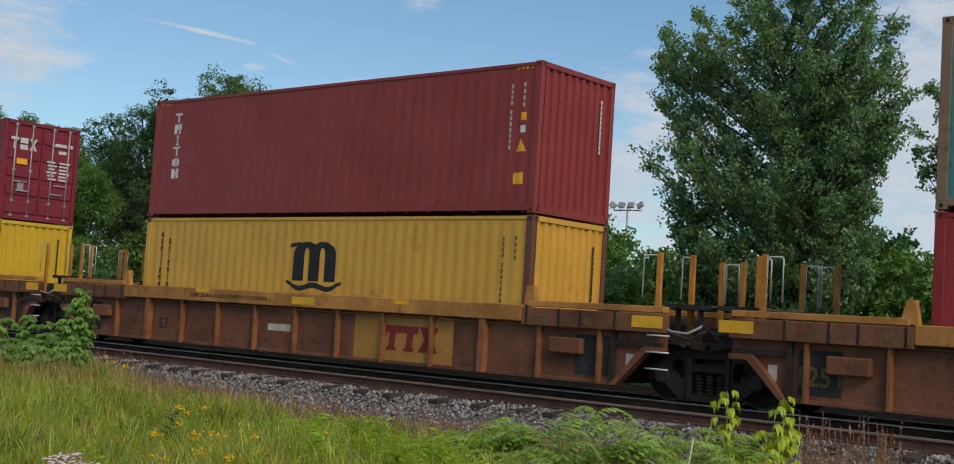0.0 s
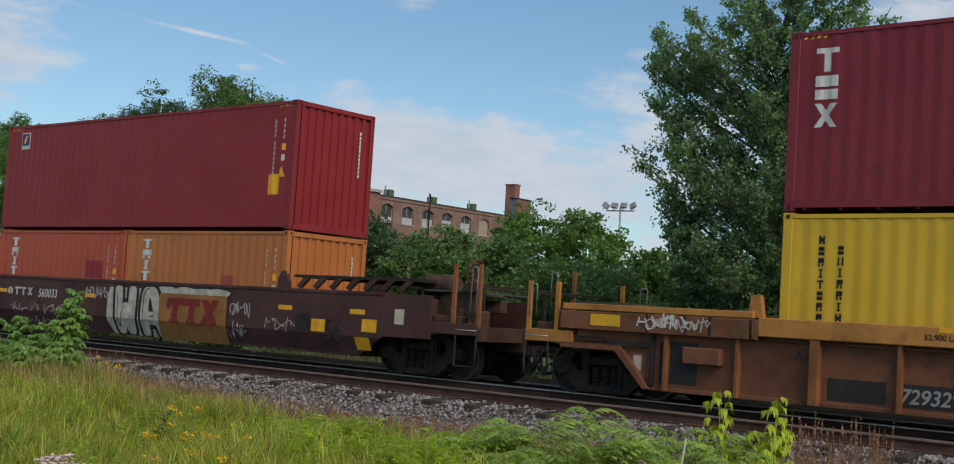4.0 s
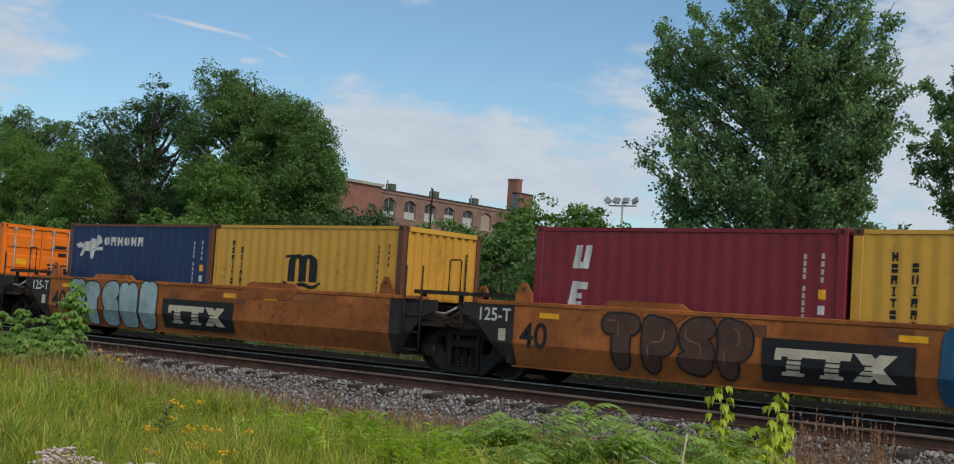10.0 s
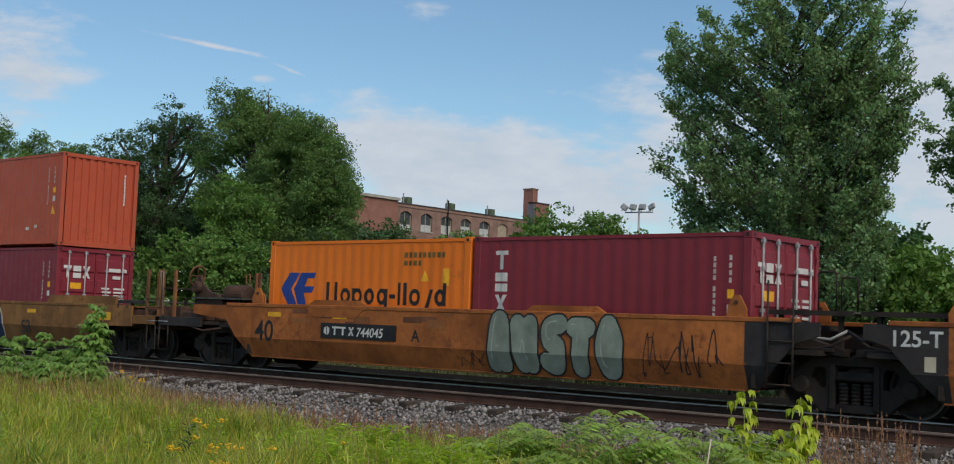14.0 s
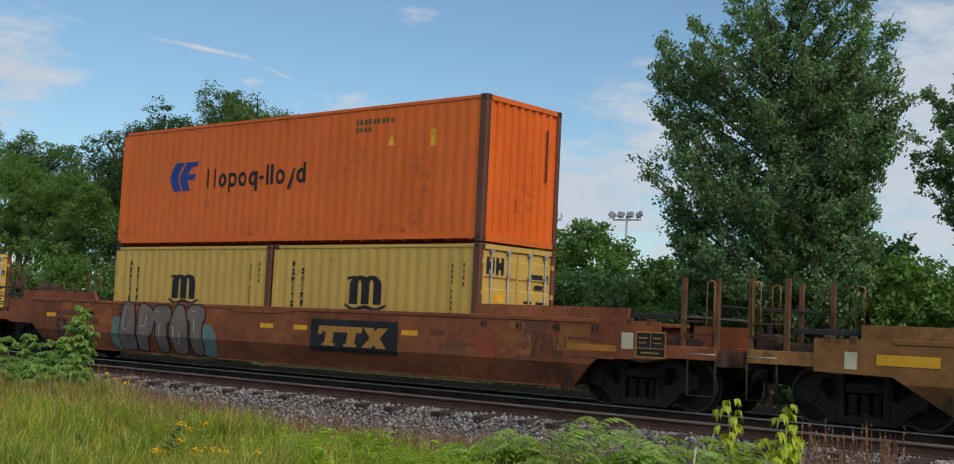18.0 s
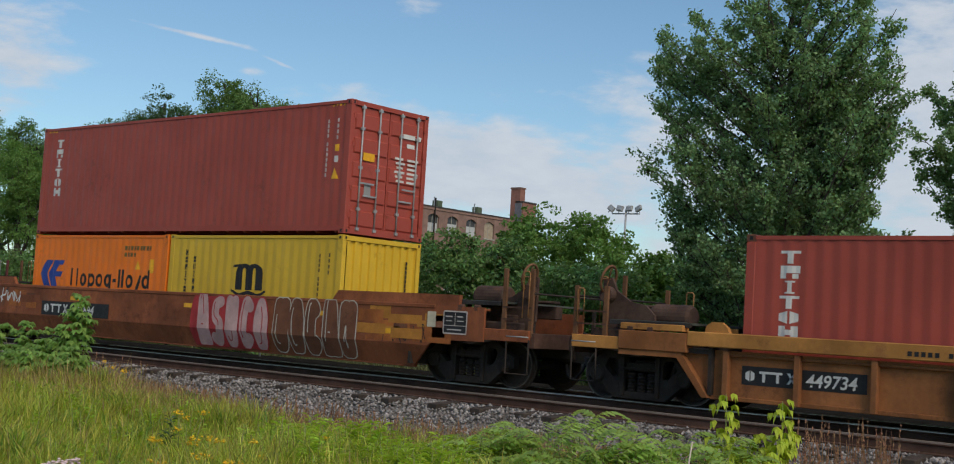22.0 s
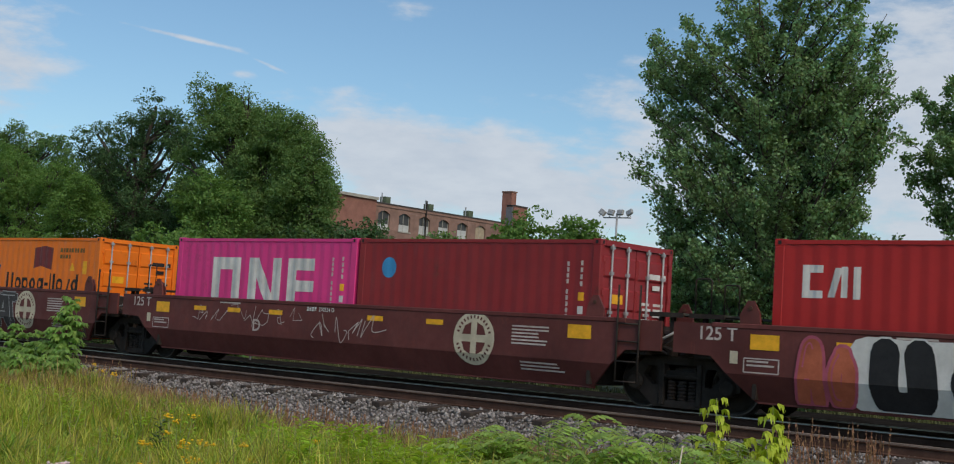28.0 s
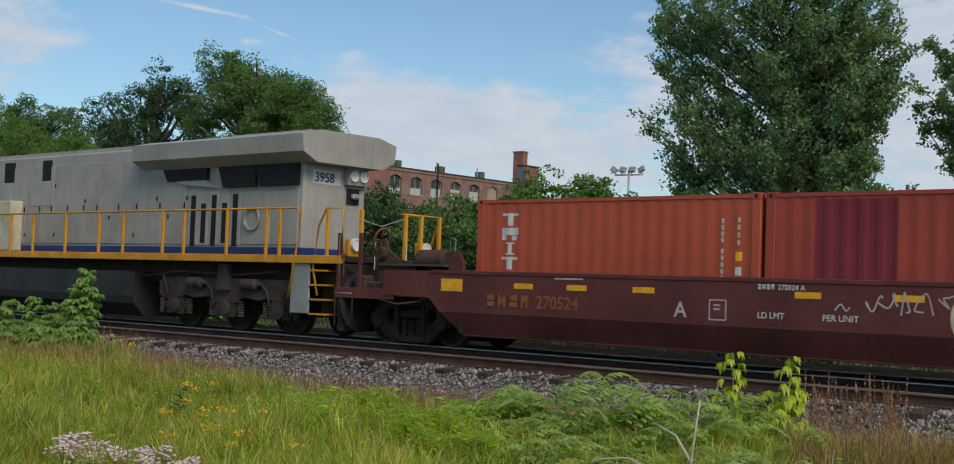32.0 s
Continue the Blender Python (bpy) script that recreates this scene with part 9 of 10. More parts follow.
SMALL = (8, 0.30, 0.52, 0.30, 0.70)
Y = 40.0
tall = crown_of(Y, 0.0285, [(-1.292, 0.266, 38), (-1.228, 0.246, 40), (-1.170, 0.212, 46), (-1.112, 0.182, 40), (-1.092, 0.152, 26), (-1.245, 0.212, 48), (-1.307, 0.226, 32), (-1.183, 0.172, 52),
                            (-1.237, 0.148, 44), (-1.125, 0.142, 48), (-1.175, 0.095, 60), (-1.098, 0.112, 28), (-1.10, 0.075, 34), (-1.26, 0.085, 46), (-1.345, 0.190, 26), (-1.325, 0.150, 28)])
tree("broadleaf_tree", "large mid-green tree with a stepped crown", "tree", (-1.20 * Y, Y, -0.6), tall, 165000, 0.122, LEAF_T, 0.34, 7, 0.33, 0.5, 0.35, group="grove beyond the track", lump=SMALL, per=40)
Y = 43.0
dark = crown_of(Y, 0.0325, [(-1.555, 0.226, 34), (-1.475, 0.236, 30), (-1.424, 0.252, 33), (-1.385, 0.244, 24), (-1.46, 0.197, 42), (-1.53, 0.182, 40), (-1.426, 0.145, 50), (-1.350, 0.197, 30), (-1.332, 0.122, 38), (-1.372, 0.217, 28), (-1.335, 0.155, 34), (-1.365, 0.115, 48),
                            (-1.493, 0.118, 52), (-1.567, 0.120, 40), (-1.40, 0.080, 56), (-1.50, 0.060, 60), (-1.573, 0.186, 38), (-1.585, 0.150, 40)])
tree("broadleaf_tree", "dark green maple with a dense shady crown", "tree", (-1.47 * Y, Y, -0.6), dark, 115000, 0.128, LEAF_D, 0.34, 8, 0.33, 0.5, 0.38, group="grove beyond the track", lump=SMALL, per=40)
Y = 39.0
broad = crown_of(Y, 0.0290, [(-1.755, 0.180, 50), (-1.645, 0.174, 38), (-1.570, 0.158, 28), (-1.714, 0.138, 60), (-1.590, 0.126, 46), (-1.813, 0.206, 36), (-1.962, 0.196, 60), (-1.929, 0.130, 70), (-1.66, 0.075, 60), (-1.80, 0.075, 64)])
tree("broadleaf_tree", "broad light-green tree with layered feathery boughs", "tree", (-1.75 * Y, Y, -0.6), broad, 105000, 0.122, LEAF_L, 0.30, 9, 0.34, 0.6, 0.4, group="grove beyond the track", lump=SMALL, per=40)
Y = 56.0
pale = crown_of(Y, 0.0400, [(-1.782, 0.240, 34), (-1.704, 0.230, 26), (-1.642, 0.218, 24), (-1.933, 0.256, 55), (-1.757, 0.185, 60), (-1.650, 0.160, 50), (-2.092, 0.236, 70)])
tree("broadleaf_tree", "pale green distant tree behind the grove", "tree", (-1.8 * Y, Y, -0.6), pale, 52000, 0.18, LEAF_M, 0.42, 10, 0.4, 0.6, 0.4, group="grove beyond the track", lump=SMALL)
Y = 36.0
young = crown_of(Y, 0.0270, [(-1.290, 0.152, 32), (-1.325, 0.128, 28), (-1.250, 0.128, 30), (-1.28, 0.095, 42), (-1.31, 0.055, 40)])
tree("young_tree", "bright green young tree in front of the dark grove", "tree", (-1.285 * Y, Y, -0.6), young, 22000, 0.145, LEAF_L, 0.14, 12, 0.32, 0.5, 0.35, group="grove beyond the track", lump=SMALL)
# the hedge of bushes along the far side
hedge = [(-1.90, 0.03, 33, 2.6, 1.9, LEAF_M), (-1.76, 0.02, 32, 2.4, 1.6, LEAF_M), (-1.62, 0.035, 31, 2.2, 1.7, LEAF_L), (-1.50, 0.03, 31, 1.9, 1.6, LEAF_M), (-1.38, 0.055, 29, 1.6, 1.7, LEAF_L), (-1.30, 0.045, 29, 1.5, 1.5, LEAF_L), (-1.24, 0.02, 30, 1.6, 1.3, LEAF_M),
         (-1.13, 0.045, 36, 2.2, 2.2, LEAF_D), (-1.05, 0.065, 40, 2.2, 2.6, LEAF_D), (-0.99, 0.070, 44, 1.9, 2.2, LEAF_D), (-0.94, 0.048, 40, 2.0, 2.0, LEAF_M), (-0.88, 0.045, 38, 2.0, 2.0, LEAF_M), (-0.82, 0.050, 38, 1.9, 2.0, LEAF_M),
         (-0.755, 0.074, 42, 2.2, 2.0, LEAF_L), (-0.705, 0.072, 42, 1.7, 1.9, LEAF_L), (-0.765, 0.025, 36, 2.2, 1.7, LEAF_M), (-0.69, 0.025, 35, 1.9, 1.5, LEAF_M), (-0.645, 0.036, 37, 1.3, 1.5, LEAF_L), (-0.60, 0.045, 38, 1.4, 1.5, LEAF_L),
         (-0.57, 0.03, 33, 1.8, 1.6, LEAF_M), (-0.45, 0.05, 36, 1.9, 2.0, LEAF_M), (-0.40, 0.03, 34, 1.8, 1.7, LEAF_L), (-0.35, 0.035, 38, 2.2, 1.7, LEAF_M), (-0.29, 0.03, 36, 2.6, 1.8, LEAF_M), (-0.50, 0.02, 33, 1.9, 1.6, LEAF_D)]
for i, (px, pz, y, rx, rz, m) in enumerate(hedge):
    r_ = random.Random(i)
    c = lobe(px, pz, y, rx, rz)
    lobes = [c] + [(c[0] + r_.uniform(-0.8, 0.8) * rx, c[1] + r_.uniform(-0.8, 0.6) * rx, c[2] + r_.uniform(-0.5, 0.55) * rz, rx * 0.55, rx * 0.55, rz * 0.55) for _ in range(3)] + [(c[0], c[1], max(0.4, c[2] - rz * 1.1), rx * 1.1, rx, rz)]
    lab = {LEAF_D.name: "dark green leafy bush beyond the track", LEAF_M.name: "mid-green leafy bush beyond the track", LEAF_L.name: "light green leafy bush beyond the track"}[m.name]
    tree("bush", lab, "bush", (c[0], c[1], -0.6), lobes, 9500, 0.165, m, 0.07, 100 + i, 0.26, 0.5, 0.35, group="bushes beyond the track", per=22, lump=(6, 0.28, 0.5, 0.5, 0.7))


def far_woods():
    r = np.random.RandomState(5)
    lobes = []
    for i in range(70):
        x = -420 + 8 * i + r.uniform(-3, 3)
        lobes.append((x, 210 + r.uniform(-12, 12), 3.0 + r.uniform(0, 3), 8, 5, 5 + r.uniform(0, 3)))
    c, d = crown_points(lobes, 16000, r, 1.4, 30, 0.5)
    ob = part("far_woods", leaves("far_woods", c, 1.5, r, LEAF_M, 0.5, 0.7, d), None, None)
    tagged(ob, "distant band of green woods on the horizon", "woods", kind="stuff")


far_woods()


# ---- the near verge ----
GRASS_M = material("meadow_grass", (0.54, 0.54, 0.105), 0.6, 0.0, 0.35, 0.5, island=0.7, leaf=0.48, bump=0.0)
GRASS_G = material("fresh_green_grass", (0.37, 0.52, 0.060), 0.6, 0.0, 0.35, 0.5, island=0.6, leaf=0.48, bump=0.0)
GRASS_T = material("deep_green_grass", (0.19, 0.33, 0.055), 0.6, 0.0, 0.35, 0.5, island=0.6, leaf=0.45, bump=0.0)
GRASS_F = material("dull_far_grass", (0.125, 0.14, 0.058), 0.7, 0.0, 0.45, 0.6, island=0.4, leaf=0.25, bump=0.0)
GRASS_D = material("dry_grass", (0.36, 0.28, 0.15), 0.8, 0.0, 0.3, 1.0, island=0.35, leaf=0.25, bump=0.0)
GRASS_B = material("browning_grass", (0.38, 0.27, 0.12), 0.8, 0.0, 0.35, 1.0, island=0.5, leaf=0.3, bump=0.0)
WEED = material("weed_leaf", (0.38, 0.56, 0.060), 0.55, 0.0, 0.3, 1.0, island=0.35, leaf=0.48, bump=0.0)
FERN = material("pinnate_leaf", (0.38, 0.55, 0.145), 0.55, 0.0, 0.3, 1.0, island=0.3, leaf=0.50, bump=0.0)
STEM = material("green_stem", (0.22, 0.27, 0.075), 0.7, 0.0, 0.3, 3.0)
DEADW = material("bleached_twig", (0.56, 0.50, 0.40), 0.85, 0.0, 0.3, 4.0)
TANSY = material("tansy_yellow", (0.88, 0.52, 0.012), 0.6, 0.0, 0.2, 5.0, island=0.2)
PINKF = material("pale_pink_petal", (0.80, 0.62, 0.66), 0.6, 0.0, 0.15, 5.0, island=0.2, leaf=0.2, bump=0.0)


def verge_edge(px):
    """How far out the meadow reaches, by bearing x over y."""
    return float(np.interp(px, [-1.95, -1.6, -1.35, -1.1, -0.9, -0.7, -0.55, -0.40, -0.25], [14.6, 14.4, 13.4, 12.4, 12.4, 12.9, 13.0, 12.8, 12.8]))


def blades(name, n, mat, seed, h0, h1, area, width=0.010, lean=0.35):
    """Grass: each blade three quads, bending over."""
    r = np.random.RandomState(seed)
    px, y = area(r, n)
    x = px * y
    n = len(x)
    z = np.array([ground_z(a, b) for a, b in zip(x, y)]) - 0.02
    patch = 0.80 + 0.30 * np.sin(x * 0.9 + 1.3 * np.sin(y * 0.8)) * np.cos(y * 0.7 + x * 0.3) + 0.36 * np.sin(x * 3.7 + 2.0 * np.sin(y * 2.9)) * np.cos(y * 4.1 - x * 1.3)
    h = r.uniform(h0, h1, n) * patch
    a = r.uniform(0, 6.28, n)
    d = np.stack([np.cos(a), np.sin(a), np.zeros(n)], 1)
    s = np.stack([-np.sin(a), np.cos(a), np.zeros(n)], 1)
    l = r.uniform(0.1, lean, n) * h * 1.6
    w = width * r.uniform(0.6, 1.4, n)
    base = np.stack([x, y, z], 1)
    rows = []
    for t, k in ((0, 1.0), (0.4, 0.9), (0.75, 0.6), (1.0, 0.08)):
        c = base + d * (l * t ** 2.2)[:, None] + np.array([0, 0, 1.0]) * (h * (t - 0.18 * t ** 3))[:, None]
        rows += [c - s * (w * k)[:, None], c + s * (w * k)[:, None]]
    v = np.stack(rows, 1).reshape(-1, 3)
    f = np.array([(0, 1, 3, 2), (2, 3, 5, 4), (4, 5, 7, 6)])
    f = (f[None] + 8 * np.arange(n)[:, None, None]).reshape(-1, 4)
    return fast_mesh(name, v, f, mat)


def near_area(r, n):
    px = r.uniform(-1.95, -0.28, n * 2)
    y = 4.0 + 11 * r.rand(n * 2) ** 0.75
    e = np.array([verge_edge(p) for p in px]) + r.normal(0, 0.35, n * 2)
    k = y < e
    return px[k][:n], y[k][:n]


def wide_area(r, n):
    """The rest of the verge, beside and behind the stretch above."""
    x, y = r.uniform(-48, 26, n), r.uniform(-9, 12.6, n)
    k = ~((x / np.maximum(y, 0.1) > -1.95) & (x / np.maximum(y, 0.1) < -0.28) & (y > 3.8)) & (np.hypot(x, y) > 2.2)
    y = np.where(np.abs(y) < 0.05, 0.05, y)
    return (x / y)[k], y[k]


def edge_area(r, n):
    px = r.uniform(-1.95, -0.28, n)
    e = np.array([verge_edge(p) for p in px])
    return px, e + r.normal(0.05, 0.85, n)


def far_area(r, n):
    y = r.uniform(28.4, 36, n)
    return r.uniform(-2.0, -0.2, n), y


tagged(part("meadow_grass", blades("meadow_grass", 66000, GRASS_M, 1, 0.26, 0.72, near_area, 0.0062), None, None), "long yellow-green meadow grass on the verge", "grass", kind="stuff")
tagged(part("fresh_grass", blades("fresh_grass", 60000, GRASS_G, 11, 0.20, 0.60, near_area, 0.0078, 0.5), None, None), "fresh green grass in the meadow", "grass", kind="stuff")
def shade_area(r, n):
    """Small tussocks scattered through the meadow."""
    px, y = near_area(r, 420)
    k = r.randint(0, len(px), n)
    return px[k] + r.normal(0, 0.010, n), np.clip(y[k] + r.normal(0, 0.12, n), 4.0, 13.5)


tagged(part("tussock_grass", blades("tussock_grass", 16000, GRASS_T, 21, 0.30, 0.66, shade_area, 0.0085, 0.6), None, None), "deep green grass tussocks in the meadow", "grass", kind="stuff")
tagged(part("rough_grass", blades("rough_grass", 30000, GRASS_M, 8, 0.22, 0.55, wide_area, 0.018), None, None), "rough green grass around the viewpoint", "grass", kind="stuff")
tagged(part("dry_grass", blades("dry_grass", 4500, GRASS_D, 2, 0.30, 0.78, near_area, 0.005, 0.2), None, None), "dry straw-coloured grass stems among the green", "grass", kind="stuff")
tagged(part("edge_grass", blades("edge_grass", 32000, GRASS_D, 3, 0.18, 0.58, edge_area, 0.0045, 0.3), None, None), "dry brown grass at the foot of the ballast", "grass", kind="stuff")


def bush_area(r, n):
    """The tall browning grass about the bush."""
    px = r.uniform(-1.90, -1.32, n)
    return px, r.normal(12.6, 0.8, n) + (px + 1.6) * -1.2


tagged(part("browning_grass", blades("browning_grass", 4500, GRASS_B, 15, 0.40, 0.85, bush_area, 0.006, 0.25), None, None), "tall browning grass about the bush", "grass", kind="stuff")


def strip_area(r, n):
    """The drier grass at the end of the verge."""
    return r.uniform(-0.50, -0.28, n), r.uniform(10.2, 12.9, n)


tagged(part("seeding_grass", blades("seeding_grass", 7000, GRASS_B, 14, 0.45, 0.85, strip_area, 0.0055, 0.25), None, None), "tall pale seeding grass by the stones", "grass", kind="stuff")
tagged(part("far_grass", blades("far_grass", 26000, GRASS_F, 4, 0.16, 0.42, far_area, 0.016), None, None), "tall grass on the far side of the track", "grass", kind="stuff")


def stem_plant(name, label, cat, x, y, h, mat, seed, n_stems=5, leaf=0.13, per=26, spread=0.35, droop=0.3, aspect=0.3, group="", bare=0.15, flower=None):
    """A clump of leafy stems."""
    r = np.random.RandomState(seed)
    ob = tagged(new(name), label, cat, group)
    z = ground_z(x, y)
    ob.matrix_basis = Matrix.Translation((x, y, z - 0.02))
    cs, ds = [], []
    for i in range(n_stems):
        a = r.uniform(0, 6.28)
        hh = h * r.uniform(0.7, 1.05)
        b = np.array([math.cos(a), math.sin(a), 0]) * spread * r.rand() * 0.4
        tip = b + np.array([math.cos(a) * spread * r.rand(), math.sin(a) * spread * r.rand(), hh])
        bm = bmesh.new()
        mid_ = (b + tip) / 2 + np.array([0, 0, hh * 0.06])
        tube(bm, [b, mid_, tip], 0.007, 5, 0.003)
        part("stem", bm, STEM, ob)
        for j in range(per):
            t = bare + (1 - bare) * (j + r.rand()) / per
            p = b * (1 - t) + tip * t
            q = r.uniform(0, 6.28)
            ds.append((math.cos(q), math.sin(q), 0.5))
            cs.append(p + np.array([math.cos(q), math.sin(q), -droop]) * leaf * 0.55)
        if flower:
            m, size, count = flower
            bm = bmesh.new()
            for _ in range(count):
                c = tip + np.array([r.uniform(-1, 1), r.uniform(-1, 1), r.uniform(-0.45, 0.45)]) * size * 1.8
                lathe(bm, [(0, size * 0.25), (size * 0.25, size * 0.5), (size * 0.5, size * 0.25)], 7, "z", tuple(c))
            part("flower_head", bm, m, ob)["kind"] = "stuff"
    cs, ds = np.array(cs), np.array(ds)
    n = len(cs)
    t = ds / np.linalg.norm(ds, axis=1)[:, None]
    nr = np.tile(np.array([0, 0, 1.0]), (n, 1)) + r.normal(0, 0.3, (n, 3))
    b = np.cross(nr, t)
    b /= np.linalg.norm(b, axis=1)[:, None]
    s = leaf * r.uniform(0.7, 1.2, n)[:, None]
    dn = np.array([0, 0, 1.0]) * s * droop
    v = np.stack([cs - t * s * 0.5, cs + b * s * aspect * 0.5, cs + t * s * 0.5 - dn, cs - b * s * aspect * 0.5], 1).reshape(-1, 3)
    part("foliage", fast_mesh("foliage", v, np.arange(4 * n).reshape(n, 4), mat), None, ob)
    return ob


def frond_plant(label, x, y, h, mat, seed, fronds=9, length=0.55, leaflets=11, group="", name="sumac_shrub", leaf=0.11, droopy=0.5):
    """A shrub of arching pinnate leaves."""
    r = np.random.RandomState(seed)
    ob = tagged(new(name), label, "shrub", group)
    ob.matrix_basis = Matrix.Translation((x, y, ground_z(x, y) - 0.02))
    V = []
    for i in range(fronds):
        a = r.uniform(0, 6.28)
        hh = h * r.uniform(0.25, 0.72)
        b = np.array([r.normal(0, 0.16), r.normal(0, 0.16), 0])
        top = b + np.array([math.cos(a) * 0.08, math.sin(a) * 0.08, hh])
        d = np.array([math.cos(a), math.sin(a), 0])
        tip = top + d * length * r.uniform(0.7, 1.1) + np.array([0, 0, length * (0.55 - droopy)])
        crest = top + d * length * 0.4 + np.array([0, 0, length * 0.62])
        pts = [b, (b + top) / 2, top]
        ts = np.linspace(0.05, 1, leaflets)
        curve = [(1 - t) ** 2 * top + 2 * t * (1 - t) * crest + t * t * tip for t in ts]
        bm = bmesh.new()
        tube(bm, [tuple(p) for p in pts + curve[::3] + [curve[-1]]], 0.006, 5, 0.002)
        part("stalk", bm, STEM, ob)
        side = np.array([-math.sin(a), math.cos(a), 0])
        for t, c in zip(ts, curve):
            L = leaf * (1 - 0.45 * abs(t - 0.4)) * r.uniform(0.85, 1.15)
            for s in (-1, 1):
                t_ = side * s * 0.92 + d * 0.35 - np.array([0, 0, 0.30])
                w = d * L * 0.23
                V.append([c, c + t_ * L * 0.5 + w, c + t_ * L, c + t_ * L * 0.5 - w])
    v = np.array(V)
    part("foliage", fast_mesh("foliage", v.reshape(-1, 3), np.arange(4 * len(V)).reshape(-1, 4), mat), None, ob)
    return ob


# the box elder saplings with whorls of drooping yellow-green leaves
def sapling(px, y, h, seed, label, stems=1):
    r = np.random.RandomState(seed)
    x = px * y
    ob = tagged(new("box_elder_sapling"), label, "shrub", "box elder saplings on the verge")
    ob.matrix_basis = Matrix.Translation((x, y, ground_z(x, y) - 0.02))
    V, F = [], []
    for i in range(stems):
        b = np.array([r.normal(0, 0.10) * (i > 0), r.normal(0, 0.08), 0])
        tip = b + np.array([r.normal(0, 0.05), r.normal(0, 0.05), h * (1.0 if i == 0 else r.uniform(0.6, 0.85))])
        bm = bmesh.new()
        tube(bm, [tuple(b), tuple((b + tip) / 2 + np.array([0.02, 0, 0])), tuple(tip)], 0.011, 6, 0.004)
        part("stem", bm, STEM, ob)
        for q in range(int(tip[2] * 19)):
            z = tip[2] - (tip[2] - 0.25) * (q / (tip[2] * 19)) + r.uniform(-0.03, 0.03)
            p = b + (tip - b) * (z / tip[2])
            a = 2.4 * q + r.uniform(-0.5, 0.5)
            d = np.array([math.cos(a), math.sin(a), 0])
            out = r.uniform(0.06, 0.21) * (0.35 + 0.65 * min(1.0, (tip[2] - z) / 0.3))
            c = p + d * out + np.array([0, 0, 0.05 - 0.2 * out])
            for spin in (-1.3, -0.6, 0.0, 0.6, 1.3):
                dl = np.array([math.cos(a + spin), math.sin(a + spin), 0])
                side = np.array([-math.sin(a + spin), math.cos(a + spin), 0])
                L = r.uniform(0.085, 0.135)
                fall = r.uniform(0.6, 1.5)
                m1 = c + dl * L * 0.42 - np.array([0, 0, L * 0.28 * fall])
                e_ = c + dl * L * 0.62 - np.array([0, 0, L * 0.92 * fall])
                lift = np.array([0, 0, 0.008])
                k = len(V)
                V += [c, m1 + side * L * 0.24 + lift, m1, m1 - side * L * 0.24 + lift, e_]
                F += [(k, k + 1, k + 4, k + 2), (k, k + 2, k + 4, k + 3)]
    part("foliage", fast_mesh("foliage", np.array(V), np.array(F), LEAF_Y), None, ob)


sapling(-0.556, 12.6, 1.26, 41, "yellow-green box elder sapling with drooping leaves", 2)
sapling(-0.528, 12.5, 0.86, 42, "short yellow-green box elder sapling", 2)
sapling(-0.497, 12.7, 1.24, 43, "slim yellow-green box elder sapling beside the ballast", 2)
sapling(-0.512, 12.3, 0.80, 44, "low yellow-green box elder sapling", 3)
sapling(-0.540, 12.4, 0.70, 45, "low yellow-green box elder sapling", 3)
sapling(-0.503, 12.5, 0.90, 46, "bushy yellow-green box elder sapling", 2)
for i, (px, y, h) in enumerate([(-0.548, 12.1, 0.62), (-0.532, 12.0, 0.56), (-0.517, 12.1, 0.60), (-0.505, 12.0, 0.54), (-0.493, 12.2, 0.62)]):
    sapling(px, y, h, 70 + i, "low yellow-green box elder sapling", 3)
# fern-like sumac
r_ = random.Random(9)
for i in range(32):
    px = -0.86 + 0.36 * i / 31 + r_.uniform(-0.012, 0.012)
    y = 12.3 + r_.uniform(-1.1, 0.5)
    hh = 1.12 * (0.74 + 0.30 * math.exp(-((px + 0.70) / 0.05) ** 2) + 0.22 * math.exp(-((px + 0.60) / 0.05) ** 2)) * r_.uniform(0.8, 1.1)
    frond_plant("green sumac shrub with arching feathery leaves", px * y, y, hh, FERN, 200 + i, 6, 0.54, 11, "sumac shrubs on the verge", leaf=0.15)
for i in range(26):
    px = -0.84 + 0.34 * i / 25 + r_.uniform(-0.02, 0.02)
    y = 10.5 + r_.uniform(-0.9, 0.7)
    frond_plant("low green sumac shrub with spreading feathery leaves", px * y, y, 0.56 * r_.uniform(0.75, 1.2), FERN, 260 + i, 6, 0.46, 10, "sumac shrubs on the verge", leaf=0.13)
for i in range(5):
    px = -0.355 - 0.03 * i
    y = 11.6 + r_.uniform(-0.5, 0.5)
    frond_plant("green sumac shrub at the edge of the stones", px * y, y, 0.40, FERN, 240 + i, 6, 0.4, 10, "sumac shrubs on the verge")
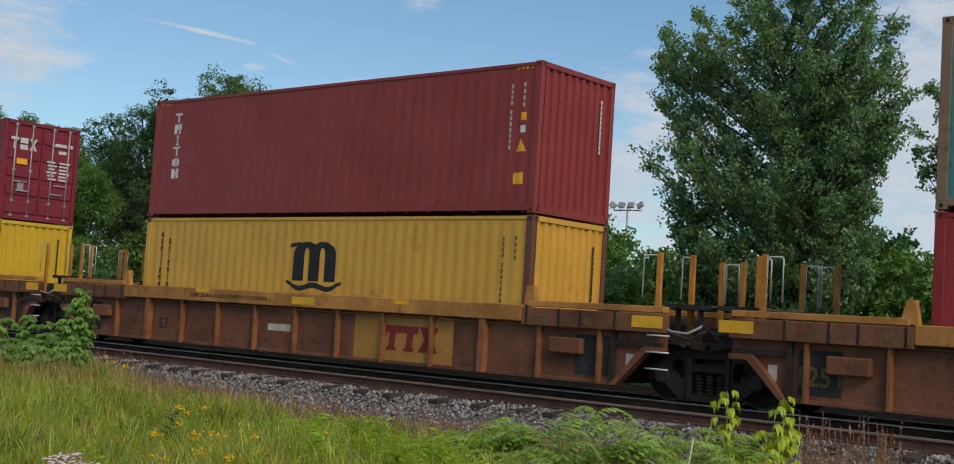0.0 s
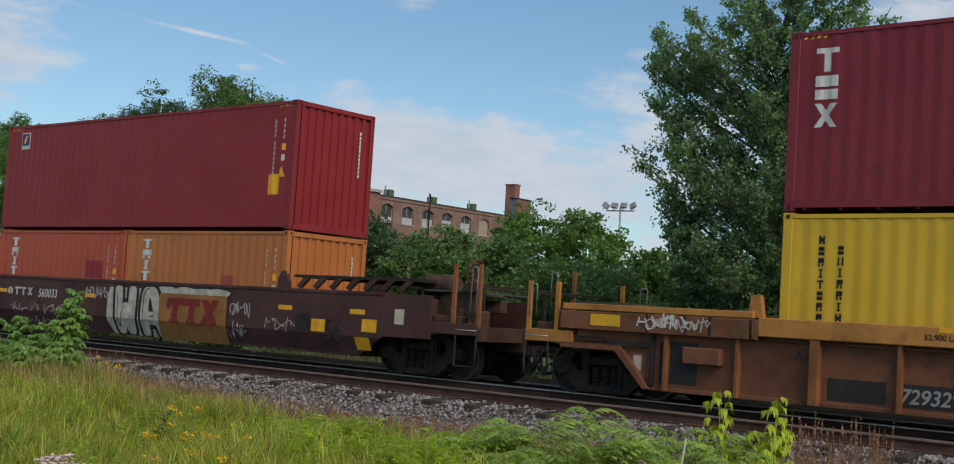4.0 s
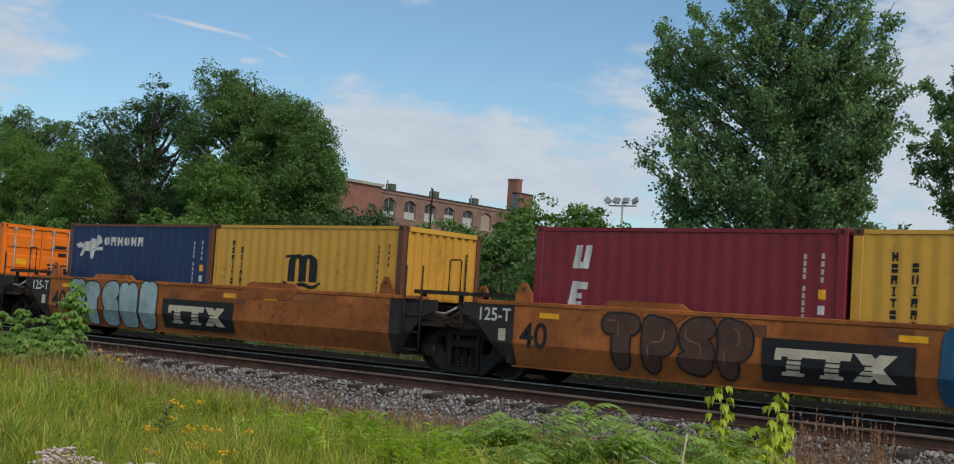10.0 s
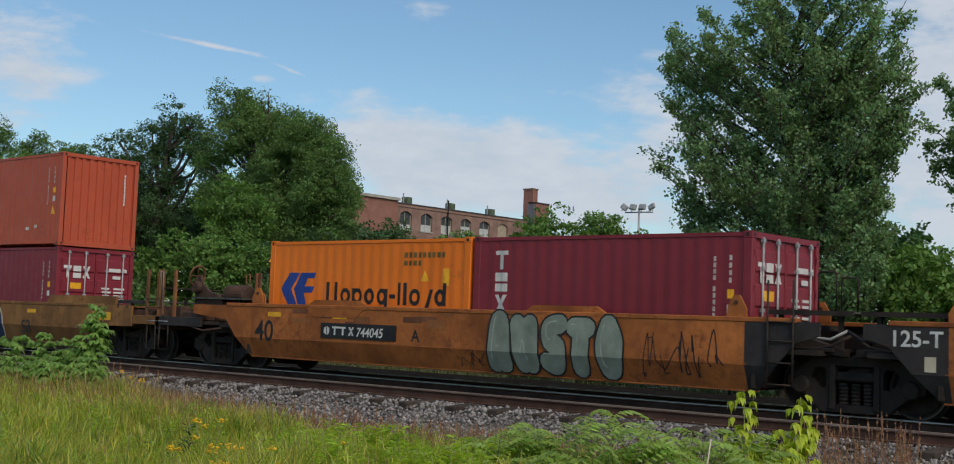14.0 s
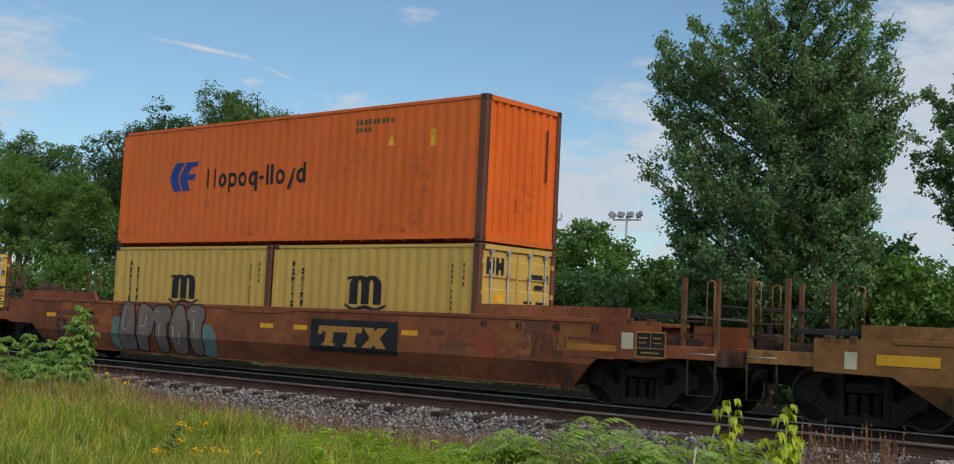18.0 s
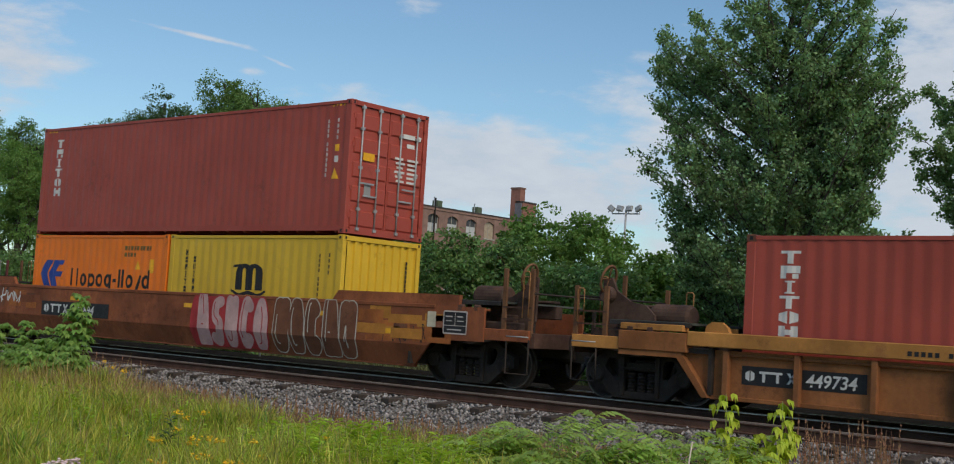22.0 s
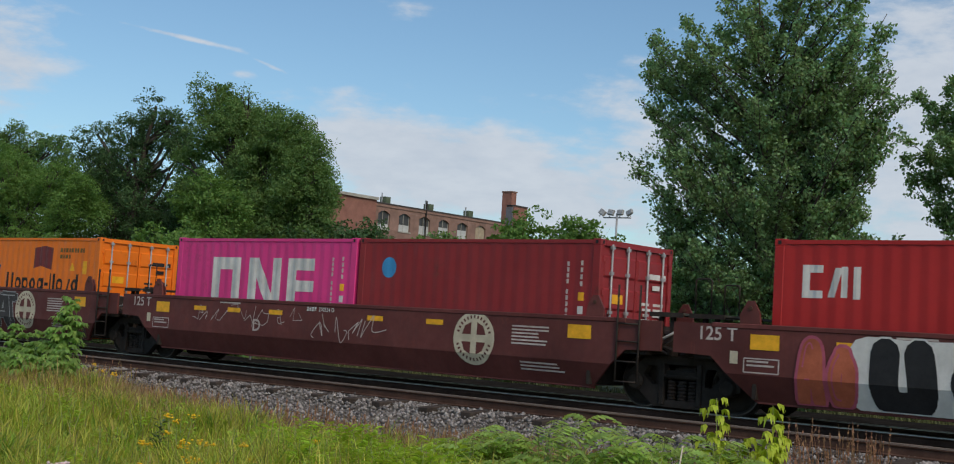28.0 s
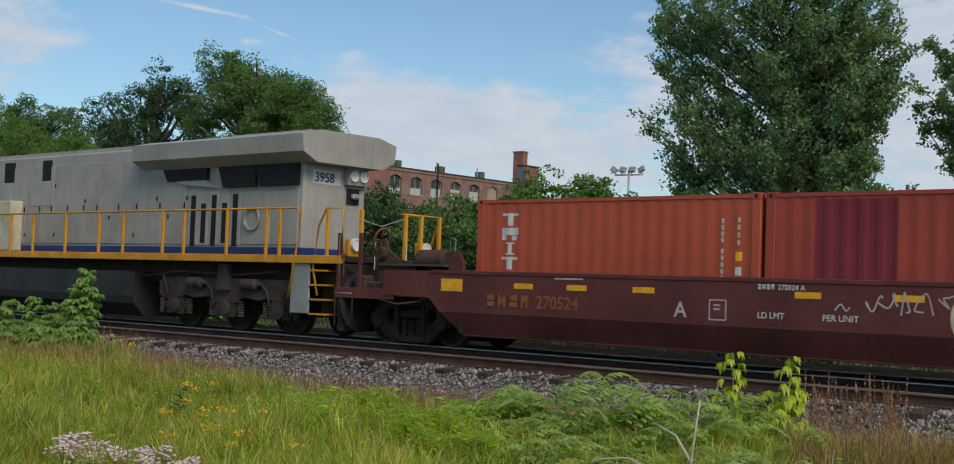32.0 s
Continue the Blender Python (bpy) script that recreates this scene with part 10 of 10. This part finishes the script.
# leafy weeds
for i in range(52):
    px = -1.15 + 0.31 * i / 51 + r_.uniform(-0.02, 0.02)
    y = 10.2 + r_.uniform(-1.1, 1.1)
    stem_plant("goldenrod", "leafy green goldenrod not yet in flower", "weed", px * y, y, 0.62 * r_.uniform(0.75, 1.2), WEED, 300 + i, 6, 0.14, 40, 0.18, 0.25, 0.26, "goldenrod on the verge")
for i in range(70):
    px = r_.uniform(-1.85, -0.40)
    y = r_.uniform(6.8, 12.0)
    stem_plant("tall_weed", "mixed green weed among the grass", "weed", px * y, y, 0.55 * r_.uniform(0.8, 1.3), WEED, 360 + i, 4, 0.10, 18, 0.2, 0.3, 0.3, "weeds on the verge")
THIST = material("dark_thistle_leaf", (0.055, 0.12, 0.055), 0.6, 0.0, 0.3, 1.0, island=0.3, leaf=0.2, bump=0.0)
stem_plant("thistle", "dark green thistle among the grass", "weed", -1.36 * 9.6, 9.6, 0.62, THIST, 415, 3, 0.11, 26, 0.12, 0.2, 0.4)
# tansy in flower
for i, (px, y, h) in enumerate([(-1.40, 8.3, 0.40), (-1.33, 9.2, 0.62), (-1.31, 9.6, 0.70), (-1.27, 8.5, 0.46), (-1.21, 8.1, 0.40), (-1.36, 7.6, 0.38), (-1.29, 7.9, 0.44), (-1.24, 7.5, 0.40), (-1.19, 8.6, 0.46), (-1.30, 8.2, 0.50), (-1.15, 7.8, 0.36),
                               (-1.50, 14.0, 0.62), (-1.47, 13.8, 0.5), (-1.08, 9.9, 0.42), (-0.735, 9.4, 0.36)]):
    stem_plant("tansy", "tansy with flat yellow flower heads", "flower", px * y, y, h + 0.10, WEED, 420 + i, 2, 0.07, 12, 0.14, 0.2, 0.35, "tansy on the verge", flower=(TANSY, 0.031, 11))
# pale pink flowers close to the camera
for i in range(11):
    px = -1.61 + 0.026 * i
    y = 6.35 + r_.uniform(-0.15, 0.15)
    stem_plant("soapwort", "soapwort with clustered pale pink flowers", "flower", px * y, y, 0.40 + 0.06 * r_.random(), WEED, 460 + i, 7, 0.07, 10, 0.22, 0.2, 0.35, "soapwort on the verge", flower=(PINKF, 0.036, 14))
LEAF_B = material("fresh_box_elder_leaf", (0.23, 0.39, 0.095), 0.5, 0.0, 0.3, 1.0, island=0.35, leaf=0.42, bump=0.0)
# the leafy bush at the edge of the view
def box_elder(label, stems, seed):
    """A bush of stems that carry drooping leaves of five leaflets; stems are (bearing, distance, rise of the tip)."""
    r = np.random.RandomState(seed)
    px0, y0, _ = stems[0]
    o = np.array([px0 * y0, y0, ground_z(px0 * y0, y0) - 0.02])
    ob = tagged(new("box_elder_bush"), label, "bush")
    ob.matrix_basis = Matrix.Translation(o)
    V, F = [], []

    def leaflet(c, d, L, fall):
        side = np.array([-d[1], d[0], 0.0])
        side /= np.linalg.norm(side) + 1e-6
        dn = np.array([0, 0, 1.0])
        m = c + d * L * 0.5 - dn * L * 0.18 * fall
        e_ = c + d * L * 0.85 - dn * L * 0.75 * fall
        k = len(V)
        V.extend([c, m + side * L * 0.24 - dn * 0.01, m + dn * 0.008, m - side * L * 0.24 - dn * 0.01, e_])
        F.extend([(k, k + 1, k + 4, k + 2), (k, k + 2, k + 4, k + 3)])

    for px, y, pz in stems:
        foot = np.array([px * y, y, ground_z(px * y, y)]) - o
        foot[:2] *= 0.8
        tip = np.array([px * y, y, EYE_Z + pz * y]) - o
        bm = bmesh.new()
        mid_ = (foot + tip) / 2 + r.normal(0, 0.04, 3)
        tube(bm, [tuple(foot), tuple(mid_), tuple(tip)], 0.013, 6, 0.004)
        part("stem", bm, STEM, ob)
        h = tip[2] - foot[2]
        for z in [0.0, 0.03] + [h * 0.92 * r.rand() for _ in range(int(h * 11))]:
            t = 1 - z / h
            p = foot * (1 - t) ** 2 + 2 * mid_ * t * (1 - t) + tip * t * t
            for q in range(4):
                a = 6.283 * r.rand()
                d = np.array([math.cos(a), math.sin(a), r.uniform(0.1, 0.6) if z > 0.06 else r.uniform(0.6, 1.4)])
                d /= np.linalg.norm(d)
                reach = r.uniform(0.12, 0.26) * (0.6 + min(0.6, z / 0.5))
                c = p + d * reach * 0.35
                for j in range(3):
                    c = c + d * reach * 0.26
                    d = d - np.array([0, 0, 0.10])
                    for sg in (-1, 1):
                        w = np.array([-d[1], d[0], 0]) * sg * 0.8 + d * 0.6
                        leaflet(c, w / np.linalg.norm(w), r.uniform(0.11, 0.16), r.uniform(0.6, 1.2))
                leaflet(c, d / np.linalg.norm(d), 0.16, 1.0)
    part("foliage", fast_mesh("foliage", np.array(V), np.array(F), LEAF_B), None, ob)


Y = 14.2
box_elder("light green box elder bush with drooping leaves beside the track",
          [(-1.585, Y, 0.000), (-1.597, Y, -0.026), (-1.620, Y - 0.2, -0.050), (-1.650, Y, -0.050), (-1.605, Y - 0.3, -0.070), (-1.690, Y, -0.056), (-1.718, Y, -0.044), (-1.745, Y, -0.056), (-1.785, Y, -0.050),
           (-1.67, Y - 0.3, -0.078), (-1.73, Y - 0.3, -0.080), (-1.82, Y, -0.060), (-1.86, Y, -0.055), (-1.635, Y - 0.4, -0.088), (-1.590, 13.3, -0.074), (-1.612, 13.0, -0.092), (-1.660, 13.1, -0.086), (-1.705, 13.2, -0.084), (-1.75, 13.0, -0.090), (-1.80, 13.2, -0.082), (-1.85, 13.0, -0.085)], 51)


# dry seed stalks by the rail
STALK = material("dry_seed_stalk", (0.34, 0.19, 0.11), 0.85, 0.0, 0.3, 2.0, island=0.4, leaf=0.2, bump=0.0)


def dry_stalks(name, n, px0, px1, y0, y1, h, seed, label):
    r = np.random.RandomState(seed)
    ob = tagged(new(name), label, "dry weeds", kind="stuff")
    V = []
    for i in range(n):
        px, y = r.uniform(px0, px1), r.uniform(y0, y1)
        x = px * y
        z = max(bed_z(y), ground_z(x, y) if y < 14.5 else -9)
        hh = h * r.uniform(0.45, 1.1)
        lean_ = np.array([r.normal(0, 0.12), r.normal(0, 0.08), 0]) * hh
        b = np.array([x, y, z])
        t = b + lean_ + np.array([0, 0, hh])
        w = np.array([0.004, 0, 0])
        V.append([b - w, b + w, t + w * 0.5, t - w * 0.5])
        for j in range(7):
            c = b * (0.35 - 0.05 * j) + t * (0.65 + 0.05 * j)
            d = r.normal(0, 1, 3) * np.array([0.008, 0.008, 0.024])
            e_ = r.normal(0, 1, 3) * 0.008
            V.append([c - d, c + e_, c + d, c - e_])
    v = np.array(V)
    m = part("stalks", fast_mesh("stalks", v.reshape(-1, 3), np.arange(4 * len(V)).reshape(-1, 4), STALK), None, ob)
    m["kind"] = "stuff"


dry_stalks("dry_stalks", 170, -0.50, -0.40, 14.6, 16.2, 0.62, 61, "dry brown seed stalks beside the rail")
dry_stalks("dry_stalks", 120, -1.62, -1.42, 14.6, 16.0, 0.50, 62, "dry brown seed stalks at the bush's foot")
dry_stalks("dry_stalks", 1500, -1.50, -0.55, 12.7, 15.0, 0.42, 63, "scattered dry stalks at the foot of the ballast")
# bare bleached twigs
tw = tagged(new("dead_twig"), "bare bleached branching twig in the weeds", "twig")
y = 8.7
tw.matrix_basis = Matrix.Translation((-0.60 * y, y, -0.50))
for pts in ([(0, 0, 0), (0.02, 0, 0.35), (0.05, 0, 0.62), (0.10, 0, 0.98)], [(0.03, 0, 0.50), (-0.14, 0.05, 0.68), (-0.34, 0.05, 0.76)], [(0.0, 0, 0.18), (-0.25, 0, 0.36), (-0.55, 0, 0.46), (-0.85, 0, 0.42), (-1.02, 0.02, 0.30)],
            [(0.05, 0, 0.22), (0.35, 0.1, 0.52), (0.62, 0.1, 0.50), (0.82, 0.1, 0.22)], [(0.04, 0, 0.10), (0.4, 0.0, 0.26), (0.72, 0.0, 0.18)]):
    bm = bmesh.new()
    tube(bm, pts, 0.014, 6, 0.006)
    part("twig", bm, DEADW, tw)


# ---- what moves ----
def motions():
    steps = [i * 1.0 for i in range(33)]
    for ob, u, y, z in RIDERS:
        walk(ob, [(t, pose(u + gone(t), TC + y, z)) for t in steps])
    for ob, u, at, r in SPINNERS:
        # a wheelset turns with the way that its truck has rolled; it is keyed finely while it is near the camera
        rows, last = [], None
        ticks = [f / 30.0 for f in range(0, 961, 2)]
        near = [t for t in ticks if -48.0 < u + gone(t) < 4.0]
        if not near:
            near = [0.0]
        use = sorted({0.0, *near, 32.0})
        t0, t1 = near[0], near[-1]
        for t in use:
            way = gone(min(max(t, t0), t1))
            rows.append((t, at @ pose(0, 0, 0, 0, math.degrees(way / r) % 360.0, 0)))
        walk(ob, rows)


motions()
